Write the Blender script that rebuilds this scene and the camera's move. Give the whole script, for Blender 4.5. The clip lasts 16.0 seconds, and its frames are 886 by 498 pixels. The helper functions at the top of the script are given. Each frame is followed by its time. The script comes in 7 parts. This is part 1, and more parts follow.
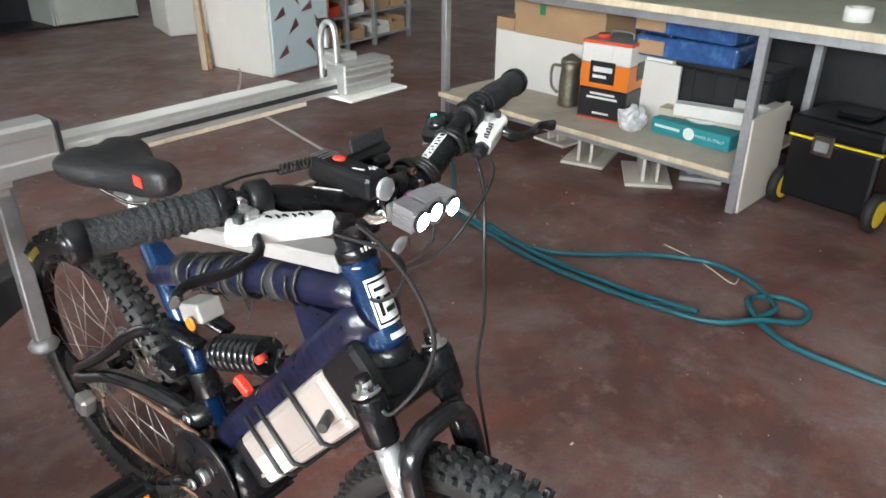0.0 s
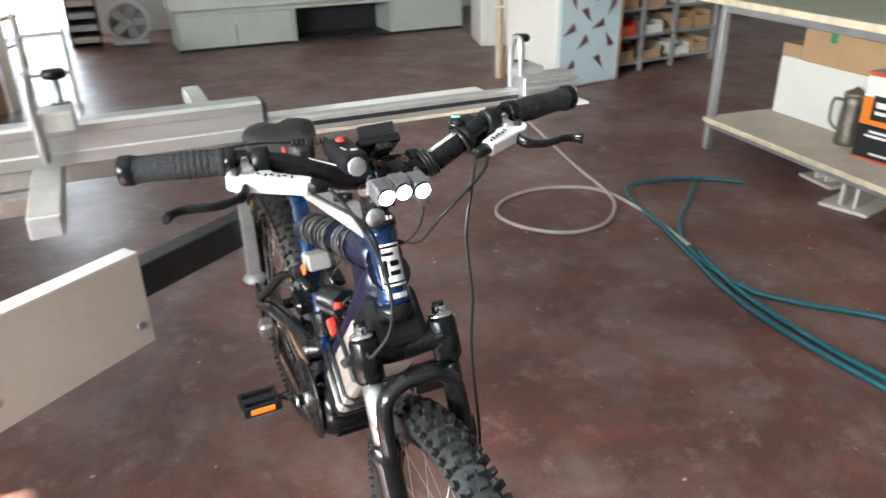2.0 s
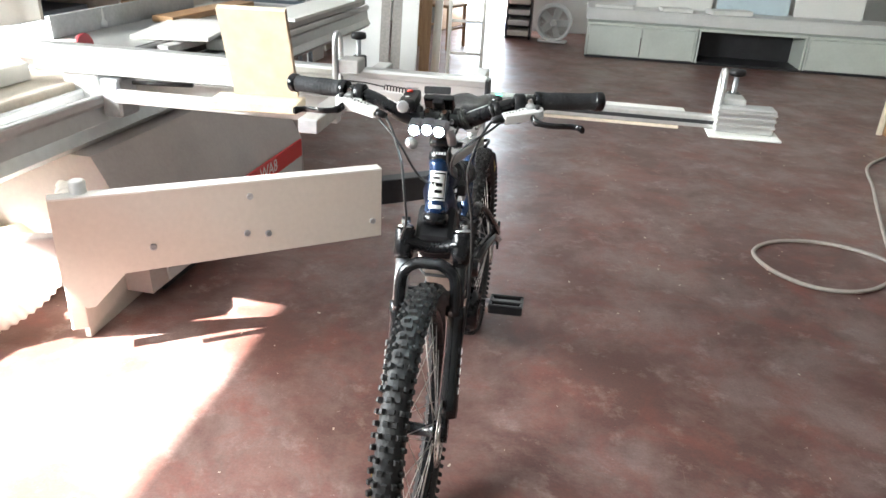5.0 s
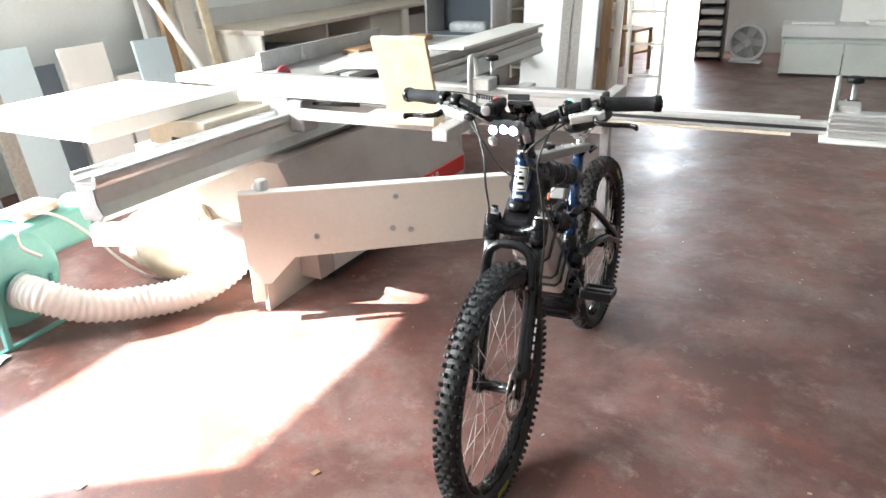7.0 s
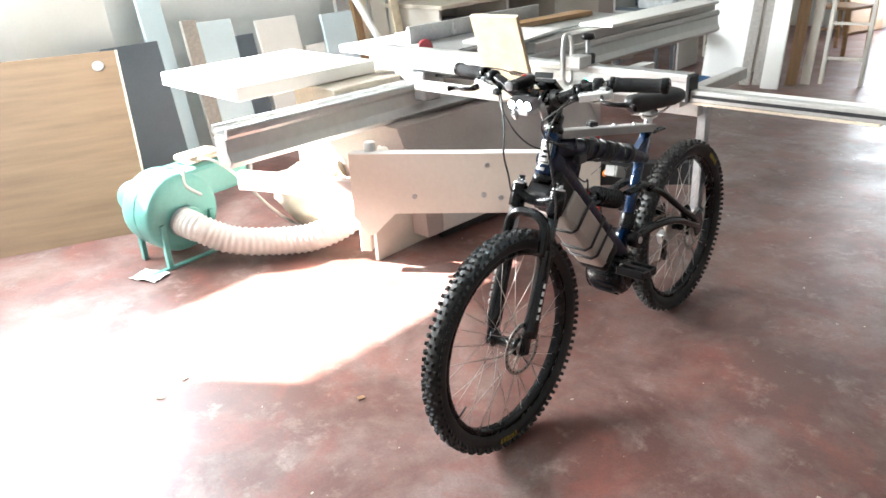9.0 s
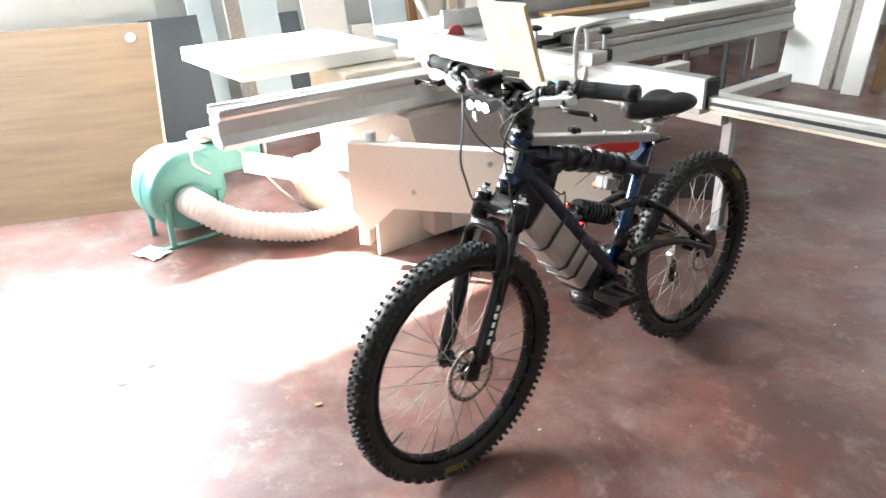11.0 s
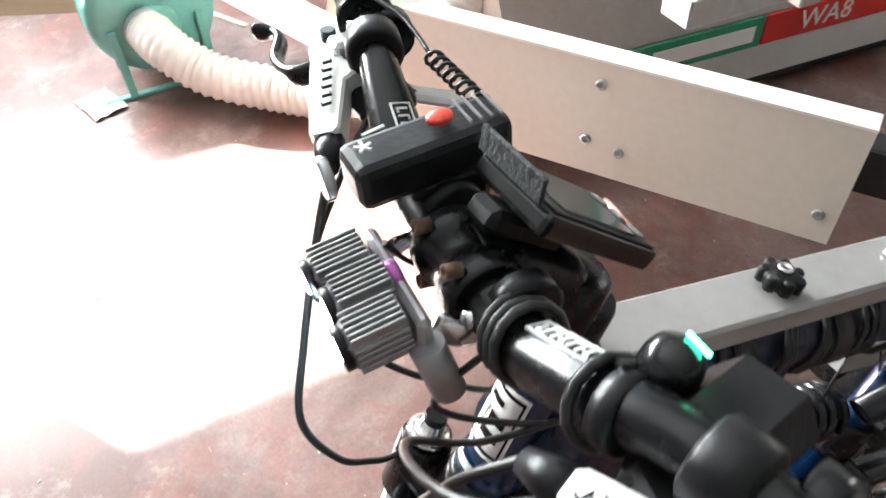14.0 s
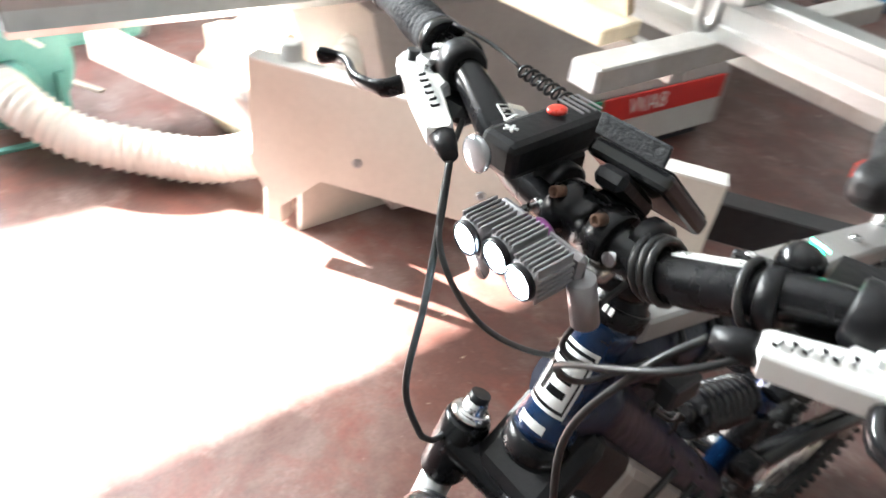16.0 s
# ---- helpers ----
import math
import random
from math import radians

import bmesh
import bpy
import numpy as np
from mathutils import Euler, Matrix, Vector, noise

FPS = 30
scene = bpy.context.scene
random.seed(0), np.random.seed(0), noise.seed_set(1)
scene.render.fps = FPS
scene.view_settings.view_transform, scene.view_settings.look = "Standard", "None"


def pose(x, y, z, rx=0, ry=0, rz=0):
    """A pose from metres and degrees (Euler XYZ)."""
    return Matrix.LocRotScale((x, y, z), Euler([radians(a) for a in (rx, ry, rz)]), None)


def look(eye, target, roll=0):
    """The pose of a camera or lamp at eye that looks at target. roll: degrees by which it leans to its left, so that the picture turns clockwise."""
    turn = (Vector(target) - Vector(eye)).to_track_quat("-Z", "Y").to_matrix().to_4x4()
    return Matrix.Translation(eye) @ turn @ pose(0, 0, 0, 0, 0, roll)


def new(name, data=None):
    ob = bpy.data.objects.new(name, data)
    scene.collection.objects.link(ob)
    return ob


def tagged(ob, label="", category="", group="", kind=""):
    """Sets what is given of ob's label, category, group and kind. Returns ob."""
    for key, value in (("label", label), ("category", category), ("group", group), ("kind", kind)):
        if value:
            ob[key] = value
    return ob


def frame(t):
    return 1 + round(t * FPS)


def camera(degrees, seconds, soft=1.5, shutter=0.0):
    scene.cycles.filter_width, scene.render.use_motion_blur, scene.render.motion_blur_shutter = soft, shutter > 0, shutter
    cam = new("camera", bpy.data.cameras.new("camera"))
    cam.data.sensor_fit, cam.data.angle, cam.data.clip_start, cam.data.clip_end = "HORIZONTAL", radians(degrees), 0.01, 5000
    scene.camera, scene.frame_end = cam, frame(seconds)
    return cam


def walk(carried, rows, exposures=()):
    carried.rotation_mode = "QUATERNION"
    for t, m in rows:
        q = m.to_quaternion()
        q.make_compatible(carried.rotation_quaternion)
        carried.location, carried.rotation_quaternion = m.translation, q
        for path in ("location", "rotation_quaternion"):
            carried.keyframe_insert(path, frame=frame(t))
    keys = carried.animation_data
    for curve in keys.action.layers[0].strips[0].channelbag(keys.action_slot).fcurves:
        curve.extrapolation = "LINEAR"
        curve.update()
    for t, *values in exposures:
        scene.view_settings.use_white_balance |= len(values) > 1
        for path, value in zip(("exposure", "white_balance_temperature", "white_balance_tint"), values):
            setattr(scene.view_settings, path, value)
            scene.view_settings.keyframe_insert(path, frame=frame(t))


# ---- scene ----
cam = camera(62.2, 16.0, 1.5, 0.5)
PATH = [
    (0, (-0.523, -0.355, 1.295), (0.862, 0.772, 0.395), 0.7),
    (0.5, (-0.551, -0.414, 1.312), (0.792, 0.794, 0.454), -0.5),
    (1, (-0.447, -0.506, 1.309), (0.719, 0.858, 0.426), -1.1),
    (1.5, (-0.352, -0.616, 1.321), (0.587, 0.898, 0.413), -1.1),
    (2, (-0.297, -0.722, 1.319), (0.454, 0.919, 0.458), -1.0),
    (2.5, (-0.261, -0.858, 1.345), (0.24, 0.888, 0.508), 0.7),
    (3, (-0.158, -0.891, 1.331), (0.132, 0.863, 0.414), 2.0),
    (3.5, (-0.004, -0.974, 1.318), (-0.019, 0.803, 0.399), 2.6),
    (6, (0.423, -1.422, 1.407), (-0.055, 0.354, 0.622), 0.3),
    (6.5, (0.517, -1.457, 1.403), (-0.182, 0.246, 0.619), -2.2),
    (7, (0.643, -1.505, 1.396), (-0.167, 0.152, 0.622), -1.9),
    (7.5, (0.739, -1.514, 1.401), (-0.126, 0.099, 0.597), -2.8),
    (8, (0.888, -1.468, 1.421), (-0.089, 0.073, 0.602), -2.1),
    (8.5, (1.038, -1.4, 1.417), (-0.126, 0.002, 0.593), -2.5),
    (9, (1.171, -1.39, 1.414), (-0.103, -0.079, 0.604), -3.4),
    (11.5, (1.263, -0.849, 1.38), (-0.151, 0.282, 0.531), -1.8),
    (12, (1.06, -0.646, 1.37), (-0.328, 0.503, 0.502), -2.4),
    (12.5, (0.794, -0.399, 1.362), (-0.63, 0.672, 0.454), -2.6),
    (13, (0.541, -0.246, 1.323), (-0.74, 0.833, 0.231), -1.7),
    (13.5, (0.36, -0.069, 1.27), (-0.901, 0.775, -0.033), -1.9),
    (14, (0.272, 0.063, 1.258), (-1.032, 0.612, -0.155), -2.9),
    (14.5, (0.251, 0.084, 1.252), (-1.014, 0.623, -0.2), -1.1),
    (15, (0.261, 0.073, 1.254), (-1.001, 0.58, -0.212), -0.9),
    (15.5, (0.274, -0.012, 1.247), (-1.04, 0.647, -0.109), 3.4),
    (16, (0.27, -0.157, 1.249), (-0.915, 0.9, 0.034), 8.5),
]
EXPOSURE = [(0.0, 3.6), (1.5, 3.8), (2.5, 3.95), (3.5, 4.1), (6.0, 4.2), (9.0, 4.3), (12.0, 4.4), (13.2, 4.35), (14.0, 4.2), (15.2, 4.25), (16.0, 4.3)]
walk(cam, [(t, look(eye, target, roll)) for t, eye, target, roll in PATH], EXPOSURE)

# ---------- light ----------
SUN_AZ, SUN_EL = 34.2, 31.1   # the way that the light travels in plan, and its height
world = bpy.data.worlds.new("world")
scene.world = world
world.use_nodes = True
wn = world.node_tree.nodes
sky = wn.new("ShaderNodeTexSky")
sky.sky_type, sky.sun_disc = "NISHITA", False
sky.sun_elevation, sky.sun_rotation = radians(SUN_EL), radians(-(SUN_AZ + 90))
sky.dust_density = 2.0
world.node_tree.links.new(sky.outputs[0], wn["Background"].inputs[0])
wn["Background"].inputs[1].default_value = 0.14

sun = new("sun", bpy.data.lights.new("sun", "SUN"))
sun.data.energy, sun.data.angle, sun.data.color = 5.0, radians(0.6), (1.0, 0.97, 0.93)
ca, sa, ce, se = math.cos(radians(SUN_AZ)), math.sin(radians(SUN_AZ)), math.cos(radians(SUN_EL)), math.sin(radians(SUN_EL))
sun.matrix_world = look((-ca * 20 * ce, -sa * 20 * ce, 20 * se), (0, 0, 0))


def window_light(name, eye, target, sx, sy, power, color):
    la = bpy.data.lights.new(name, "AREA")
    la.shape, la.size, la.size_y, la.energy, la.color = "RECTANGLE", sx, sy, power, color
    ob = new(name, la)
    ob.matrix_world = look(eye, target)
    return ob


# sky light that enters through the long window and the far door
window_light("clerestory_light", (-3.72, -0.70, 1.96), (-0.6, 0.6, 2.0), 3.1, 0.65, 33, (0.88, 0.96, 1.0))
window_light("door_light", (-0.78, 8.45, 1.1), (-0.6, 4.0, 0.3), 0.75, 2.0, 2.6, (1.0, 0.97, 0.92))

# ---------- materials ----------


def mat(name, color, rough=0.5, metal=0.0, var=0.15, scale=6.0, fine=90.0, bump=0.02, rvar=0.12, tint=None, tint_amt=0.5,
        stretch=(1, 1, 1), coat=0.0, isl=0.0, spec=0.5):
    """A surface with variation at two scales, fine relief and uneven gloss."""
    m = bpy.data.materials.new(name)
    m.use_nodes = True
    nt = m.node_tree
    n, l = nt.nodes, nt.links
    b = n["Principled BSDF"]
    tc = n.new("ShaderNodeTexCoord")
    mp = n.new("ShaderNodeMapping")
    mp.inputs["Scale"].default_value = stretch
    l.new(tc.outputs["Object"], mp.inputs[0])
    a = n.new("ShaderNodeTexNoise")
    a.inputs["Scale"].default_value, a.inputs["Detail"].default_value, a.inputs["Roughness"].default_value = scale, 6, 0.6
    f = n.new("ShaderNodeTexNoise")
    f.inputs["Scale"].default_value, f.inputs["Detail"].default_value = fine, 3
    for t in (a, f):
        l.new(mp.outputs[0], t.inputs["Vector"])
    c = Vector(color[:3])
    dark, light = c * (1 - var), c * (1 + var)
    if tint:
        light = light.lerp(Vector(tint), tint_amt)
    r = n.new("ShaderNodeValToRGB")
    r.color_ramp.elements[0].position, r.color_ramp.elements[1].position = 0.3, 0.7
    r.color_ramp.elements[0].color, r.color_ramp.elements[1].color = (*dark, 1), (*[min(v, 1) for v in light], 1)
    l.new(a.outputs["Fac"], r.inputs[0])
    mx = n.new("ShaderNodeMix")
    mx.data_type, mx.blend_type = "RGBA", "MULTIPLY"
    mx.inputs["Factor"].default_value = min(1.0, var * 2.2)
    l.new(r.outputs[0], mx.inputs["A"])
    l.new(f.outputs["Fac"], mx.inputs["B"])
    gain = n.new("ShaderNodeMix")
    gain.data_type, gain.blend_type = "RGBA", "MULTIPLY"
    gain.inputs["Factor"].default_value = 1.0
    g = 1 + min(1.0, var * 2.2) * 0.8
    gain.inputs["B"].default_value = (g, g, g, 1)
    l.new(mx.outputs["Result"], gain.inputs["A"])
    out = gain.outputs["Result"]
    if isl:
        oi = n.new("ShaderNodeObjectInfo")
        hv = n.new("ShaderNodeHueSaturation")
        mr = n.new("ShaderNodeMapRange")
        mr.inputs["To Min"].default_value, mr.inputs["To Max"].default_value = 1 - isl, 1 + isl
        l.new(oi.outputs["Random"], mr.inputs["Value"])
        l.new(mr.outputs[0], hv.inputs["Value"])
        l.new(out, hv.inputs["Color"])
        out = hv.outputs[0]
    l.new(out, b.inputs["Base Color"])
    rr = n.new("ShaderNodeMapRange")
    rr.inputs["To Min"].default_value, rr.inputs["To Max"].default_value = max(0.02, rough - rvar), min(1, rough + rvar)
    l.new(a.outputs["Fac"], rr.inputs["Value"])
    l.new(rr.outputs[0], b.inputs["Roughness"])
    b.inputs["Metallic"].default_value = metal
    b.inputs["Specular IOR Level"].default_value = spec
    if coat:
        b.inputs["Coat Weight"].default_value, b.inputs["Coat Roughness"].default_value = coat, 0.08
    if bump:
        bp = n.new("ShaderNodeBump")
        bp.inputs["Strength"].default_value, bp.inputs["Distance"].default_value = min(1, bump * 10), 0.002
        l.new(f.outputs["Fac"], bp.inputs["Height"])
        l.new(bp.outputs[0], b.inputs["Normal"])
    return m


def wood(name, c0, c1, rough=0.5, scale=3.0, stretch=(14, 1.2, 14)):
    m = mat(name, c0, rough, 0, 0.18, scale, 60, 0.015, tint=c1, tint_amt=0.8, stretch=stretch)
    return m


def glow(name, color, strength):
    m = bpy.data.materials.new(name)
    m.use_nodes = True
    b = m.node_tree.nodes["Principled BSDF"]
    b.inputs["Base Color"].default_value = (*color, 1)
    b.inputs["Emission Color"].default_value = (*color, 1)
    b.inputs["Emission Strength"].default_value = strength
    return m


def glass(name, color, rough=0.05):
    m = bpy.data.materials.new(name)
    m.use_nodes = True
    b = m.node_tree.nodes["Principled BSDF"]
    b.inputs["Base Color"].default_value = (*color, 1)
    b.inputs["Roughness"].default_value = rough
    b.inputs["Transmission Weight"].default_value = 1.0
    b.inputs["IOR"].default_value = 1.45
    return m


def floor_material():
    """Red-painted concrete: worn, dusty patches, scuffs and dried stains."""
    m = bpy.data.materials.new("red_painted_concrete")
    m.use_nodes = True
    nt = m.node_tree
    n, l = nt.nodes, nt.links
    b = n["Principled BSDF"]
    tc = n.new("ShaderNodeTexCoord")

    def noise(scale, detail=8, rough=0.62, dist=0.0, vec=None):
        t = n.new("ShaderNodeTexNoise")
        t.inputs["Scale"].default_value, t.inputs["Detail"].default_value = scale, detail
        t.inputs["Roughness"].default_value, t.inputs["Distortion"].default_value = rough, dist
        l.new(vec or tc.outputs["Object"], t.inputs["Vector"])
        return t.outputs["Fac"]

    def ramp(src, p0, p1, c0=(0, 0, 0), c1=(1, 1, 1)):
        r = n.new("ShaderNodeValToRGB")
        e = r.color_ramp.elements
        e[0].position, e[1].position, e[0].color, e[1].color = p0, p1, (*c0, 1), (*c1, 1)
        l.new(src, r.inputs[0])
        return r.outputs[0]

    def mix(a, bb, fac, mode="MIX", amount=None):
        x = n.new("ShaderNodeMix")
        x.data_type, x.blend_type = "RGBA", mode
        if amount is not None:
            x.inputs["Factor"].default_value = amount
        else:
            l.new(fac, x.inputs["Factor"])
        for k, v in (("A", a), ("B", bb)):
            if isinstance(v, tuple):
                x.inputs[k].default_value = (*v, 1)
            else:
                l.new(v, x.inputs[k])
        return x.outputs["Result"]

    base = ramp(noise(0.9, 8, 0.6, 0.2), 0.32, 0.7, (0.105, 0.044, 0.036), (0.160, 0.066, 0.052))
    base = mix(base, (0.105, 0.060, 0.050), ramp(noise(1.3, 10, 0.7, 0.4), 0.42, 0.8))
    base = mix(base, (0.30, 0.228, 0.206), ramp(noise(1.9, 12, 0.70, 0.25), 0.44, 0.72))
    base = mix(base, (0.215, 0.068, 0.050), ramp(noise(4.2, 10, 0.72, 0.5), 0.48, 0.72))
    base = mix(base, (0.37, 0.30, 0.275), ramp(noise(6.5, 12, 0.74, 0.15), 0.55, 0.80))
    base = mix(base, (0.085, 0.042, 0.036), ramp(noise(11.0, 9, 0.72, 0.4), 0.58, 0.95))
    mp = n.new("ShaderNodeMapping")
    mp.inputs["Scale"].default_value, mp.inputs["Rotation"].default_value = (22, 2.2, 1), (0, 0, 0.7)
    l.new(tc.outputs["Object"], mp.inputs[0])
    base = mix(base, (0.34, 0.24, 0.2), ramp(noise(1.6, 4, 0.5, 0.4, mp.outputs[0]), 0.74, 0.86))
    speck = ramp(noise(46, 3, 0.6), 0.70, 0.76)
    base = mix(base, (0.42, 0.33, 0.28), speck)
    base = mix(base, ramp(noise(120, 3), 0.25, 0.75, (0.8, 0.8, 0.8), (1.12, 1.12, 1.12)), None, "MULTIPLY", 1.0)
    l.new(base, b.inputs["Base Color"])
    rg = ramp(noise(2.6, 7, 0.65, 0.5), 0.35, 0.7, (0.34, 0.34, 0.34), (0.52, 0.52, 0.52))
    b.inputs["Specular IOR Level"].default_value = 0.6
    l.new(rg, b.inputs["Roughness"])
    bp = n.new("ShaderNodeBump")
    bp.inputs["Strength"].default_value, bp.inputs["Distance"].default_value = 0.25, 0.002
    l.new(noise(28, 6, 0.6), bp.inputs["Height"])
    l.new(bp.outputs[0], b.inputs["Normal"])
    return m


M = {}
M["floor"] = floor_material()
M["wall"] = mat("plaster", (0.72, 0.74, 0.72), 0.85, 0, 0.05, 1.6, 40, 0.05)
M["ceiling"] = mat("ceiling_paint", (0.68, 0.69, 0.68), 0.9, 0, 0.05, 1.2, 30, 0.03)
M["outside"] = mat("yard_concrete", (0.42, 0.4, 0.36), 0.9, 0, 0.15, 0.5, 20, 0.05)
M["white"] = mat("white_melamine", (0.76, 0.75, 0.71), 0.42, 0, 0.03, 5, 60, 0.005)
M["cream"] = mat("cream_paint", (0.66, 0.62, 0.55), 0.5, 0, 0.06, 5, 60, 0.01, tint=(0.5, 0.44, 0.37), tint_amt=0.3)
M["edge"] = mat("cut_edge", (0.62, 0.53, 0.42), 0.75, 0, 0.15, 20, 120, 0.03)
M["alu"] = mat("anodised_aluminium", (0.62, 0.62, 0.61), 0.38, 0.85, 0.06, 4, 70, 0.006, stretch=(1, 8, 8))
M["alu_dull"] = mat("worn_aluminium", (0.52, 0.51, 0.49), 0.5, 0.6, 0.12, 6, 60, 0.01)
M["steel"] = mat("galvanised_steel", (0.42, 0.43, 0.44), 0.5, 0.7, 0.14, 9, 60, 0.015)
M["iron"] = mat("cast_iron_table", (0.36, 0.36, 0.35), 0.42, 0.5, 0.15, 5, 80, 0.012)
M["machine"] = mat("machine_grey_paint", (0.36, 0.31, 0.29), 0.45, 0, 0.08, 4, 70, 0.012, tint=(0.42, 0.38, 0.35), tint_amt=0.4)
M["machine_light"] = mat("machine_light_paint", (0.56, 0.55, 0.53), 0.45, 0, 0.06, 4, 70, 0.012)
M["dark"] = mat("black_steel", (0.028, 0.028, 0.03), 0.45, 0.2, 0.2, 8, 70, 0.015)
M["green_band"] = mat("green_band", (0.03, 0.25, 0.13), 0.4, 0, 0.06, 8, 60, 0.005)
M["red_band"] = mat("red_band", (0.62, 0.035, 0.03), 0.4, 0, 0.06, 8, 60, 0.005)
M["print"] = mat("white_print", (0.82, 0.82, 0.8), 0.5, 0, 0.03, 8, 60, 0.0)
M["turq"] = mat("turquoise_paint", (0.13, 0.37, 0.33), 0.42, 0, 0.08, 6, 60, 0.012, tint=(0.2, 0.46, 0.41), tint_amt=0.4)
M["duct"] = mat("ribbed_duct", (0.70, 0.69, 0.65), 0.55, 0, 0.06, 10, 60, 0.01)
M["sack"] = mat("dust_sack_cloth", (0.55, 0.47, 0.36), 0.9, 0, 0.15, 6, 200, 0.06)
M["chip"] = wood("beech_veneer", (0.215, 0.132, 0.074), (0.255, 0.165, 0.098), 0.45, 1.4, (1.2, 14, 5))
M["ply"] = wood("pine_ply", (0.66, 0.55, 0.39), (0.74, 0.64, 0.48), 0.5, 2.0, (9, 9, 1.0))
M["oak"] = wood("brown_wood", (0.3, 0.17, 0.08), (0.4, 0.24, 0.12), 0.5)
M["bench_top"] = mat("grey_green_bench", (0.32, 0.34, 0.26), 0.6, 0, 0.12, 5, 60, 0.02, tint=(0.42, 0.38, 0.28), tint_amt=0.4)
M["shelf_wood"] = mat("dusty_chipboard", (0.52, 0.46, 0.38), 0.75, 0, 0.12, 7, 90, 0.03)
M["card"] = mat("cardboard", (0.42, 0.27, 0.15), 0.8, 0, 0.08, 6, 120, 0.02)
M["tape"] = mat("green_tape", (0.03, 0.25, 0.1), 0.4, 0, 0.05, 6, 60, 0)
M["blue_wrap"] = mat("blue_film", (0.035, 0.10, 0.28), 0.25, 0, 0.25, 14, 40, 0.05, coat=0.6)
M["clear_bag"] = mat("crumpled_film", (0.6, 0.62, 0.63), 0.22, 0, 0.15, 18, 50, 0.1, coat=0.4)
M["orange"] = mat("orange_print", (0.8, 0.22, 0.03), 0.32, 0, 0.04, 8, 60, 0.003)
M["tin_red"] = mat("red_tin", (0.7, 0.09, 0.04), 0.35, 0, 0.06, 8, 60, 0.004)
M["tin_black"] = mat("black_print", (0.02, 0.02, 0.024), 0.32, 0, 0.1, 8, 60, 0.003)
M["teal"] = mat("teal_carton", (0.02, 0.25, 0.28), 0.5, 0, 0.08, 8, 60, 0.01)
M["brass"] = mat("dull_pewter", (0.24, 0.22, 0.18), 0.45, 0.8, 0.25, 14, 60, 0.03)
M["plastic_black"] = mat("black_plastic", (0.007, 0.007, 0.008), 0.38, 0, 0.2, 12, 160, 0.02, spec=0.3)
M["yellow"] = mat("yellow_plastic", (0.75, 0.55, 0.03), 0.45, 0, 0.06, 12, 60, 0.005)
M["hose_teal"] = mat("teal_air_hose", (0.014, 0.115, 0.145), 0.38, 0, 0.1, 20, 80, 0.01)
M["hose_grey"] = mat("grey_hose", (0.42, 0.38, 0.34), 0.5, 0, 0.1, 20, 80, 0.01)
M["cabinet_grey"] = mat("grey_green_cabinet", (0.5, 0.53, 0.48), 0.5, 0, 0.06, 3, 50, 0.01)
M["frost"] = mat("pale_frosted_panel", (0.55, 0.66, 0.7), 0.3, 0, 0.04, 3, 50, 0.004)
M["maroon"] = mat("maroon_inlay", (0.13, 0.04, 0.06), 0.35, 0, 0.15, 8, 60, 0.004)
M["grey_strip"] = mat("grey_laminate", (0.3, 0.27, 0.24), 0.55, 0, 0.2, 4, 60, 0.01, stretch=(10, 10, 1))
M["blue_dark"] = mat("slate_panel", (0.075, 0.095, 0.115), 0.5, 0, 0.1, 4, 60, 0.01)
M["saw_red"] = mat("red_saw_guard", (0.4, 0.06, 0.07), 0.4, 0, 0.1, 8, 60, 0.004)
M["fan"] = mat("fan_plastic", (0.6, 0.61, 0.6), 0.45, 0, 0.04, 8, 60, 0.004)
M["paper"] = mat("paper", (0.72, 0.71, 0.68), 0.8, 0, 0.05, 10, 60, 0.01)

# ---------- geometry helpers ----------


def part(name, bm, material, parent=None, label="", m=None):
    """Links a bmesh as one mesh object under a thing or a part."""
    me = bpy.data.meshes.new(name)
    bm.to_mesh(me)
    bm.free()
    for x in (material if isinstance(material, (list, tuple)) else [material]):
        me.materials.append(x)
    ob = new(name, me)
    if parent:
        ob.parent = parent
    if m is not None:
        ob.matrix_basis = m
    if label:
        tagged(ob, label)
    return ob


def thing(name, m, label, category, group="", kind=""):
    """An Empty at a thing's base that parents its parts."""
    ob = new(name)
    ob.empty_display_size = 0.1
    ob.matrix_basis = m
    return tagged(ob, label, category, group, kind)


def box(bm, x0, x1, y0, y1, z0, z1, bevel=0.0, m=None, mi=0, seg=1):
    v = [bm.verts.new((x, y, z)) for x in (x0, x1) for y in (y0, y1) for z in (z0, z1)]
    fs = [bm.faces.new([v[i] for i in q]) for q in ((0, 1, 3, 2), (4, 6, 7, 5), (0, 4, 5, 1), (2, 3, 7, 6), (0, 2, 6, 4), (1, 5, 7, 3))]
    for f in fs:
        f.material_index = mi
    geo = v
    if bevel:
        es = list({e for f in fs for e in f.edges})
        r = bmesh.ops.bevel(bm, geom=es, offset=bevel, segments=seg, affect="EDGES", profile=0.5)
        for f in r["faces"]:
            f.material_index = mi
        geo = list({w for f in r["faces"] for w in f.verts} | {w for w in v if w.is_valid})
    if m is not None:
        bmesh.ops.transform(bm, matrix=m, verts=geo)
    return bm


def Box(x0, x1, y0, y1, z0, z1, bevel=0.0, m=None, seg=1):
    return box(bmesh.new(), x0, x1, y0, y1, z0, z1, bevel, m, 0, seg)


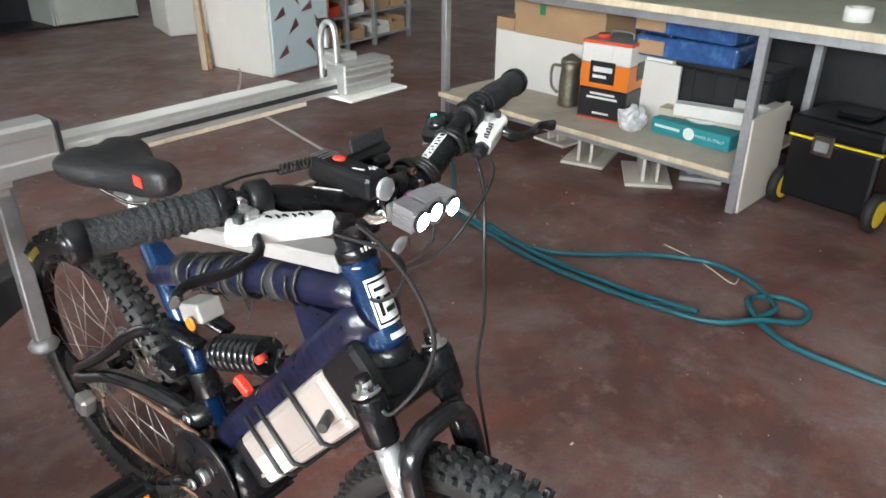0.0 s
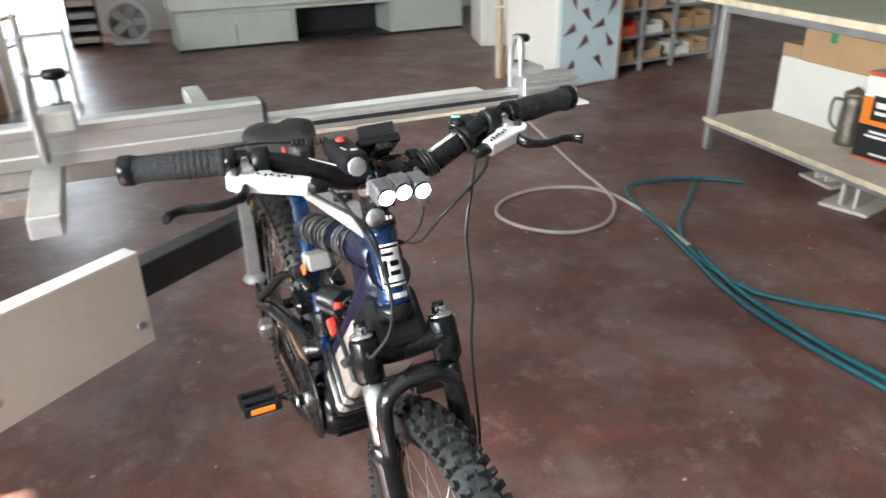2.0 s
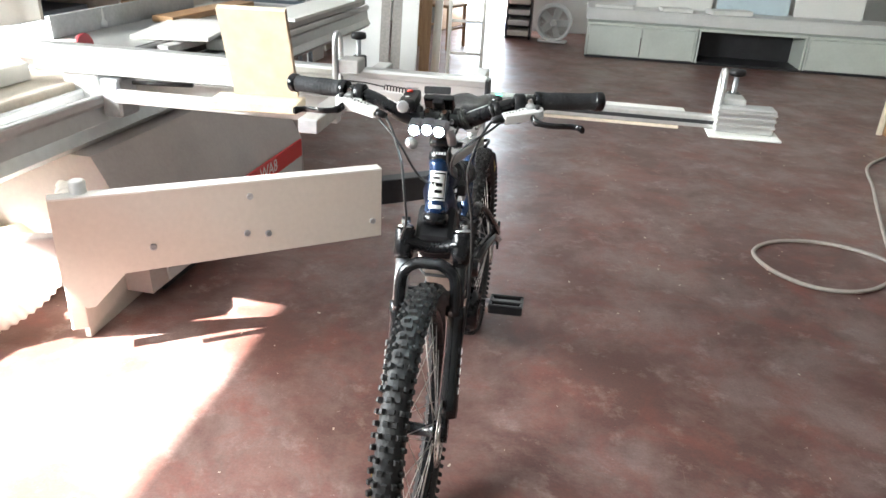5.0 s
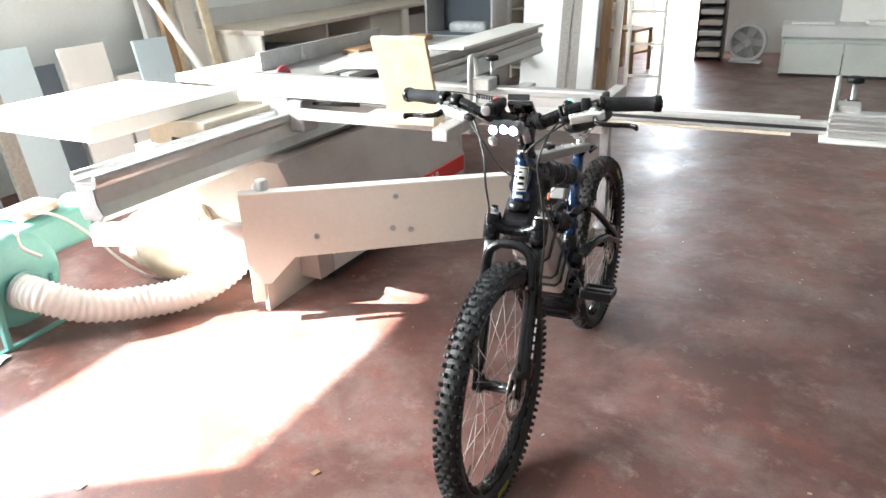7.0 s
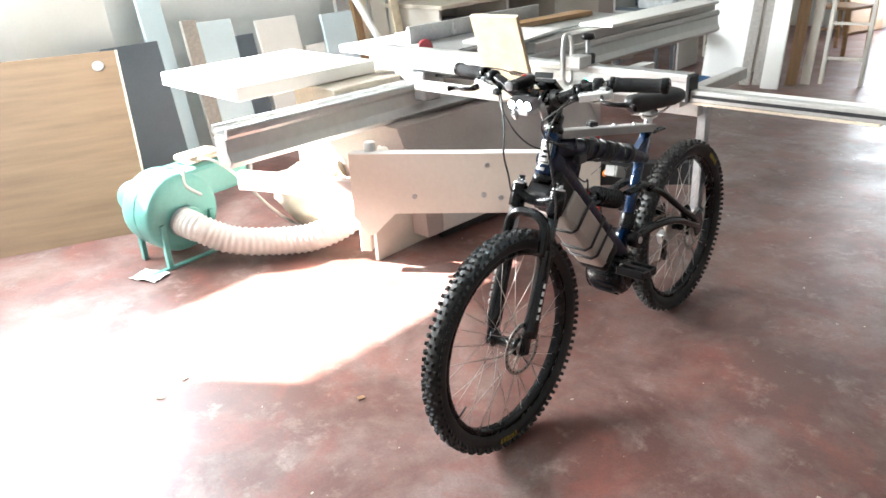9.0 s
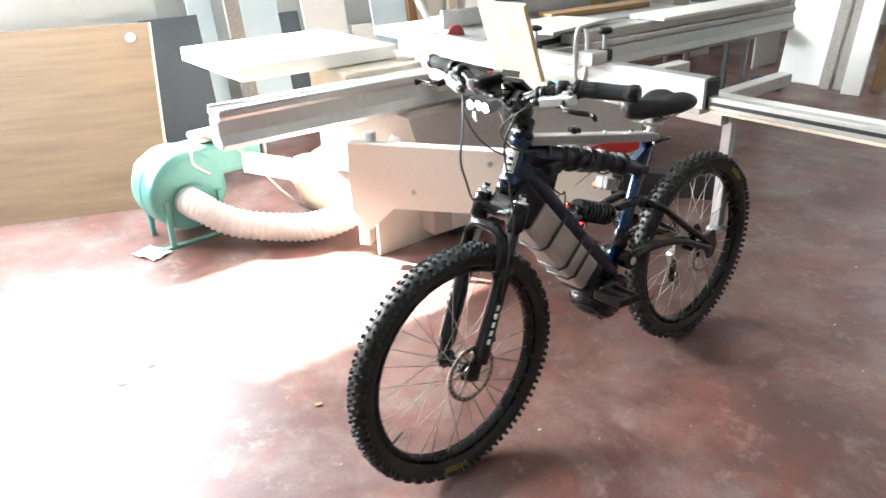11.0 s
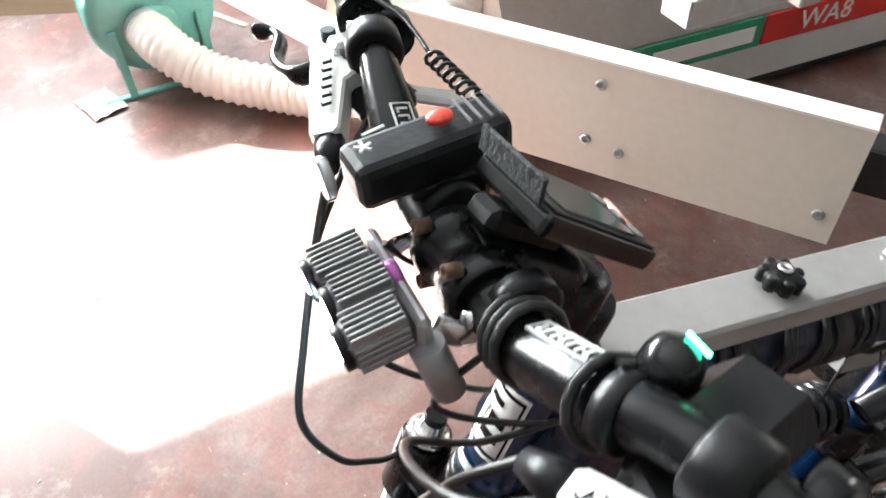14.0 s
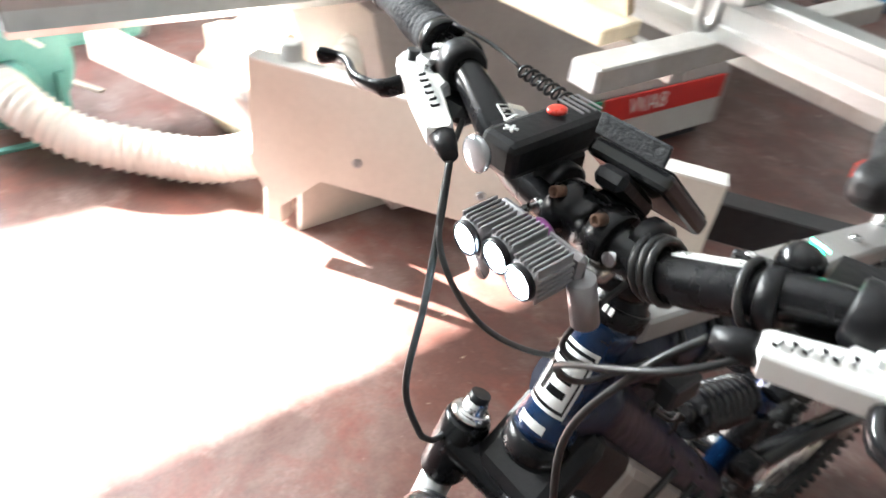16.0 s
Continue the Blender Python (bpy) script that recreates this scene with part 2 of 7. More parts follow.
def rings(bm, loops, closed=False, cap=True, mi=0, smooth=True):
    """Skins a list of vertex loops."""
    vs = [[bm.verts.new(p) for p in lp] for lp in loops]
    k = len(vs[0])
    n = len(vs)
    for i in range(n if closed else n - 1):
        a, b2 = vs[i], vs[(i + 1) % n]
        for j in range(k):
            f = bm.faces.new((a[j], a[(j + 1) % k], b2[(j + 1) % k], b2[j]))
            f.smooth, f.material_index = smooth, mi
    if cap and not closed:
        for lp in (list(reversed(vs[0])), vs[-1]):
            f = bm.faces.new(lp)
            f.material_index = mi
    return bm


def tube(bm, pts, r, seg=10, closed=False, cap=True, mi=0, flat=None):
    """Sweeps a circle (or an ellipse: flat = (across, up)) along points; r may be a list."""
    pts = [Vector(p) for p in pts]
    n = len(pts)
    up = None
    loops = []
    for i, p in enumerate(pts):
        if closed:
            d = pts[(i + 1) % n] - pts[i - 1]
        else:
            d = pts[min(i + 1, n - 1)] - pts[max(i - 1, 0)]
        d.normalize()
        if up is None:
            up = Vector((1, 0, 0)) if abs(d.x) < 0.8 else Vector((0, 0, 1))
        side = d.cross(up).normalized()
        up = side.cross(d).normalized()
        rr = r[i] if isinstance(r, (list, tuple)) else r
        fa, fb = flat or (1, 1)
        loops.append([p + side * (math.cos(t) * rr * fa) + up * (math.sin(t) * rr * fb) for t in [2 * math.pi * j / seg for j in range(seg)]])
    return rings(bm, loops, closed, cap, mi)


def Tube(pts, r, seg=10, closed=False, cap=True, flat=None):
    return tube(bmesh.new(), pts, r, seg, closed, cap, 0, flat)


def lathe(bm, prof, seg=24, m=None, mi=0, cap=True):
    """Turns a profile of (radius, height) about z; m places it."""
    m = m or Matrix()
    loops = [[m @ Vector((r * math.cos(t), r * math.sin(t), z)) for t in [2 * math.pi * j / seg for j in range(seg)]] for r, z in prof]
    return rings(bm, loops, False, cap, mi)


def Lathe(prof, seg=24, m=None, cap=True):
    return lathe(bmesh.new(), prof, seg, m, 0, cap)


def prism(bm, poly, depth, m=None, mi=0):
    """Extrudes a polygon of (x, z) along y by depth."""
    m = m or Matrix()
    a = [bm.verts.new(m @ Vector((x, 0, z))) for x, z in poly]
    b2 = [bm.verts.new(m @ Vector((x, depth, z))) for x, z in poly]
    k = len(poly)
    fs = [bm.faces.new(a), bm.faces.new(list(reversed(b2)))]
    for j in range(k):
        fs.append(bm.faces.new((a[j], b2[j], b2[(j + 1) % k], a[(j + 1) % k])))
    for f in fs:
        f.material_index = mi
    bmesh.ops.recalc_face_normals(bm, faces=fs)
    return bm


def Prism(poly, depth, m=None):
    return prism(bmesh.new(), poly, depth, m)


def spline(pts, n=8, closed=False):
    """A smooth line through points."""
    p = [Vector(q) for q in pts]
    k = len(p)
    out = []
    for i in range(k if closed else k - 1):
        a, b2, c, d = (p[(i - 1) % k], p[i], p[(i + 1) % k], p[(i + 2) % k]) if closed else (p[max(i - 1, 0)], p[i], p[i + 1], p[min(i + 2, k - 1)])
        for j in range(n):
            t = j / n
            out.append(0.5 * ((2 * b2) + (c - a) * t + (2 * a - 5 * b2 + 4 * c - d) * t * t + (3 * b2 - a - 3 * c + d) * t ** 3))
    if not closed:
        out.append(p[-1])
    return out


def along(a, b, roll=0.0):
    """A pose at a whose z axis points to b."""
    a, b = Vector(a), Vector(b)
    return Matrix.Translation(a) @ (b - a).to_track_quat("Z", "Y").to_matrix().to_4x4() @ pose(0, 0, 0, 0, 0, roll)


def rod(bm, a, b, r, seg=12, mi=0, r2=None):
    a, b = Vector(a), Vector(b)
    return lathe(bm, [(r, 0), (r2 or r, (b - a).length)], seg, along(a, b), mi)


def Rod(a, b, r, seg=12, r2=None):
    return rod(bmesh.new(), a, b, r, seg, 0, r2)


def text(name, body, size, m, material, parent, depth=0.0006, sx=1.0):
    """Raised lettering in the built-in font, as a mesh; it faces the pose's z axis and reads along x."""
    cu = bpy.data.curves.new(name, "FONT")
    cu.body, cu.size, cu.extrude, cu.align_x, cu.align_y, cu.resolution_u = body, size, depth, "CENTER", "CENTER", 2
    tmp = bpy.data.objects.new(name, cu)
    scene.collection.objects.link(tmp)
    me = bpy.data.meshes.new_from_object(tmp.evaluated_get(bpy.context.evaluated_depsgraph_get()))
    bpy.data.objects.remove(tmp)
    me.materials.clear()
    me.materials.append(material)
    ob = new(name, me)
    ob.parent = parent
    ob.matrix_basis = m @ Matrix.Diagonal((sx, 1, 1, 1))
    return ob


def facing(origin, right, up):
    """A pose whose x is right and whose y is up."""
    x = Vector(right).normalized()
    y = Vector(up)
    y = (y - x * y.dot(x)).normalized()
    z = x.cross(y)
    return Matrix(((x.x, y.x, z.x, origin[0]), (x.y, y.y, z.y, origin[1]), (x.z, y.z, z.z, origin[2]), (0, 0, 0, 1)))


# ---------- the hall ----------
XW, XE, YS, YN, HC = -3.75, 10.5, -6.5, 8.6, 4.2


def structure(name, bm, material, label):
    return tagged(part(name, bm, material), label, name.split("_")[0], kind="structure")


structure("floor", Box(XW - 0.3, XE + 0.3, YS - 0.3, YN + 0.3, -0.2, 0), M["floor"], "worn red-painted concrete workshop floor with dusty patches")
g = Box(-400, 400, -400, 400, -0.5, -0.21)
tagged(part("ground", g, M["outside"]), "pale concrete yard outside the workshop", "ground", kind="structure")
structure("ceiling", Box(XW - 0.3, XE + 0.3, YS - 0.3, YN + 0.3, HC, HC + 0.2), M["ceiling"], "plain pale workshop ceiling")
# west wall with the clerestory opening
W0, W1, S0, S1 = -2.376, 0.9, 1.61, 2.313
bm = bmesh.new()
box(bm, XW - 0.1, XW, YS, YN, 0, S0)
box(bm, XW - 0.1, XW, YS, YN, S1, HC)
box(bm, XW - 0.1, XW, YS, W0, S0, S1)
box(bm, XW - 0.1, XW, W1, YN, S0, S1)
structure("wall_west", bm, M["wall"], "white-painted block wall below a long high window")
# north wall with the door opening
bm = bmesh.new()
D0, D1, DH = -1.2, -0.42, 2.1
box(bm, XW, D0, YN, YN + 0.2, 0, HC)
box(bm, D1, XE, YN, YN + 0.2, 0, HC)
box(bm, D0, D1, YN, YN + 0.2, DH, HC)
structure("wall_north", bm, M["wall"], "white-painted wall with an open doorway into sunlight")
structure("wall_east", Box(XE, XE + 0.2, YS, YN, 0, HC), M["wall"], "plain white-painted workshop wall")
structure("wall_south", Box(XW, XE, YS - 0.2, YS, 0, HC), M["wall"], "plain white-painted workshop wall")

# ---------- the sliding table saw ----------
SAW = pose(-1.41, 0.05, 0, 0, 0, -2.6)      # x across the rail, y along it


def make_saw():
    s = thing("sliding_table_saw", SAW, "large grey sliding table saw with long aluminium carriage rail", "table saw")
    # carriage rail: an aluminium section with a groove, open at its end
    prof = [(-0.06, 0.725), (-0.06, 0.705), (-0.045, 0.70), (-0.045, 0.60), (-0.035, 0.575), (0.05, 0.575), (0.075, 0.60), (0.055, 0.635), (0.05, 0.69), (0.062, 0.705), (0.062, 0.725),
            (0.045, 0.725), (0.04, 0.705), (-0.04, 0.705), (-0.045, 0.725)]
    rail = part("carriage_rail", Prism(prof, 4.0), M["alu"], s, "long brushed aluminium rail")
    part("end_cap", Prism([(-0.042, 0.69), (-0.042, 0.605), (-0.033, 0.58), (0.047, 0.58), (0.07, 0.602), (0.05, 0.636), (0.046, 0.69)], 0.006, pose(0, -0.005, 0)), M["steel"], rail)
    for x in (-0.052, 0.053):
        part("guide_rod", Rod((x, 0.002, 0.728), (x, 3.98, 0.728), 0.008, 10), M["alu"], rail, "round ground steel guide rod")
    bm = bmesh.new()
    box(bm, -0.05, 0.05, 1.9, 3.95, 0.735, 0.79, 0.004)
    part("sliding_carriage", bm, M["alu_dull"], s, "long aluminium sliding carriage")
    part("carriage_strip", Box(-0.11, -0.055, 1.6, 3.9, 0.76, 0.795, 0.003), M["alu"], s)
    # body under the rail: raked flank, plinth, printed bands
    prof = [(-0.75, 0.56), (0.10, 0.56), (0.26, 0.26), (0.27, 0.06), (-0.75, 0.06)]
    body = part("body", Prism(prof, 1.42, pose(0, 0.82, 0)), M["machine"], s, "grey-brown painted machine body")
    part("plinth", Box(-0.7, 0.235, 0.95, 2.2, 0.0, 0.06, 0.01), M["dark"], s)
    part("lower_panel", Box(0.268, 0.276, 0.92, 2.2, 0.065, 0.17, 0.002), M["machine_light"], body, "pale lower panel")
    part("green_band", Box(0.268, 0.278, 0.92, 1.58, 0.172, 0.262, 0.002), M["green_band"], body, "green printed band")
    part("red_band", Box(0.268, 0.278, 1.584, 2.2, 0.172, 0.262, 0.002), M["red_band"], body, "red printed band")
    part("end_panel", Box(-0.75, 0.24, 2.243, 2.26, 0.07, 0.55, 0.004), M["machine"], body)
    part("brand_mark", Box(0.279, 0.2805, 1.22, 1.55, 0.192, 0.24, 0.001), M["print"], body, "white maker's mark on green")
    text("lettering", "WA8", 0.085, facing((0.2795, 1.80, 0.217), (0, 1, 0), (0, 0, 1)), M["print"], body)
    # cast tables
    t = part("main_table", Box(-0.62, -0.12, 1.28, 3.1, 0.765, 0.80, 0.006), M["iron"], s, "dusty cast-iron main table")
    part("slot", Box(-0.145, -0.137, 1.5, 2.2, 0.797, 0.8025), M["dark"], t)
    part("side_table", Box(-1.0, -0.63, 1.35, 2.0, 0.745, 0.79, 0.006), M["iron"], s, "worn side extension table")
    part("table_box", Box(-0.72, -0.14, 1.35, 2.95, 0.56, 0.764, 0.01), M["machine"], s)
    slab = part("extension_table", Box(-0.925, -0.212, 0.215, 0.98, 0.762, 0.824, 0.004), M["white"], s, "thick white melamine extension table")
    # bracket drawn out to the rail as a filler that blocks the sun there
    part("bracket", Box(-0.40, -0.075, 0.62, 1.3, 0.65, 0.758, 0.005), M["shelf_wood"], s, "wooden bracket below the extension table")
    part("bracket_slot", Box(-0.26, -0.16, 0.614, 0.619, 0.66, 0.69), M["dark"], s)
    # rip fence
    rf = part("rip_fence", Prism([(0, 0.802), (0.05, 0.802), (0.05, 0.895), (0.03, 0.895), (0.026, 0.815), (0, 0.815)], 1.15, pose(-0.58, 1.5, 0)), M["steel"], s, "grey aluminium rip fence")
    part("fence_carrier", Box(-0.72, -0.54, 1.55, 1.68, 0.803, 0.845, 0.006), M["steel"], s)
    # blade guard seen as a dark red disc above the table
    part("riving_guard", Lathe([(0.05, 0), (0.055, 0.004), (0.055, 0.014), (0.05, 0.018)], 28, pose(-0.33, 1.42, 0.80) @ pose(0, 0, 0, 0, 90, 0)), M["saw_red"], s, "dark red round guard")
    # sheets lying on the far table
    part("table_stop", Box(-0.12, 0.02, 1.02, 1.2, 0.70, 0.80, 0.006), M["machine_light"], s)
    part("table_clamp", Box(0.055, 0.13, 0.98, 1.09, 0.655, 0.79, 0.008), M["steel"], s, "steel clamp bracket")
    part("handle_bar", Rod((0.09, 1.06, 0.765), (0.35, 1.09, 0.77), 0.008, 10), M["dark"], s)
    # swing arm below: white cover plate, dark telescopic bar, upright
    inv = SAW.inverted()
    p0, p1 = Vector((-1.145, 0.462, 0)), Vector((-0.303, 1.05, 0))
    d = (p1 - p0).normalized()
    base = inv @ facing(p0, d, (0, 0, 1)) @ Matrix.Rotation(radians(-90), 4, "X")
    L = (p1 - p0).length
    arm = part("swing_arm_cover", Prism([(0, 0.560), (0, 0.29), (0.055, 0.20), (0.08, 0.20), (0.18, 0.300), (L, 0.308), (L, 0.552)], 0.028, base), M["cream"], s, "cream steel swing arm cover with screws and a foot")
    for u, z in ((0.269, 0.377), (0.576, 0.510), (0.628, 0.372), (0.995, 0.368), (0.559, 0.383)):
        part("screw", Lathe([(0.011, 0), (0.011, 0.004), (0.006, 0.006), (0.006, 0.001)], 12, base @ pose(u, 0.0, z, 90, 0, 0)), M["steel"], arm, "round screw head")
    part("arm_top_edge", Prism([(0, 0.5605), (0, 0.566), (L, 0.558), (L, 0.5525)], 0.05, base @ pose(0, -0.002, 0)), M["white"], arm)
    # block added behind the arm's end to cast the floor's dark band
    part("pivot_bracket", Box(0.0, 0.05, 0.052, 0.105, 0.10, 0.50, 0.004, base), M["cream"], s, "cream pivot bracket behind the cover")
    part("foot_plate", Prism([(0.0, 0.0), (0.5, 0.0), (0.5, 0.15), (0.06, 0.27), (0.0, 0.27)], 0.02, inv @ facing((-1.205, 0.625, 0), (-0.016, 1, 0), (0, 0, 1)) @ Matrix.Rotation(radians(-90), 4, "X")), M["cream"], s, "cream plate standing behind the cover as its foot")
    part("cross_arm", Box(-0.66, 0.0, 0.0, 0.05, 0.345, 0.43, 0.004, inv @ facing(p0 + Vector((0.03, 0.05, 0)), (0.93, 0.36, 0), (0, 0, 1)) @ Matrix.Rotation(radians(-90), 4, "X")), M["machine"], s, "grey box-section arm")
    bar = part("telescopic_bar", Box(0.5, L + 0.46, 0.031, 0.09, 0.41, 0.50, 0.003, base), M["dark"], s, "black telescopic steel bar")
    part("pivot_tube", Lathe([(0.02, 0.42), (0.024, 0.425), (0.024, 0.60), (0.018, 0.605)], 16, inv @ pose(-1.10, 0.545, 0)), M["machine_light"], s)
    up = part("upright", Box(-0.018, 0.018, -0.018, 0.018, 0.33, 0.76, 0.003, inv @ pose(0.0, 1.275, 0)), M["steel"], s, "square steel upright")
    part("upright_foot", Lathe([(0.03, 0.30), (0.035, 0.31), (0.02, 0.33)], 14, inv @ pose(0.0, 1.275, 0)), M["steel"], s)
    # cross-cut frame: tubes under the fence
    W = lambda x0, x1, y0, y1, z0, z1, b=0.003, r=0: Box(x0, x1, y0, y1, z0, z1, b, inv @ pose(0, 0, 0, 0, 0, r))
    t1 = part("frame_tube", W(-0.475, -0.415, 0.727, 1.66, 0.757, 0.80), M["alu_dull"], s, "square aluminium frame tube")
    part("tube_cap", W(-0.473, -0.417, 0.721, 0.727, 0.759, 0.798, 0.001), M["steel"], t1)
    part("frame_tube", W(-0.075, -0.025, 1.12, 1.72, 0.752, 0.797), M["alu_dull"], s, "square aluminium frame tube")
    part("frame_tube", W(-1.3, 0.0, 1.22, 1.27, 0.70, 0.75), M["alu_dull"], s, "square aluminium frame tube")
    part("frame_tube", W(-1.2, -0.42, 0.93, 0.97, 0.735, 0.775), M["alu_dull"], s, "square aluminium frame tube")
    # cross-cut fence and its extension
    F = inv @ pose(-1.565, 1.045, 0, 0, 0, -0.6)
    fl = 1.60
    fprof = [(0.0, 0.80), (0.012, 0.795), (0.07, 0.795), (0.07, 0.885), (0.058, 0.892), (0.008, 0.892), (0.0, 0.885), (0.0, 0.868), (0.004, 0.864), (0.004, 0.83), (0.0, 0.826)]
    rot = Matrix(((0, 1, 0, 0), (1, 0, 0, 0), (0, 0, 1, 0), (0, 0, 0, 1)))
    fence = part("cross_cut_fence", Prism(fprof, fl, F @ rot), M["alu"], s, "long silver aluminium cross-cut fence")
    part("fence_end_plate", Box(fl, fl + 0.012, 0.0, 0.07, 0.797, 0.888, 0.002, F), M["dark"], fence, "black end plate")
    ext = part("fence_extension", Box(fl + 0.012, fl + 0.74, 0.012, 0.05, 0.80, 0.838, 0.003, F), M["alu_dull"], s, "grooved worn aluminium extension bar")
    part("groove", Box(fl + 0.02, fl + 0.74, 0.010, 0.013, 0.813, 0.824, 0, F), M["dark"], ext)
    part("white_strip", Box(fl - 0.2, fl + 0.63, 0.052, 0.115, 0.802, 0.834, 0.002, F), M["white"], s, "white melamine strip behind the bar")
    part("strip_edge", Box(fl + 0.02, fl + 0.61, 0.014, 0.05, 0.789, 0.799, 0.001, F), M["edge"], s)
    end = part("end_stop_block", Box(fl + 0.71, fl + 0.88, -0.02, 0.05, 0.80, 0.875, 0.004, F), M["alu"], s, "aluminium end stop block")
    for z in (0.82, 0.84, 0.858):
        part("rib", Box(fl + 0.708, fl + 0.882, -0.024, -0.0205, z, z + 0.008, 0.001, F), M["alu_dull"], end)
    part("base_plate", Box(fl + 0.69, fl + 0.90, -0.06, 0.09, 0.79, 0.798, 0.003, F), M["white"], s, "white plate below the stop block")
    return s, inv, F, fl


saw, SINV, FENCE, FLEN = make_saw()


def flip_stop(u, y, z, scale=1.0):
    """A flip-over stop: a flat aluminium loop on a foot, held by a black star knob."""
    t = thing("flip_stop", SAW @ FENCE @ pose(u, y, z), "silver flip stop with a black clamping knob on the fence", "stop", "fence stops")
    loop = spline([(0, 0.030, -0.095), (0, 0.036, -0.02), (0, 0.034, 0.045), (0, 0.015, 0.080), (0, -0.012, 0.078), (0, -0.022, 0.04), (0, -0.022, -0.04), (0, -0.018, -0.085), (0, 0.004, -0.105)], 5, True)
    part("loop", Tube(loop, 0.007, 6, True, flat=(1.0, 1.3)), M["alu"], t, "flat aluminium loop")
    part("rib", Box(-0.005, 0.005, -0.022, 0.034, -0.016, 0.0), M["alu"], t)
    part("foot", Box(0.006, 0.075, -0.02, 0.06, -0.04, 0.004, 0.004), M["alu_dull"], t)
    k = part("knob_stem", Rod((0.05, 0.07, -0.05), (0.05, 0.07, 0.055), 0.008, 10), M["steel"], t)
    part("knob_base", Box(0.03, 0.072, 0.048, 0.092, -0.05, 0.005, 0.005), M["plastic_black"], t, "black plastic clamp body")
    part("knob", Lathe([(0.008, 0.0), (0.024, 0.004), (0.026, 0.014), (0.022, 0.022), (0.008, 0.024)], 14, pose(0.05, 0.07, 0.055)), M["plastic_black"], t, "black round knob")
    return t


flip_stop(1.125, -0.03, 0.925)
flip_stop(FLEN + 0.72, 0.04, 0.89)
# second knob on the fence
t = thing("clamp_knob", SAW @ FENCE @ pose(0.80, 0.085, 0.895), "black star knob on a steel stem", "knob")
part("stem", Rod((0, 0, -0.02), (0, 0, 0.06), 0.007, 10), M["steel"], t)
part("knob", Lathe([(0.008, 0), (0.024, 0.004), (0.025, 0.014), (0.01, 0.022)], 14, pose(0, 0, 0.055)), M["plastic_black"], t)
part("clamp_block", Box(-0.02, 0.02, -0.02, 0.02, -0.09, 0.005, 0.004), M["plastic_black"], t)

# plywood offcut standing against the fence, on a small block
pw = facing((-0.754, 0.91, 0.808), (0.206, 0.022, 0.0), (-0.02, -0.116, 0.275))
t = tagged(new("plywood_offcut"), "pale pine plywood offcut standing tilted at the fence", "offcut")
t.matrix_basis = pw
part("board", Box(0, 0.205, 0, 0.30, -0.022, 0, 0.001), M["ply"], t)
for d0 in (-0.019, -0.010):
    part("ply_layer", Box(0.2052, 0.2060, 0.001, 0.299, d0, d0 + 0.004), M["oak"], t, "darker veneer layer at the edge")
tagged(part("wood_block", Box(-0.16, 0.12, -0.07, 0.05, 0.0, 0.03, 0.003), M["ply"], None, "", pose(-0.65, 0.90, 0.776, 0, 0, 6)), "pale wooden block below the offcut", "block")

# ---------- the electric mountain bike ----------
M["tyre"] = mat("black_tyre_rubber", (0.012, 0.012, 0.012), 0.62, 0, 0.3, 30, 160, 0.05, tint=(0.03, 0.028, 0.026), tint_amt=0.4)
M["bk_gloss"] = mat("black_gloss_paint", (0.008, 0.008, 0.009), 0.22, 0, 0.2, 20, 90, 0.004, tint=(0.02, 0.02, 0.02), tint_amt=0.3, coat=0.25, spec=0.35)
M["bk_satin"] = mat("black_satin_alloy", (0.006, 0.006, 0.007), 0.26, 0.0, 0.2, 30, 120, 0.01, spec=0.33)
M["grip"] = mat("dark_grip_rubber", (0.018, 0.019, 0.021), 0.8, 0, 0.15, 40, 260, 0.12)
M["blue"] = mat("metallic_blue_paint", (0.004, 0.026, 0.082), 0.25, 0.35, 0.2, 12, 120, 0.006, coat=0.7)
M["navy"] = mat("navy_wrap_film", (0.006, 0.008, 0.024), 0.32, 0, 0.35, 16, 55, 0.09, tint=(0.010, 0.012, 0.045), tint_amt=0.5)
M["silver"] = mat("bare_silver_alloy", (0.62, 0.62, 0.62), 0.3, 0.9, 0.1, 20, 90, 0.008)
M["chrome"] = mat("polished_steel", (0.7, 0.7, 0.7), 0.16, 1.0, 0.06, 20, 90, 0.003)
M["taupe"] = mat("taupe_battery_case", (0.48, 0.43, 0.39), 0.34, 0.35, 0.06, 8, 90, 0.008)
M["barsteel"] = mat("grey_painted_bar", (0.33, 0.32, 0.31), 0.42, 0.2, 0.08, 10, 90, 0.01)
M["lever_white"] = mat("white_brake_body", (0.78, 0.78, 0.76), 0.3, 0, 0.03, 20, 90, 0.003, coat=0.3)
M["cable"] = mat("black_cable_sheath", (0.014, 0.014, 0.014), 0.4, 0, 0.15, 30, 90, 0.0)
M["reflector"] = mat("orange_reflector", (0.85, 0.22, 0.02), 0.2, 0, 0.08, 30, 90, 0.01, coat=0.8)
M["redp"] = mat("red_plastic", (0.75, 0.05, 0.03), 0.3, 0, 0.05, 30, 90, 0.004)
M["yellow_print"] = mat("yellow_print", (0.34, 0.25, 0.04), 0.5, 0, 0.04, 30, 90, 0.0)
M["saddle"] = mat("black_saddle_vinyl", (0.008, 0.008, 0.009), 0.5, 0, 0.15, 30, 220, 0.05)
M["led"] = glow("led_white", (0.62, 0.88, 1.0), 60.0)
M["green_led"] = glow("green_indicator", (0.05, 0.9, 0.45), 1.2)
M["lens"] = mat("clear_lens", (0.5, 0.52, 0.54), 0.08, 0.6, 0.1, 30, 90, 0.0, coat=1.0)
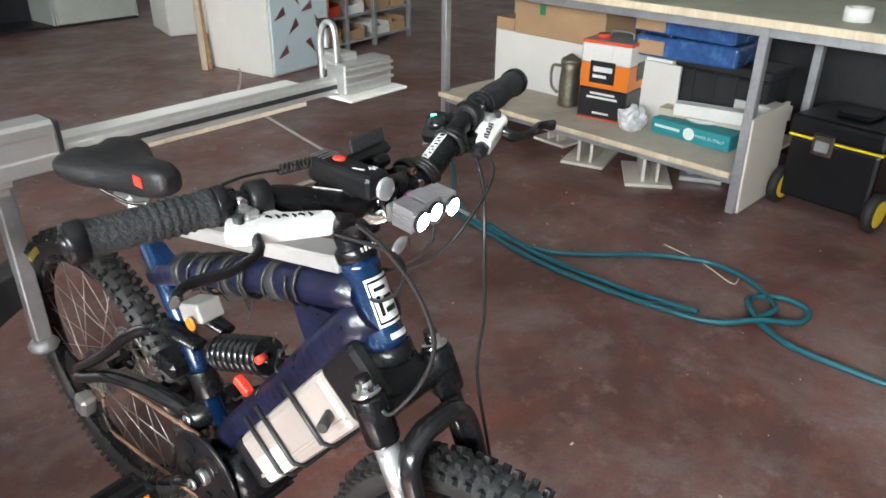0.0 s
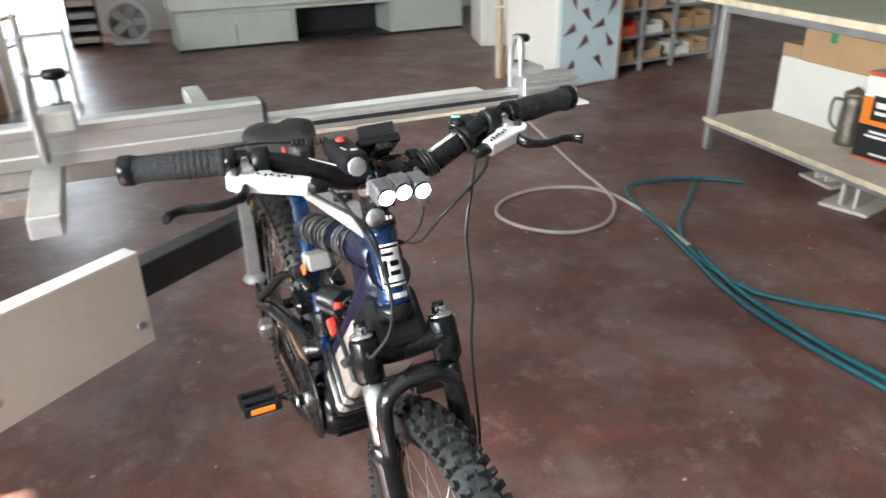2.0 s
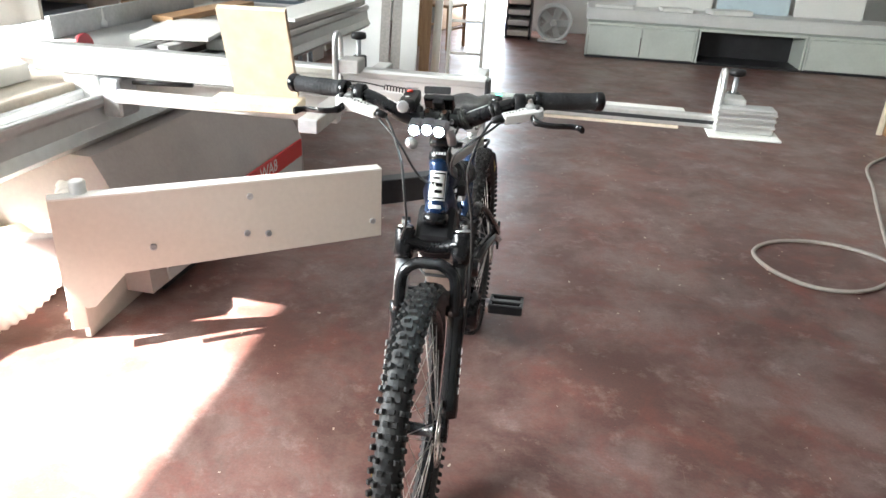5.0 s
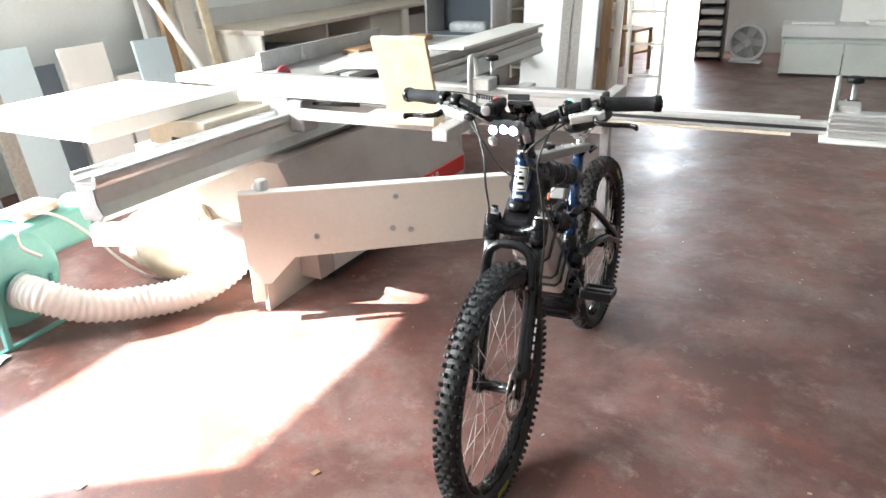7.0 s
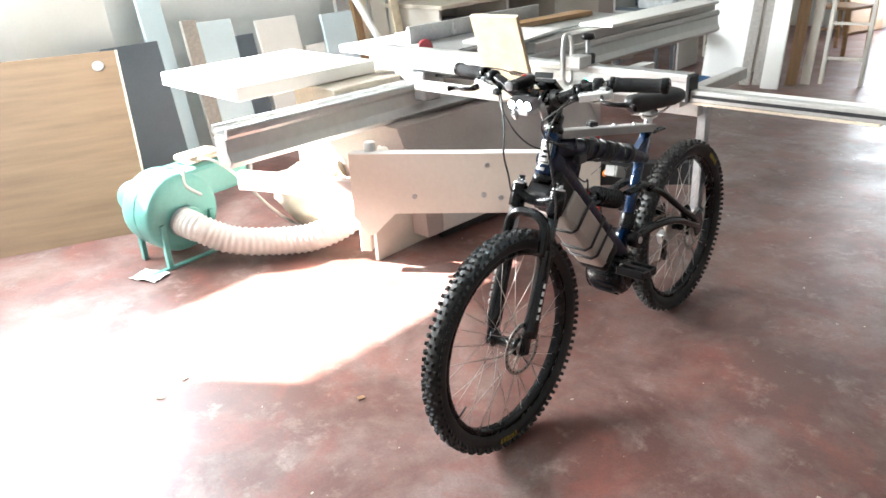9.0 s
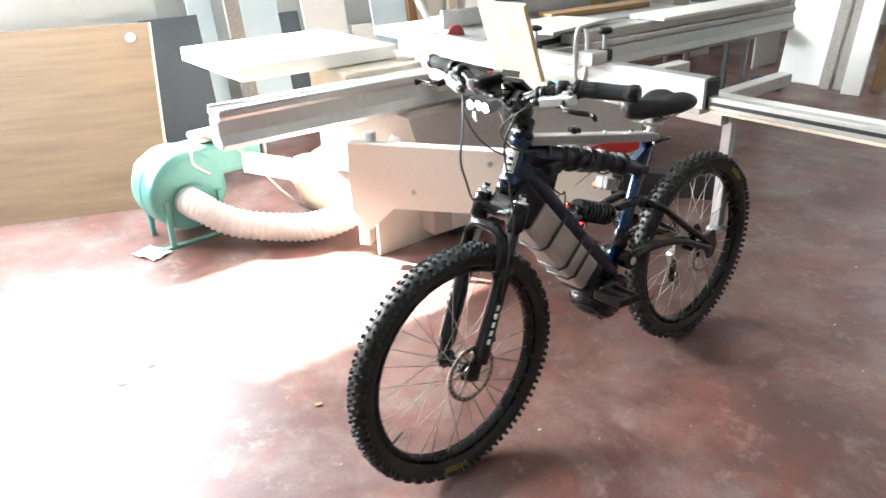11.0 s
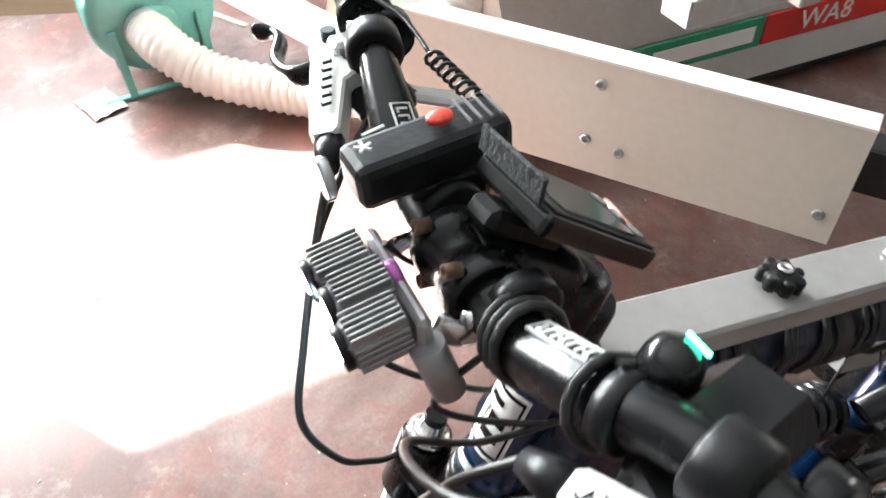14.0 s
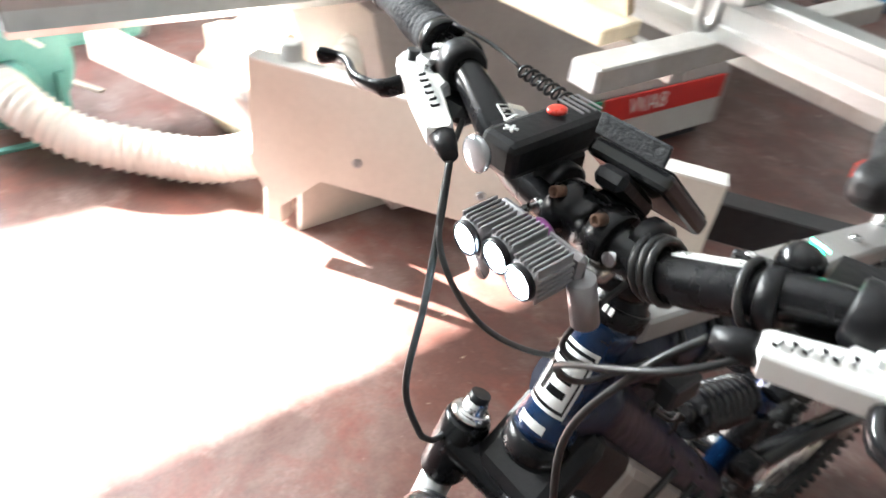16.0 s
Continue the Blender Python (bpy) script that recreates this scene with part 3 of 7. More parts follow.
M["screen"] = mat("display_glass", (0.06, 0.065, 0.07), 0.06, 0, 0.05, 20, 60, 0.0, coat=1.0)
M["fin"] = mat("grey_anodised_fin", (0.34, 0.33, 0.34), 0.36, 0.7, 0.1, 30, 90, 0.005)
M["rust"] = mat("rusted_bolt", (0.16, 0.09, 0.06), 0.7, 0.4, 0.3, 60, 160, 0.05)
M["rotor"] = mat("brake_steel", (0.4, 0.37, 0.34), 0.35, 0.9, 0.15, 20, 90, 0.01)

BIKE = pose(0.056, 0, 0, 0, -1.2, 0.3)      # stands almost upright
bike = thing("electric_mountain_bike", BIKE, "black and blue electric mountain bike with a lit headlamp", "bicycle")
FA, RA = Vector((0, 0.0, 0.328)), Vector((0, 1.045, 0.328))


def circle(c, r, n, x=0.0):
    return [Vector((x, c.y + r * math.cos(2 * math.pi * i / n), c.z + r * math.sin(2 * math.pi * i / n))) for i in range(n)]


def axis_x(c, x=0.0):
    """A pose whose z axis runs along x (to the bike's left)."""
    return Matrix.Translation((x, c[1], c[2])) @ Matrix.Rotation(radians(90), 4, "Y")


def wheel(name, c, rotor_r, cassette):
    """Rim with knobbly tyre, hub, spokes and brake disc."""
    rim = part(name, Lathe([(0.264, -0.013), (0.272, -0.016), (0.283, -0.015), (0.283, -0.011), (0.274, -0.009), (0.274, 0.009), (0.283, 0.011), (0.283, 0.015), (0.272, 0.016), (0.264, 0.013), (0.264, -0.013)], 72, axis_x(c), False), M["bk_satin"], bike, "black alloy rim")
    # tyre casing
    bm = bmesh.new()
    loops = []
    n = 96
    prof = [(0.280, -0.014), (0.288, -0.023), (0.302, -0.028), (0.316, -0.026), (0.326, -0.018), (0.331, -0.008), (0.331, 0.008), (0.326, 0.018), (0.316, 0.026), (0.302, 0.028), (0.288, 0.023), (0.280, 0.014)]
    for i in range(n):
        a = 2 * math.pi * i / n
        loops.append([Vector((x, c.y + r * math.cos(a), c.z + r * math.sin(a))) for r, x in prof])
    vs = [[bm.verts.new(p) for p in lp] for lp in loops]
    for i in range(n):
        for j in range(len(prof)):
            f = bm.faces.new((vs[i][j], vs[i][(j + 1) % len(prof)], vs[(i + 1) % n][(j + 1) % len(prof)], vs[(i + 1) % n][j]))
            f.smooth = True
    # tread blocks in alternating rows
    rows = 92
    for i in range(rows):
        a = 2 * math.pi * i / rows
        rot = Matrix.Translation(c) @ Matrix.Rotation(a, 4, "X")
        odd = i % 2
        blocks = [(-0.0085, 0.0052, 0.329, 0.3385, 0, 0.0048), (0.0085, 0.0052, 0.329, 0.3385, 0, 0.0048)] if odd else [(0.0, 0.0056, 0.329, 0.3385, 0, 0.0045), (-0.0185, 0.004, 0.324, 0.3355, 0.5, 0.0048), (0.0185, 0.004, 0.324, 0.3355, -0.5, 0.0048)]
        blocks += [(-0.0275, 0.0036, 0.312, 0.3265, 0.75, 0.0052), (0.0275, 0.0036, 0.312, 0.3265, -0.75, 0.0052)]
        for x, hw, r0, r1, tilt, hl in blocks:
            m2 = rot @ Matrix.Translation((x, 0, (r0 + r1) / 2)) @ Matrix.Rotation(-tilt, 4, "Y")
            h = (r1 - r0) / 2
            v = [bm.verts.new(m2 @ Vector((sx * hw * k, sy * hl * k, sz * h))) for sz, k in ((-1, 1.15), (1, 0.9)) for sx, sy in ((-1, -1), (1, -1), (1, 1), (-1, 1))]
            for q in ((4, 5, 6, 7), (0, 1, 5, 4), (1, 2, 6, 5), (2, 3, 7, 6), (3, 0, 4, 7)):
                bm.faces.new([v[k] for k in q])
    part("tyre", bm, M["tyre"], rim, "black knobbly off-road tyre")
    # yellow printed bars on the sidewalls
    for side in (-1, 1):
        start = {(True, 1): 2.88, (True, -1): 1.2, (False, 1): -0.85, (False, -1): -0.75}[(not cassette, side)]
        bm = bmesh.new()
        for k in range(6):
            m2 = Matrix.Translation(c) @ Matrix.Rotation(start + k * 0.045, 4, "X") @ Matrix.Translation((side * 0.0283, 0, 0.303)) @ Matrix.Rotation(side * 0.05, 4, "Y")
            for y0, y1, z0, z1 in ((-0.0042, -0.0022, -0.008, 0.008), (0.0018, 0.0038, -0.008, 0.008), (-0.004, 0.004, (0.005, -0.002, -0.008)[k % 3], (0.008, 0.001, -0.005)[k % 3])):
                box(bm, -0.0006, 0.0006, y0, y1, z0, z1, 0, m2)
        part("sidewall_print", bm, M["yellow_print"], rim, "yellow printed marks")
    hub = part("hub", Lathe([(0.012, -0.05), (0.028, -0.046), (0.028, -0.042), (0.016, -0.036), (0.014, 0.03), (0.028, 0.036), (0.028, 0.04), (0.014, 0.05)], 24, axis_x(c)), M["bk_satin"], rim)
    for i in range(32):
        side = 1 if i % 2 else -1
        a = 2 * math.pi * i / 32
        b2 = a + (0.85 if (i // 2) % 2 else -0.85)
        part("spoke", Rod((side * 0.040, c.y + 0.026 * math.cos(b2), c.z + 0.026 * math.sin(b2)), (side * 0.003, c.y + 0.266 * math.cos(a), c.z + 0.266 * math.sin(a)), 0.0011, 5), M["rotor"], rim)
    # brake disc with cut-outs: outer ring, arms
    bm = bmesh.new()
    mx = axis_x(c, 0.052)
    lathe(bm, [(rotor_r - 0.014, 0.0), (rotor_r, 0.0), (rotor_r, 0.002), (rotor_r - 0.014, 0.002), (rotor_r - 0.014, 0.0)], 60, mx, 0, False)
    for i in range(6):
        a = 2 * math.pi * i / 6
        tube(bm, [mx @ Vector((rr * math.cos(a + tt), rr * math.sin(a + tt), 0.001)) for rr, tt in ((0.02, 0), (0.035, 0.15), (0.05, 0.28), (rotor_r - 0.012, 0.36))], 0.003, 5)
    lathe(bm, [(0.012, -0.002), (0.024, -0.002), (0.024, 0.003), (0.012, 0.003)], 20, mx)
    part("brake_disc", bm, M["rotor"], rim, "vented steel brake disc")
    bm = bmesh.new()
    for i in range(24):
        a = 2 * math.pi * (i + 0.5) / 24
        rod(bm, mx @ Vector(((rotor_r - 0.007) * math.cos(a), (rotor_r - 0.007) * math.sin(a), -0.0006)), mx @ Vector(((rotor_r - 0.007) * math.cos(a), (rotor_r - 0.007) * math.sin(a), 0.0026)), 0.0032, 8)
    part("disc_holes", bm, M["dark"], rim)
    part("axle_end", Rod((-0.066, c.y, c.z), (0.066, c.y, c.z), 0.006, 10), M["steel"], rim)
    part("valve", Rod((0, c.y + 0.262 * math.cos(-2.6), c.z + 0.262 * math.sin(-2.6)), (0, c.y + 0.225 * math.cos(-2.6), c.z + 0.225 * math.sin(-2.6)), 0.003, 8), M["dark"], rim)
    if cassette:
        bm = bmesh.new()
        for i in range(8):
            r = 0.058 - i * 0.005
            lathe(bm, [(r, 0), (r, 0.0022)], 36, axis_x(c, -0.024 - i * 0.0042))
        part("cassette", bm, M["rotor"], rim, "steel rear cassette")
    rim.matrix_basis = Matrix.Translation(c) @ Matrix.Diagonal((1, 0.965, 0.965, 1)) @ Matrix.Translation(-c)
    return rim


wheel("front_wheel", FA, 0.08, False)
wheel("rear_wheel", RA, 0.075, True)

# --- fork ---
U = Vector((0, 0.172, 0.422)).normalized()      # from axle to crown
Vf = Vector((0, -U.z, U.y))                     # forward, across the legs
fork = part("fork", Tube(spline([(-0.066, *(FA + U * 0.419 + Vf * 0.004).yz), (-0.04, *(FA + U * 0.412 - Vf * 0.008).yz), (0, *(FA + U * 0.407 - Vf * 0.018).yz), (0.04, *(FA + U * 0.412 - Vf * 0.008).yz), (0.066, *(FA + U * 0.419 + Vf * 0.004).yz)], 5), 0.022, 12, flat=(1.0, 0.8)), M["bk_satin"], bike, "black suspension fork crown")
for sx in (-1, 1):
    o = Vector((sx * 0.0635, 0, 0))
    part("crown_socket", Lathe([(0.019, 0.0), (0.0225, 0.006), (0.0225, 0.062), (0.021, 0.066)], 18, along(FA + o + U * 0.375, FA + o + U * 0.487)), M["bk_satin"], fork)
    cap = part("fork_cap", Lathe([(0.019, 0), (0.019, 0.006), (0.015, 0.009), (0.011, 0.009), (0.011, 0.018), (0.006, 0.02)], 18, along(FA + o + U * 0.441, FA + o + U * 0.587)), M["chrome"], fork, "silver fork top cap")
    part("adjuster", Rod(FA + o + U * 0.450, FA + o + U * 0.467, 0.0095, 12), M["plastic_black"], cap)
    part("stanchion", Rod(FA + o + U * 0.24, FA + o + U * 0.377, 0.016, 18), M["silver"] if sx < 0 else M["bk_gloss"], fork, "polished stanchion")
    lo = [(0.022, 0), (0.0235, 0.02), (0.0215, 0.06), (0.020, 0.13), (0.0205, 0.205), (0.0235, 0.218), (0.0235, 0.243), (0.017, 0.247)]
    low = part("lower_leg", Lathe(lo, 18, along(FA + o + U * 0.035 - Vf * 0.004, FA + o + U * 0.387 - Vf * 0.004)), M["bk_gloss"], fork, "black fork lower leg")
    part("dropout", Box(-0.009, 0.009, -0.016, 0.02, -0.02, 0.06, 0.006, Matrix.Translation(FA + Vector((sx * 0.060, 0, 0))) @ Matrix.Rotation(radians(-20), 4, "X")), M["bk_satin"], low)
    bm = bmesh.new()
    for k in range(5):
        box(bm, -0.0008, 0.0008, -0.004 - 0.001 * (k % 2), 0.005, 0.09 + k * 0.022, 0.103 + k * 0.022, 0, along(FA + o + Vector((sx * 0.0215, 0, 0)) - Vf * -0.004, FA + o + Vector((sx * 0.0215, 0, 0)) + U) )
    part("decal", bm, M["print"], low, "worn white decal")
arch = spline([(-0.062, *(FA + U * 0.262 + Vf * 0.012).yz), (-0.058, *(FA + U * 0.340 + Vf * 0.022).yz), (-0.03, *(FA + U * 0.368 + Vf * 0.03).yz), (0, *(FA + U * 0.371 + Vf * 0.032).yz), (0.03, *(FA + U * 0.368 + Vf * 0.03).yz), (0.058, *(FA + U * 0.340 + Vf * 0.022).yz), (0.062, *(FA + U * 0.262 + Vf * 0.012).yz)], 5)
part("arch", Tube(arch, 0.017, 12, flat=(1.0, 0.75)), M["bk_gloss"], fork, "black fork arch")
cal = part("front_caliper", Box(0.046, 0.062, 0.045, 0.085, 0.385, 0.445, 0.008), M["bk_satin"], fork, "black disc brake caliper")
part("caliper_bolt", Rod((0.061, 0.06, 0.40), (0.067, 0.06, 0.40), 0.005, 8), M["chrome"], cal)

# --- frame ---
HB, HT = Vector((0, 0.188, 0.766)), Vector((0, 0.234, 0.872))
head = part("head_tube", Lathe([(0.026, 0.0), (0.027, 0.012), (0.0235, 0.03), (0.0235, 0.095), (0.026, 0.108), (0.026, 0.119)], 24, along(HB, HT)), M["blue"], bike, "metallic blue head tube")
part("lower_headset", Lathe([(0.024, -0.024), (0.029, -0.016), (0.029, 0.0), (0.026, 0.002)], 24, along(HB, HT)), M["bk_satin"], head)
dz = (HT - HB).normalized()
fw = Vector((0, -dz.z, dz.y))


def on_head(a0, a1, h0, h1, r, seg=10):
    """A patch bent round the front of the head tube."""
    bm = bmesh.new()
    lo, hi = [], []
    for k in range(seg + 1):
        a = a0 + (a1 - a0) * k / seg
        out = (fw * math.cos(a) + Vector((1, 0, 0)) * math.sin(a)) * r
        lo.append(bm.verts.new(HB + dz * h0 + out))
        hi.append(bm.verts.new(HB + dz * h1 + out))
    for k in range(seg):
        bm.faces.new((lo[k], lo[k + 1], hi[k + 1], hi[k])).smooth = True
    return bm


part("badge", on_head(-0.85, 0.85, 0.030, 0.094, 0.0242), M["print"], head, "white head badge")
for a0, a1, h0, h1 in ((-0.75, 0.75, 0.0335, 0.0365), (-0.75, 0.75, 0.0875, 0.0905), (-0.75, -0.68, 0.034, 0.09), (0.68, 0.75, 0.034, 0.09), (-0.5, 0.2, 0.076, 0.081), (-0.1, 0.5, 0.060, 0.068), (-0.5, -0.3, 0.044, 0.070), (-0.2, 0.5, 0.046, 0.053)):
    part("badge_print", on_head(a0, a1, h0, h1, 0.0247, 6), M["bk_satin"], head, "dark lines of the badge")
part("small_badge", on_head(-0.5, 0.5, 0.012, 0.02, 0.0275, 6), M["fan"], head, "small pale label")
st = part("spacer", Lathe([(0.0245, 0), (0.0245, 0.02), (0.021, 0.024), (0.021, 0.05), (0.019, 0.055)], 24, along(HT, HT + dz)), M["bk_satin"], head, "black headset spacers")
part("spacer_clamp", Lathe([(0.026, 0.003), (0.027, 0.005), (0.027, 0.017), (0.026, 0.019)], 24, along(HT, HT + dz)), M["bk_satin"], head)
bm = bmesh.new()
for k in range(5):
    box(bm, -0.014 + k * 0.006, -0.0105 + k * 0.006, 0.002, 0.008, 0.0, 0.0006)
part("badge_bars", bm, M["print"], head, "white bars of print", facing(HT + dz * 0.011 + fw * 0.0275, (1, 0, 0), dz))
TT0, TT1 = Vector((0, 0.222, 0.832)), Vector((0, 0.745, 0.672))
tt = part("top_tube", Tube([TT0.lerp(TT1, t) + Vector((0, 0, 0.012 * math.sin(math.pi * t))) for t in [i / 12 for i in range(13)]], [0.03 - 0.008 * min(1, abs(i - 2) / 8) for i in range(13)], 16, flat=(1.0, 1.05)), M["navy"], bike, "dark blue top tube wrapped in cables")
DT0, DT1 = Vector((0, 0.205, 0.815)), Vector((0, 0.600, 0.378))
part("down_tube", Tube([DT0.lerp(DT1, i / 10) for i in range(11)], [0.033, 0.036, 0.036, 0.035, 0.034, 0.033, 0.033, 0.033, 0.033, 0.034, 0.034], 16), M["navy"], bike, "dark blue down tube")
part("gusset", Prism([(0.212, 0.79), (0.36, 0.775), (0.33, 0.69), (0.25, 0.74)], 0.03, facing((0.015, 0, 0), (0, 1, 0), (0, 0, 1)) @ Matrix.Rotation(radians(-90), 4, "X")), M["navy"], bike, "blue frame gusset")
ST0, ST1 = Vector((0, 0.612, 0.370)), Vector((0, 0.765, 0.768))
seat_tube = part("seat_tube", Rod(ST0, ST1, 0.0185, 18), M["blue"], bike, "metallic blue seat tube")
sd = (ST1 - ST0).normalized()
part("seat_collar", Lathe([(0.021, -0.02), (0.022, -0.018), (0.022, 0.0), (0.021, 0.002)], 18, along(ST1, ST1 + sd)), M["bk_satin"], seat_tube)
part("collar_lever", Tube(spline([(0.02, 0.79, 0.762), (0.045, 0.80, 0.765), (0.05, 0.76, 0.77), (0.046, 0.72, 0.768)], 4), 0.005, 8), M["bk_satin"], seat_tube, "black quick-release lever")
part("seat_brace", Tube([(0, 0.735, 0.685), (0, 0.765, 0.70), (0, 0.785, 0.745)], [0.016, 0.012, 0.008], 10), M["blue"], seat_tube)
part("seat_mast_plate", Prism([(0.66, 0.70), (0.745, 0.668), (0.775, 0.735), (0.755, 0.75)], 0.022, facing((0.011, 0, 0), (0, 1, 0), (0, 0, 1)) @ Matrix.Rotation(radians(-90), 4, "X")), M["blue"], seat_tube)
part("decal", Box(-0.012, 0.012, -0.0205, -0.0195, 0.0, 0.05, 0, along(ST0 + sd * 0.12, ST1)), M["print"], seat_tube, "white frame decal")
post = part("seat_post", Rod(ST1, ST1 + sd * 0.04, 0.0135, 16), M["silver"], bike, "silver alloy seat post")
part("saddle_clamp", Box(-0.02, 0.02, -0.028, 0.028, -0.012, 0.014, 0.006, Matrix.Translation(ST1 + sd * 0.043)), M["silver"], post)
for sx in (-1, 1):
    part("saddle_rail", Tube(spline([(sx * 0.018, 0.70, 0.825), (sx * 0.02, 0.75, 0.812), (sx * 0.02, 0.84, 0.812), (sx * 0.03, 0.88, 0.83)], 4), 0.0035, 8), M["chrome"], post)
# saddle: broad rear, dipped middle, rounded nose
secs = [(0.615, 0.010, 0.874, 0.858), (0.625, 0.022, 0.886, 0.845), (0.66, 0.030, 0.893, 0.836), (0.72, 0.036, 0.893, 0.832), (0.78, 0.045, 0.890, 0.835), (0.84, 0.062, 0.891, 0.838), (0.90, 0.082, 0.899, 0.842), (0.95, 0.088, 0.904, 0.850), (0.985, 0.080, 0.901, 0.858), (1.005, 0.055, 0.893, 0.868), (1.012, 0.02, 0.886, 0.875)]
loops = []
for y, w, zt, zb in secs:
    k = (y - 0.615) / 0.397
    y, zt, zb, w = 0.640 + 0.262 * k, zt + 0.006 - 0.026 * k, zb + 0.004 - 0.026 * k, w * 0.92
    lp = []
    for j in range(20):
        a = 2 * math.pi * j / 20
        cx, cz = math.cos(a), math.sin(a)
        px = w * (abs(cx) ** 0.8) * (1 if cx >= 0 else -1)
        pz = (zt + zb) / 2 + (zt - zb) / 2 * (abs(cz) ** 0.75) * (1 if cz >= 0 else -1)
        if cz > 0:
            pz -= 0.010 * math.exp(-(px / 0.012) ** 2) * min(1, w / 0.06)
        lp.append(Vector((px, y, pz)))
    loops.append(lp)
sad = part("saddle", rings(bmesh.new(), loops), M["saddle"], bike, "padded black saddle")
part("saddle_mark", Box(-0.0008, 0.0008, -0.012, 0.010, -0.008, 0.010, 0.0, Matrix.Translation((-0.031, 0.690, 0.868))), M["redp"], sad, "small red and white mark")

# --- grey channel bar over the top tube ---
B0, B1 = Vector((0.0, 0.250, 0.868)), Vector((0.012, 0.765, 0.772))
bar = part("grey_bar", Box(-0.024, 0.024, -0.012, 0.012, 0, (B1 - B0).length, 0.003, along(B0, B1)), M["barsteel"], bike, "grey painted box-section bar")
mb = along(B0, B1)
for s, r in ((0.175, 0.018),):
    bm = Lathe([(0.005, 0.011), (0.007, 0.016), (0.0138, 0.017), (0.0142, 0.026), (0.010, 0.028), (0.004, 0.028)], 20, mb @ pose(0.0, 0, s) @ Matrix.Rotation(radians(-90), 4, "X"))
    kn = part("star_knob", bm, M["plastic_black"], bar, "black plastic star knob")
    for i in range(7):
        a = 2 * math.pi * i / 7
        part("knob_lobe", Lathe([(0.0045, 0.016), (0.0047, 0.026), (0.003, 0.028)], 8, mb @ pose(0.0, 0, s) @ Matrix.Rotation(radians(-90), 4, "X") @ pose(0.0128 * math.cos(a), 0.0128 * math.sin(a), 0)), M["plastic_black"], kn)
    part("knob_bolt", Lathe([(0.006, 0.029), (0.006, 0.032), (0.003, 0.032), (0.003, 0.030)], 12, mb @ pose(0.0, 0, s) @ Matrix.Rotation(radians(-90), 4, "X")), M["chrome"], bar)
for s in (0.30, 0.42):
    part("bar_bolt", Lathe([(0.0065, 0.011), (0.0065, 0.015), (0.005, 0.018), (0.002, 0.0185)], 12, mb @ pose(0.0, 0, s) @ Matrix.Rotation(radians(-90), 4, "X")), M["chrome"], bar, "domed chrome nut")

# --- cables wound round the top tube ---
td = (TT1 - TT0).normalized()
tn = Vector((0, -td.z, td.y))
for turn0, r, turns, s0, s1 in ((0.0, 0.0335, 5, 0.08, 0.40), (2.1, 0.035, 6, 0.12, 0.44), (4.0, 0.036, 3, 0.18, 0.36)):
    pts = []
    for i in range(turns * 12 + 1):
        t = i / (turns * 12)
        a = turn0 + t * turns * 2 * math.pi + 0.6 * math.sin(9 * t + turn0)
        rr = r + 0.003 * math.sin(17 * t + turn0) - 0.006 * t
        pts.append(TT0 + td * (s0 + (s1 - s0) * t) + Vector((0, 0, 0.010)) + Vector((1, 0, 0)) * rr * math.cos(a) + tn * rr * math.sin(a))
    part("wound_cable", Tube(pts, 0.0028, 6), M["cable"], tt, "black cable wound round the tube")
for s in (0.17, 0.29, 0.43):
    part("velcro_strap", Lathe([(0.031, -0.011), (0.0325, -0.010), (0.0325, 0.010), (0.031, 0.011)], 18, along(TT0 + td * s + Vector((0, 0, 0.009)), TT0 + td * (s + 1))), M["dark"], tt, "black strap")
part("speed_controller", Box(-0.025, 0.02, -0.03, 0.03, -0.022, 0.012, 0.003, pose(-0.012, 0.60, 0.668, -18, 0, 0)), M["barsteel"], bike, "small grey electronics box")
part("side_reflector", Lathe([(0.011, 0), (0.012, 0.004), (0.006, 0.007)], 14, axis_x((0, 0.585, 0.655), -0.048)), M["reflector"], bike, "small orange reflector")
part("red_tag", Box(-0.03, -0.014, -0.018, 0.018, -0.009, 0.009, 0.003, pose(0, 0.50, 0.56, 30, 0, 0)), M["redp"], bike, "red plastic tag")
rnd = random.Random(4)
for i in range(9):
    y0 = 0.27 + 0.03 * i
    z0 = 0.80 - 0.033 * i
    pts = [(rnd.uniform(-0.03, 0.035), y0 + rnd.uniform(-0.03, 0.04) + 0.012 * k, z0 - 0.02 * k + rnd.uniform(-0.02, 0.02)) for k in range(5)]
    part("loose_cable", Tube(spline(pts, 4), 0.0024, 6), M["cable"], tt)
for i in range(7):
    a = rnd.uniform(0, 6.28)
    p = TT0 + td * rnd.uniform(0.1, 0.45)
    part("cable_tie_tail", Rod(p + Vector((0.02, 0, -0.02)), p + Vector((rnd.uniform(-0.03, 0.05), rnd.uniform(-0.03, 0.03), -0.065)), 0.0012, 5), M["cable"], tt)

# --- battery under the down tube ---
dd = (DT1 - DT0).normalized()
dn = Vector((0, dd.z, -dd.y))
b0 = Vector((0, 0.248, 0.674))
bmx = facing(b0, (1, 0, 0), dn)          # x across, y away from the tube; its z runs along the tube
if (bmx.to_3x3() @ Vector((0, 0, 1))).dot(dd) < 0:
    bmx = facing(b0, (-1, 0, 0), dn)
bat = part("battery", Box(-0.047, 0.047, -0.047, 0.047, 0.0, 0.33, 0.012, bmx, 2), M["taupe"], bike, "taupe metal battery case strapped below the frame")
part("battery_rib", Box(-0.0485, 0.0485, 0.024, 0.030, 0.004, 0.326, 0.001, bmx), M["taupe"], bat)
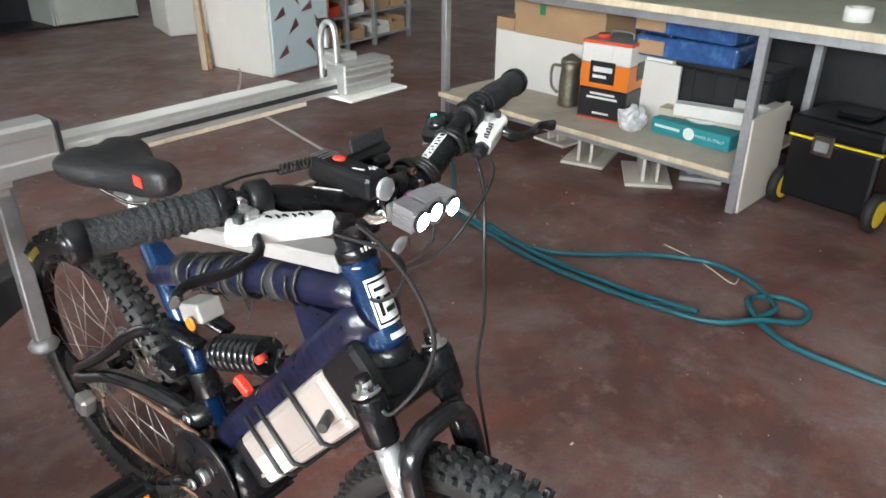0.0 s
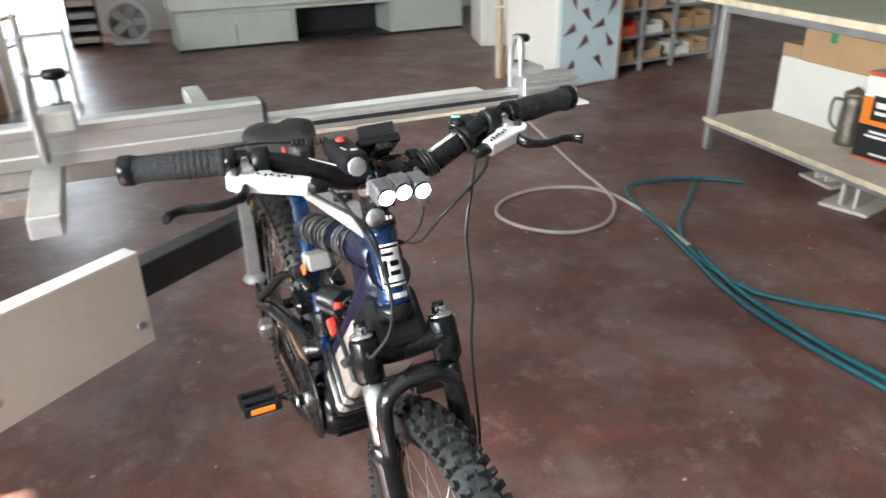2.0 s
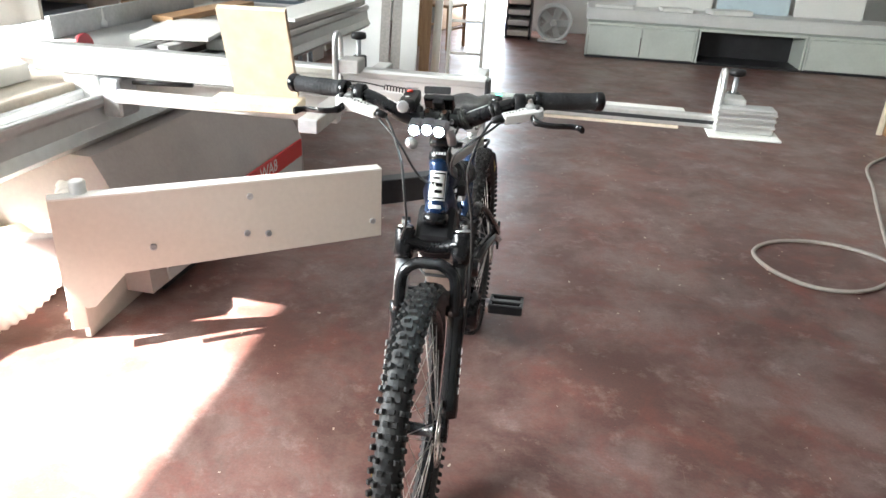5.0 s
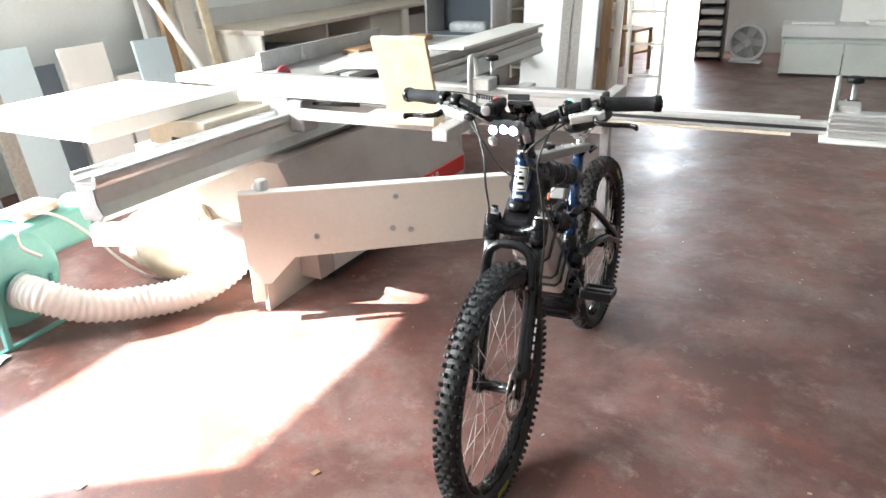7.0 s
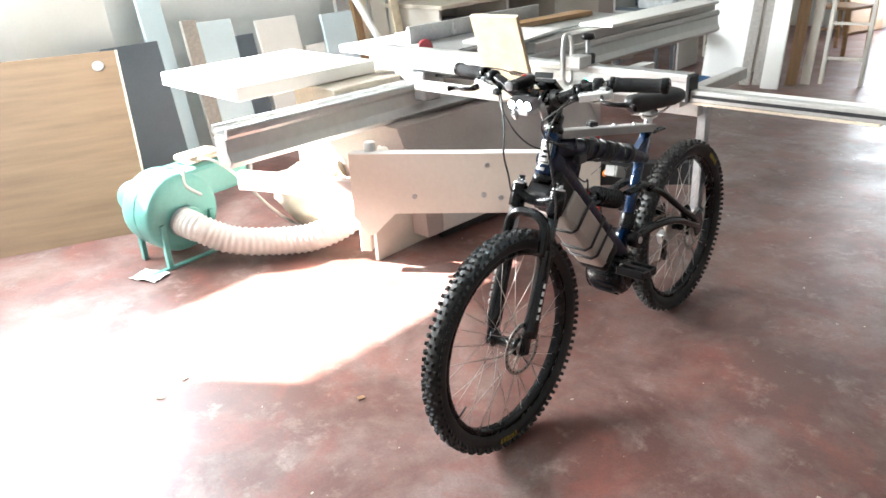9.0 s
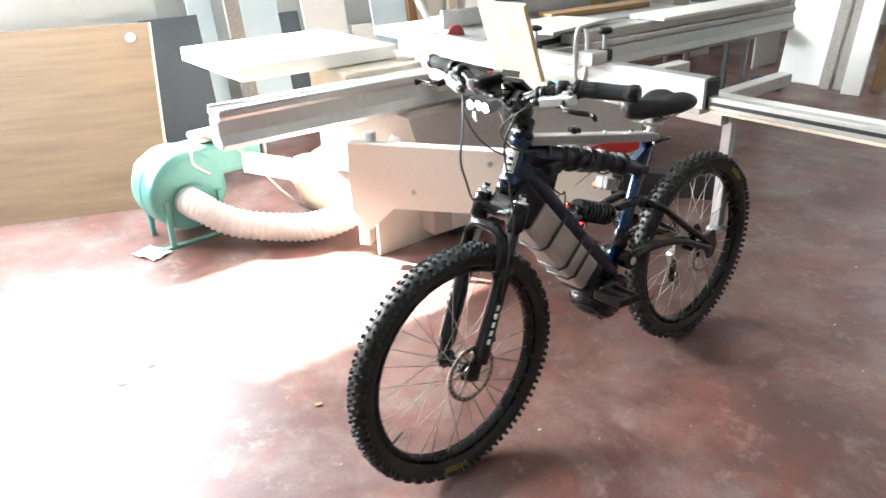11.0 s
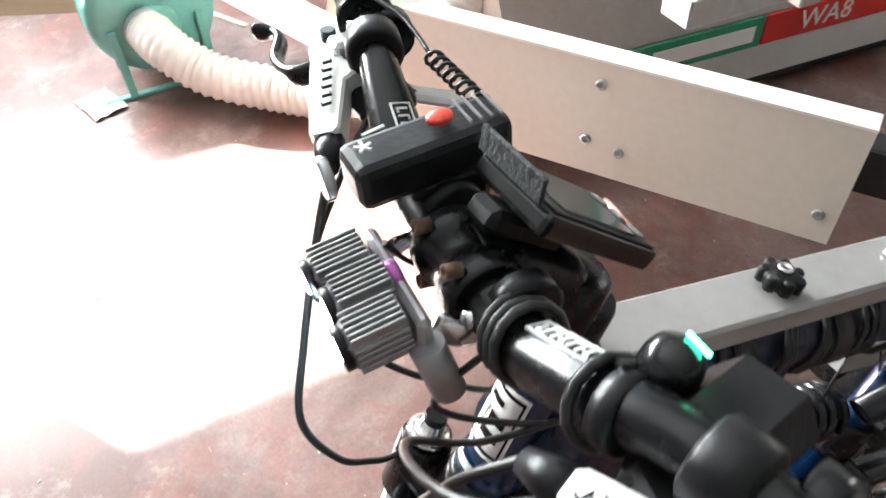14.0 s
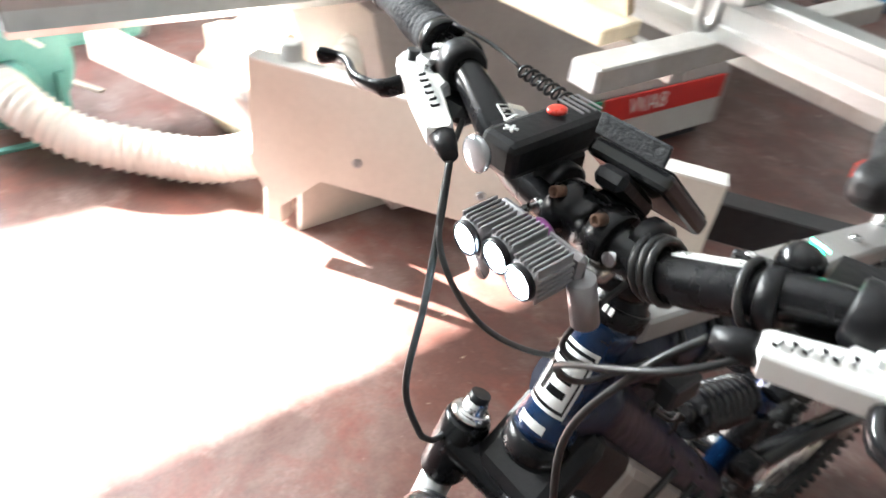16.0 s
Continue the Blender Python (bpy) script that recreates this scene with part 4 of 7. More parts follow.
part("battery_foot", Box(-0.049, 0.049, -0.049, 0.049, 0.323, 0.362, 0.014, bmx, 2), M["plastic_black"], bat, "black lower end cap")
part("battery_head", Box(-0.044, 0.044, -0.05, 0.045, -0.10, 0.004, 0.014, bmx, 2), M["plastic_black"], bat, "black connector housing")
part("status_label", Box(-0.0482, -0.0474, 0.0, 0.043, 0.21, 0.31, 0, bmx), M["fan"], bat, "pale label on the case")
part("head_mark", Box(-0.006, 0.004, 0.0455, 0.0463, -0.06, -0.04, 0, bmx), M["redp"], bat)
for s in (0.085, 0.195, 0.25):
    w = 0.0515
    h0, h1 = -0.066, 0.051
    pts = []
    for x, y in ((-w, h0), (-w, h1 - 0.014), (-w + 0.014, h1), (w - 0.014, h1), (w, h1 - 0.014), (w, h0)):
        pts.append(bmx @ Vector((x, y, s + 0.012 * (y - h0))))
    part("strap", Tube(pts, 0.0042, 8), M["cable"], bat, "black rubber cord")
part("key_lock", Rod(bmx @ Vector((-0.047, 0.01, 0.03)), bmx @ Vector((-0.075, 0.02, 0.02)), 0.008, 12), M["dark"], bat, "key lock")

# --- motor, cranks, drive ---
BB = Vector((0, 0.597, 0.337))
motor = part("mid_motor", Lathe([(0.03, -0.06), (0.052, -0.055), (0.06, -0.04), (0.06, 0.055), (0.05, 0.066), (0.02, 0.07)], 28, axis_x((0, 0.550, 0.332))), M["bk_satin"], bike, "black mid-drive motor")
part("gear_case", Lathe([(0.03, -0.045), (0.05, -0.04), (0.05, 0.04), (0.035, 0.05)], 24, axis_x(BB)), M["bk_satin"], motor)
for i in range(14):
    a = 2 * math.pi * i / 14
    part("cooling_fin", Box(-0.035, 0.05, -0.0022, 0.0022, 0.058, 0.066, 0, Matrix.Translation((0, 0.550, 0.332)) @ Matrix.Rotation(a, 4, "X")), M["bk_satin"], motor)
ring = part("chainring", Lathe([(0.03, -0.002), (0.088, -0.004), (0.091, -0.002), (0.091, 0.002), (0.088, 0.004), (0.03, 0.003)], 48, axis_x(BB, -0.064)), M["bk_gloss"], bike, "black chainring with cover")
for i in range(5):
    a = 2 * math.pi * i / 5
    part("ring_window", Lathe([(0.016, -0.0048), (0.016, -0.0042)], 16, axis_x(BB, -0.064) @ pose(0.058 * math.cos(a), 0.058 * math.sin(a), 0)), M["plastic_black"], ring)
part("ring_bolt", Lathe([(0.014, -0.012), (0.016, -0.01), (0.016, 0)], 14, axis_x(BB, -0.066)), M["silver"], ring)
cdir = Vector((0, 0.88, -0.47)).normalized()
for sx, x0 in ((-1, -0.082), (1, 0.078)):
    e = BB + (cdir if sx < 0 else -cdir) * 0.17
    a0, a1 = Vector((x0, BB.y, BB.z)), Vector((x0 + sx * 0.018, e.y, e.z))
    crank = part("crank_arm", Tube([a0, a0.lerp(a1, 0.3), a1], [0.016, 0.012, 0.012], 10, flat=(0.7, 1.1)), M["bk_satin"], bike, "black crank arm")
    part("crank_bolt", Rod((x0 - 0.01 * 1, BB.y, BB.z), (x0 + sx * 0.014, BB.y, BB.z), 0.011, 12), M["silver"], crank)
    pc = a1 + Vector((sx * 0.055, 0, 0))
    ped = part("pedal", Rod(a1, a1 + Vector((sx * 0.10, 0, 0)), 0.009, 10), M["steel"], bike, "black cage pedal")
    bm = bmesh.new()
    tilt = Matrix.Translation(pc) @ Matrix.Rotation(radians(-8), 4, "X")
    box(bm, -0.045, 0.045, -0.044, -0.034, -0.013, 0.013, 0.003, tilt)
    box(bm, -0.045, 0.045, 0.034, 0.044, -0.013, 0.013, 0.003, tilt)
    box(bm, -0.045, -0.037, -0.04, 0.04, -0.011, 0.011, 0.002, tilt)
    box(bm, 0.037, 0.045, -0.04, 0.04, -0.011, 0.011, 0.002, tilt)
    box(bm, -0.045, 0.045, -0.012, 0.012, -0.012, 0.012, 0.003, tilt)
    part("cage", bm, M["plastic_black"], ped)
    for sy in ((-1, 1) if sx < 0 else ()):
        part("pedal_reflector", Box(-0.028, 0.028, 0.0445 * sy - 0.0015, 0.0445 * sy + 0.0015, -0.007, 0.007, 0.001, tilt), M["reflector"], ped, "orange pedal reflector")
# chain runs
jw = RA + Vector((-0.045, -0.03, -0.115))
bm = bmesh.new()
tube(bm, [(-0.062, BB.y, BB.z + 0.088), (-0.045, RA.y, RA.z + 0.042)], 0.0045, 6)
tube(bm, [(-0.062, BB.y, BB.z - 0.088), (-0.046, jw.y - 0.02, jw.z - 0.02), (-0.046, jw.y + 0.015, jw.z), (-0.045, RA.y - 0.035, RA.z - 0.04)], 0.0045, 6)
part("chain", bm, M["rust"], bike, "oily steel chain")
der = part("rear_derailleur", Box(-0.085, -0.05, -0.02, 0.02, -0.035, 0.02, 0.008, pose(0, RA.y + 0.005, RA.z - 0.055, 20, 0, 0)), M["silver"], bike, "silver rear derailleur")
part("cage", Box(-0.052, -0.042, -0.016, 0.016, -0.06, 0.0, 0.006, pose(0, RA.y - 0.012, RA.z - 0.08, -15, 0, 0)), M["bk_satin"], der)
for dzz in (0.0, -0.05):
    part("jockey_wheel", Lathe([(0.006, -0.003), (0.02, -0.002), (0.02, 0.002), (0.006, 0.003)], 14, axis_x((0, jw.y + 0.012 - dzz * 0.3, jw.z + 0.035 + dzz), -0.047)), M["plastic_black"], der)

# --- swing arm, links, shock ---
for sx in (-1, 1):
    cs = spline([(sx * 0.03, 0.655, 0.42), (sx * 0.05, 0.75, 0.44), (sx * 0.066, 0.87, 0.425), (sx * 0.070, 0.97, 0.38), (sx * 0.070, 1.045, 0.345)], 4)
    stay = part("chain_stay", Tube(cs, [0.017] + [0.016] * (len(cs) - 2) + [0.012], 10, flat=(0.8, 1.1)), M["bk_gloss"], bike, "black shaped chain stay")
    part("pivot_bolt", Rod((sx * 0.03, 0.655, 0.42), (sx * 0.052, 0.655, 0.42), 0.012, 14), M["silver"], stay)
    part("axle_plate", Prism([(1.02, 0.395), (1.06, 0.405), (1.08, 0.35), (1.065, 0.315), (1.035, 0.31), (1.015, 0.35)], 0.008, facing((sx * 0.072 + 0.004, 0, 0), (0, 1, 0), (0, 0, 1)) @ Matrix.Rotation(radians(-90), 4, "X")), M["bk_gloss"], stay)
    ss = [(sx * 0.032, 0.735, 0.575), (sx * 0.045, 0.80, 0.545), (sx * 0.066, 0.91, 0.455), (sx * 0.070, 1.03, 0.375)]
    part("seat_stay", Tube(spline(ss, 4), 0.0115, 10), M["bk_gloss"], bike, "black seat stay")
    part("rocker_link", Tube([(sx * 0.032, 0.745, 0.578), (sx * 0.033, 0.70, 0.60), (sx * 0.028, 0.60, 0.597)], [0.014, 0.016, 0.013], 10, flat=(0.6, 1.2)), M["bk_satin"], bike, "black rocker link")
S0, S1 = Vector((0, 0.440, 0.632)), Vector((0, 0.605, 0.568))
sh = part("shock_absorber", Rod(S0, S1, 0.013, 14), M["bk_satin"], bike, "black rear shock absorber")
sdv = (S1 - S0).normalized()
sn = Vector((0, -sdv.z, sdv.y))
pts = []
for i in range(7 * 14 + 1):
    a = i / 14 * 2 * math.pi
    pts.append(S0 + sdv * (0.022 + 0.125 * i / 98) + Vector((1, 0, 0)) * 0.0265 * math.cos(a) + sn * 0.0265 * math.sin(a))
part("coil_spring", Tube(pts, 0.0058, 8), M["bk_gloss"], sh, "thick black coil spring")
for s in (0.014, 0.152):
    part("spring_collar", Lathe([(0.029, -0.004), (0.031, 0), (0.029, 0.006)], 20, along(S0 + sdv * s, S1 + sdv)), M["bk_satin"], sh)
part("rebound_dial", Rod(S0 + Vector((-0.03, -0.0, 0.008)), S0 + Vector((-0.014, 0.0, 0.008)), 0.007, 10), M["redp"], sh, "red dial")
part("rear_caliper", Box(0.05, 0.07, -0.03, 0.025, -0.02, 0.025, 0.008, pose(0, RA.y - 0.075, RA.z + 0.09, 35, 0, 0)), M["bk_satin"], bike, "rear brake caliper")
part("lower_bracket", Lathe([(0.026, -0.05), (0.026, 0.05)], 18, axis_x((0, 0.65, 0.42))), M["bk_satin"], bike)
part("tube_clamp", Lathe([(0.024, 0.0), (0.025, 0.004), (0.025, 0.05), (0.024, 0.054)], 18, along(ST0 + sd * 0.09, ST1)), M["bk_satin"], seat_tube)
part("front_derailleur", Box(-0.05, 0.012, -0.028, 0.03, -0.014, 0.02, 0.006, pose(0, 0.70, 0.515, 12, 0, 0)), M["bk_satin"], bike, "black cable guide clamp")
part("bottle_cage_bolt", Box(0.03, 0.05, -0.01, 0.03, -0.016, 0.012, 0.003, pose(0, 0.30, 0.79, 0, 0, 0)), M["dark"], bike)

# --- cockpit ---
BC = Vector((0, 0.186, 0.985))
stem = part("stem", Tube(spline([(0, 0.245, 0.925), (0, 0.232, 0.955), (0, 0.205, 0.980), (0, 0.188, 0.985)], 4), [0.024] * 5 + [0.022] * 5 + [0.023] * 3, 16), M["bk_satin"], bike, "black forged stem")
part("steerer_clamp", Lathe([(0.023, -0.025), (0.025, -0.02), (0.025, 0.018), (0.021, 0.022), (0.008, 0.023)], 20, along((0, 0.246, 0.935), (0, 0.246 + dz.y, 0.935 + dz.z))), M["bk_satin"], stem)
part("face_plate", Lathe([(0.021, -0.026), (0.0225, -0.024), (0.0225, -0.010), (0.019, -0.008), (0.019, 0.008), (0.0225, 0.010), (0.0225, 0.024), (0.021, 0.026)], 20, axis_x(BC)), M["bk_satin"], stem)
for sx in (-1, 1):
    for dzz in (-0.02, 0.02):
        part("rusty_bolt", Lathe([(0.0042, 0), (0.0042, 0.009), (0.0025, 0.009), (0.0025, 0.006)], 10, along((sx * 0.018, BC.y - 0.012, BC.z + dzz), (sx * 0.018, BC.y - 0.06, BC.z + dzz + 0.01))), M["rust"], stem, "rusted stem bolt")
hp = [(0.335, 0.245, 1.030), (0.25, 0.224, 1.030), (0.185, 0.208, 1.028), (0.145, 0.199, 1.022), (0.10, 0.191, 1.002), (0.07, 0.187, 0.989), (0.045, 0.186, 0.985)]
full = [(-x, y, z) for x, y, z in hp] + [(0, 0.186, 0.985)] + list(reversed(hp))
path = spline(full, 6)
bars = part("handlebar", Tube(path, [0.0158 if abs(p.x) < 0.05 else max(0.0112, min(0.0158, 0.0158 - (abs(p.x) - 0.105) * 0.075)) for p in path], 16), M["bk_satin"], bike, "black riser handlebar")
for sx in (-1, 1):
    # outlined print near the clamp
    a = Vector((sx * 0.091, 0.1895, 0.998))
    d2 = Vector((sx * 0.03, 0.004, 0.0125)).normalized()
    nrm = Vector((0, 0.25, 0.97))
    nrm = (nrm - d2 * nrm.dot(d2)).normalized()
    fm2 = facing(a + nrm * 0.0161, d2 * sx, nrm.cross(d2 * sx))
    bm = bmesh.new()
    for x0, x1, y0, y1 in ((-0.024, 0.024, 0.0055, 0.0063), (-0.024, 0.024, -0.0063, -0.0055), (-0.024, -0.0232, -0.006, 0.006), (0.0232, 0.024, -0.006, 0.006)):
        box(bm, x0, x1, y0, y1, -0.0012, 0.0004)
    for k in range(8):
        x0 = -0.0205 + k * 0.0053
        box(bm, x0, x0 + 0.0013, -0.0035, 0.0035, -0.0012, 0.0004)
        box(bm, x0, x0 + 0.0036, (-0.0035, 0.0022, -0.0006)[k % 3], (-0.0022, 0.0035, 0.0006)[k % 3], -0.0012, 0.0004)
    part("bar_print", bm, M["print"], bars, "white outlined print", fm2)
    g0, g1 = Vector((sx * 0.208, 0.2135, 1.0295)), Vector((sx * 0.333, 0.2445, 1.030))
    prof = [(0.0172, 0.0), (0.0185, 0.002), (0.0185, 0.008)]
    for k in range(12):
        z = 0.012 + k * 0.0078
        prof += [(0.0168, z), (0.0176 + 0.0012 * math.sin(k * 0.5), z + 0.003), (0.0168, z + 0.006)]
    prof += [(0.018, 0.110), (0.018, 0.114)]
    grip = part("grip", Lathe(prof, 24, along(g0, g1)), M["grip"], bars, "dark grey rubber lock-on grip")
    ln = (g1 - g0).length
    part("lock_ring", Lathe([(0.0178, ln - 0.018), (0.0195, ln - 0.016), (0.0195, ln - 0.003), (0.017, ln), (0.008, ln), (0.008, ln - 0.006), (0.002, ln - 0.006)], 24, along(g0, g1)), M["bk_satin"], grip, "dark end lock ring")
    part("inner_ring", Lathe([(0.0185, -0.012), (0.0195, -0.011), (0.0195, -0.001), (0.0185, 0.0)], 24, along(g0, g1)), M["bk_satin"], grip)
    # brake lever: white master cylinder, black boot, blade, clamp
    axis = Vector((sx * -0.096, -0.038, -0.014)).normalized()
    ls = 1.0 if sx < 0 else 0.80          # the left body sits turned and reads shorter
    lm = facing((sx * 0.214, 0.178, 1.020), axis * sx, Vector((0, 0.98, 0.2)))
    out = [(0.0, 0.003), (0.004, 0.010), (0.014, 0.0135), (0.024, 0.0105), (0.036, 0.0115), (0.040, 0.019), (0.050, 0.020), (0.056, 0.012), (0.100, 0.009), (0.104, 0.006), (0.104, -0.007), (0.100, -0.0105), (0.056, -0.0125), (0.030, -0.013), (0.016, -0.015), (0.005, -0.012), (0.0, -0.006)]
    bm = bmesh.new()
    ring = []
    for z, k in ((-0.0095, 0.86), (-0.0075, 1.0), (0.0075, 1.0), (0.0095, 0.86)):
        ring.append([lm @ Vector((sx * ls * (0.052 + (u - 0.052) * (0.97 + 0.03 * k)), v * k, z)) for u, v in out])
    rings(bm, ring, smooth=False)
    br = part("brake_lever", bm, M["lever_white"], bike, "white hydraulic brake lever body")
    part("pivot_hole", Lathe([(0.0052, -0.0145), (0.0052, 0.0145)], 14, pose(sx * 0.203, 0.172, 1.020)), M["dark"], br)
    bm = bmesh.new()
    for k in range(6):
        x0 = sx * (0.176 - k * 0.0075 * ls)
        yc = 0.1615 - 0.0028 * k
        box(bm, x0 - 0.0003, x0 + 0.0003, yc - 0.0032, yc + 0.0032, 1.0255 - 0.0012 * k, 1.0275 - 0.0012 * k)
        box(bm, x0 - 0.0026, x0 + 0.0003, yc - 0.0032 if k % 2 else yc + 0.0026, yc - 0.0026 if k % 2 else yc + 0.0032, 1.0255 - 0.0012 * k, 1.0275 - 0.0012 * k)
    part("lever_print", bm, M["plastic_black"], br, "dark lettering marks")
    e0 = Vector((sx * 0.214, 0.178, 1.020)) + axis * 0.101 * ls
    part("boot", Tube([e0, e0 + axis * 0.012, e0 + axis * 0.025], [0.0095, 0.009, 0.006], 12), M["plastic_black"], br, "black cable boot")
    part("blade", Tube(spline([(sx * 0.195, 0.160, 1.012), (sx * 0.205, 0.145, 1.006), (sx * 0.235, 0.140, 1.003), (sx * 0.268, 0.152, 1.001), (sx * 0.285, 0.150, 1.000), (sx * 0.296, 0.139, 0.999)], 4), [0.007] * 5 + [0.0055] * 12 + [0.006, 0.007, 0.0072, 0.006], 10, flat=(1.25, 0.75)), M["bk_satin"] if sx < 0 else M["bk_gloss"], br, "black brake blade")
    cl = part("bar_clamp", Lathe([(0.0155, -0.008), (0.0175, -0.007), (0.0175, 0.007), (0.0155, 0.008)], 18, along((sx * 0.188, 0.2085, 1.0285), (sx * 0.3, 0.236, 1.029))), M["bk_satin"], br)
    part("clamp_neck", Box(-0.009, 0.009, -0.028, 0.0, -0.008, 0.008, 0.003, pose(sx * 0.188, 0.196, 1.026)), M["silver"], br)
    for dzz in (-0.012, 0.012):
        part("clamp_bolt", Rod((sx * 0.188, 0.196, 1.026 + dzz), (sx * 0.188, 0.182, 1.026 + dzz), 0.0055, 10), M["chrome"], br)
    # shifter pod and band
    pod = part("shifter", Lathe([(0.016, -0.011), (0.0185, -0.009), (0.0185, 0.009), (0.016, 0.011)], 18, along((sx * 0.166, 0.2035, 1.0265), (sx * 0.3, 0.236, 1.03))), M["plastic_black"], bike, "black gear shifter")
    part("pod", Box(-0.022, 0.022, -0.03, 0.014, -0.03, -0.012, 0.007, pose(sx * 0.158, 0.208, 1.018, 0, 0, -8 * sx)), M["plastic_black"], pod)
    part("thumb_lever", Box(-0.008, 0.008, -0.01, 0.03, -0.004, 0.004, 0.003, pose(sx * 0.145, 0.225, 0.996, -15, 0, 20 * sx)), M["silver"], pod)

# left: thumb throttle with a green light, bell-like cover
th = part("throttle", Lathe([(0.0162, -0.006), (0.0182, -0.005), (0.0182, 0.005), (0.0162, 0.006)], 20, along((0.122, 0.194, 1.010), (0.2, 0.212, 1.03))), M["plastic_black"], bike, "black control switch with a green light")
part("dome", Lathe([(0.019, 0.0), (0.019, 0.008), (0.0165, 0.016), (0.010, 0.021), (0.002, 0.0225)], 20, pose(0.119, 0.214, 1.020, -14, 6, 0) @ Matrix.Diagonal((0.68, 0.68, 0.75, 1))), M["bk_gloss"], th)
part("green_light", Box(-0.006, 0.006, -0.0012, 0.0012, -0.001, 0.001, 0.0005, pose(0.122, 0.224, 1.0350, -35, 12, 10)), M["green_led"], th, "green indicator strip")
part("angular_cover", Prism([(-0.022, -0.006), (-0.010, 0.014), (0.016, 0.016), (0.026, 0.0), (0.018, -0.018), (-0.014, -0.018)], 0.034, pose(0.146, 0.212, 1.012, 0, 0, 12)), M["plastic_black"], th)

# right of the stem: battery lamp with a red button, coiled lead
lamp = part("battery_lamp", Box(-0.0165, 0.0165, -0.046, 0.046, -0.014, 0.013, 0.006, pose(-0.058, 0.182, 1.017, 2, 0, 2), 2), M["plastic_black"], bike, "black battery lamp with red button")
part("lamp_mount", Box(-0.016, 0.016, -0.02, 0.028, -0.05, -0.012, 0.006, pose(-0.058, 0.187, 1.022)), M["plastic_black"], lamp)
part("red_button", Lathe([(0.0064, 0), (0.0064, 0.002), (0.005, 0.003), (0.001, 0.0034)], 18, pose(-0.060, 0.191, 1.033, 2, 0, 0) @ Matrix.Diagonal((1, 1.2, 1, 1))), M["redp"], lamp, "orange-red push button")
for k in range(4):
    part("groove", Box(-0.012, 0.012, -0.0007, 0.0007, 0, 0.0012, 0, pose(-0.060, 0.204 + k * 0.006, 1.0335, 2, 0, 0)), M["fin"], lamp)
bm = bmesh.new()
for k in range(5):
    a = math.pi / 2 + 2 * math.pi * k / 5
    box(bm, -0.0009, 0.0009, 0.0, 0.005, 0, 0.001, 0, pose(-0.056, 0.146, 1.0322, 2, 0, math.degrees(a)))
for k in range(6):
    box(bm, -0.0011, 0.0011, -0.001, 0.001, 0, 0.0008, 0, pose(-0.066 - 0.0005 * k, 0.150 + 0.0023 * k, 1.0325))
part("lamp_print", bm, M["fan"], lamp, "pale star mark")
part("lamp_lens", Lathe([(0.011, 0), (0.0125, 0.002), (0.0125, 0.005), (0.010, 0.006), (0.002, 0.0065)], 20, along((-0.061, 0.128, 1.017), (-0.061, 0.0, 1.013))), M["lens"], lamp, "clear lamp lens")
pts = []
for i in range(8 * 12 + 1):
    t = i / 96
    a = t * 8 * 2 * math.pi
    c0 = Vector((-0.072, 0.222, 1.026)).lerp(Vector((-0.122, 0.214, 1.034)), t)
    pts.append(c0 + Vector((0.15, 0.98, 0)) * 0.005 * math.cos(a) + Vector((0, 0, 1)) * 0.005 * math.sin(a))
part("coiled_lead", Tube(pts, 0.0013, 5), M["cable"], lamp, "thin coiled black lead")
part("lead", Tube(spline([(-0.122, 0.214, 1.034), (-0.16, 0.214, 1.040), (-0.195, 0.205, 1.044)], 4), 0.0016, 6), M["cable"], lamp)

# display behind the stem
dm = pose(-0.004, 0.240, 0.992, -40, 0, 4)
disp = part("display", Box(-0.032, 0.032, -0.050, 0.050, -0.009, 0.005, 0.004, dm, 2), M["bk_gloss"], bike, "black display unit with glass screen")
part("bezel", Box(-0.029, 0.029, -0.046, 0.046, 0.0052, 0.0062, 0.0004, dm), M["plastic_black"], disp, "black screen surround")
part("screen", Box(-0.024, 0.024, -0.036, 0.030, 0.0064, 0.0074, 0.0004, dm), M["screen"], disp, "dark glass screen")
part("visor", Box(-0.031, 0.024, -0.0015, 0.0015, 0.0, 0.015, 0.001, dm @ pose(0.0, -0.052, 0.004, 28, 0, 0)), M["grip"], disp, "raised dark grey flap")
for k in range(3):
    part("key", Box(-0.022 + k * 0.016, -0.011 + k * 0.016, 0.036, 0.043, 0.0064, 0.0078, 0.0008, dm), M["fin"], disp, "small grey key")
part("display_arm", Box(-0.012, 0.012, -0.06, 0.0, -0.024, -0.0095, 0.004, dm), M["plastic_black"], disp)

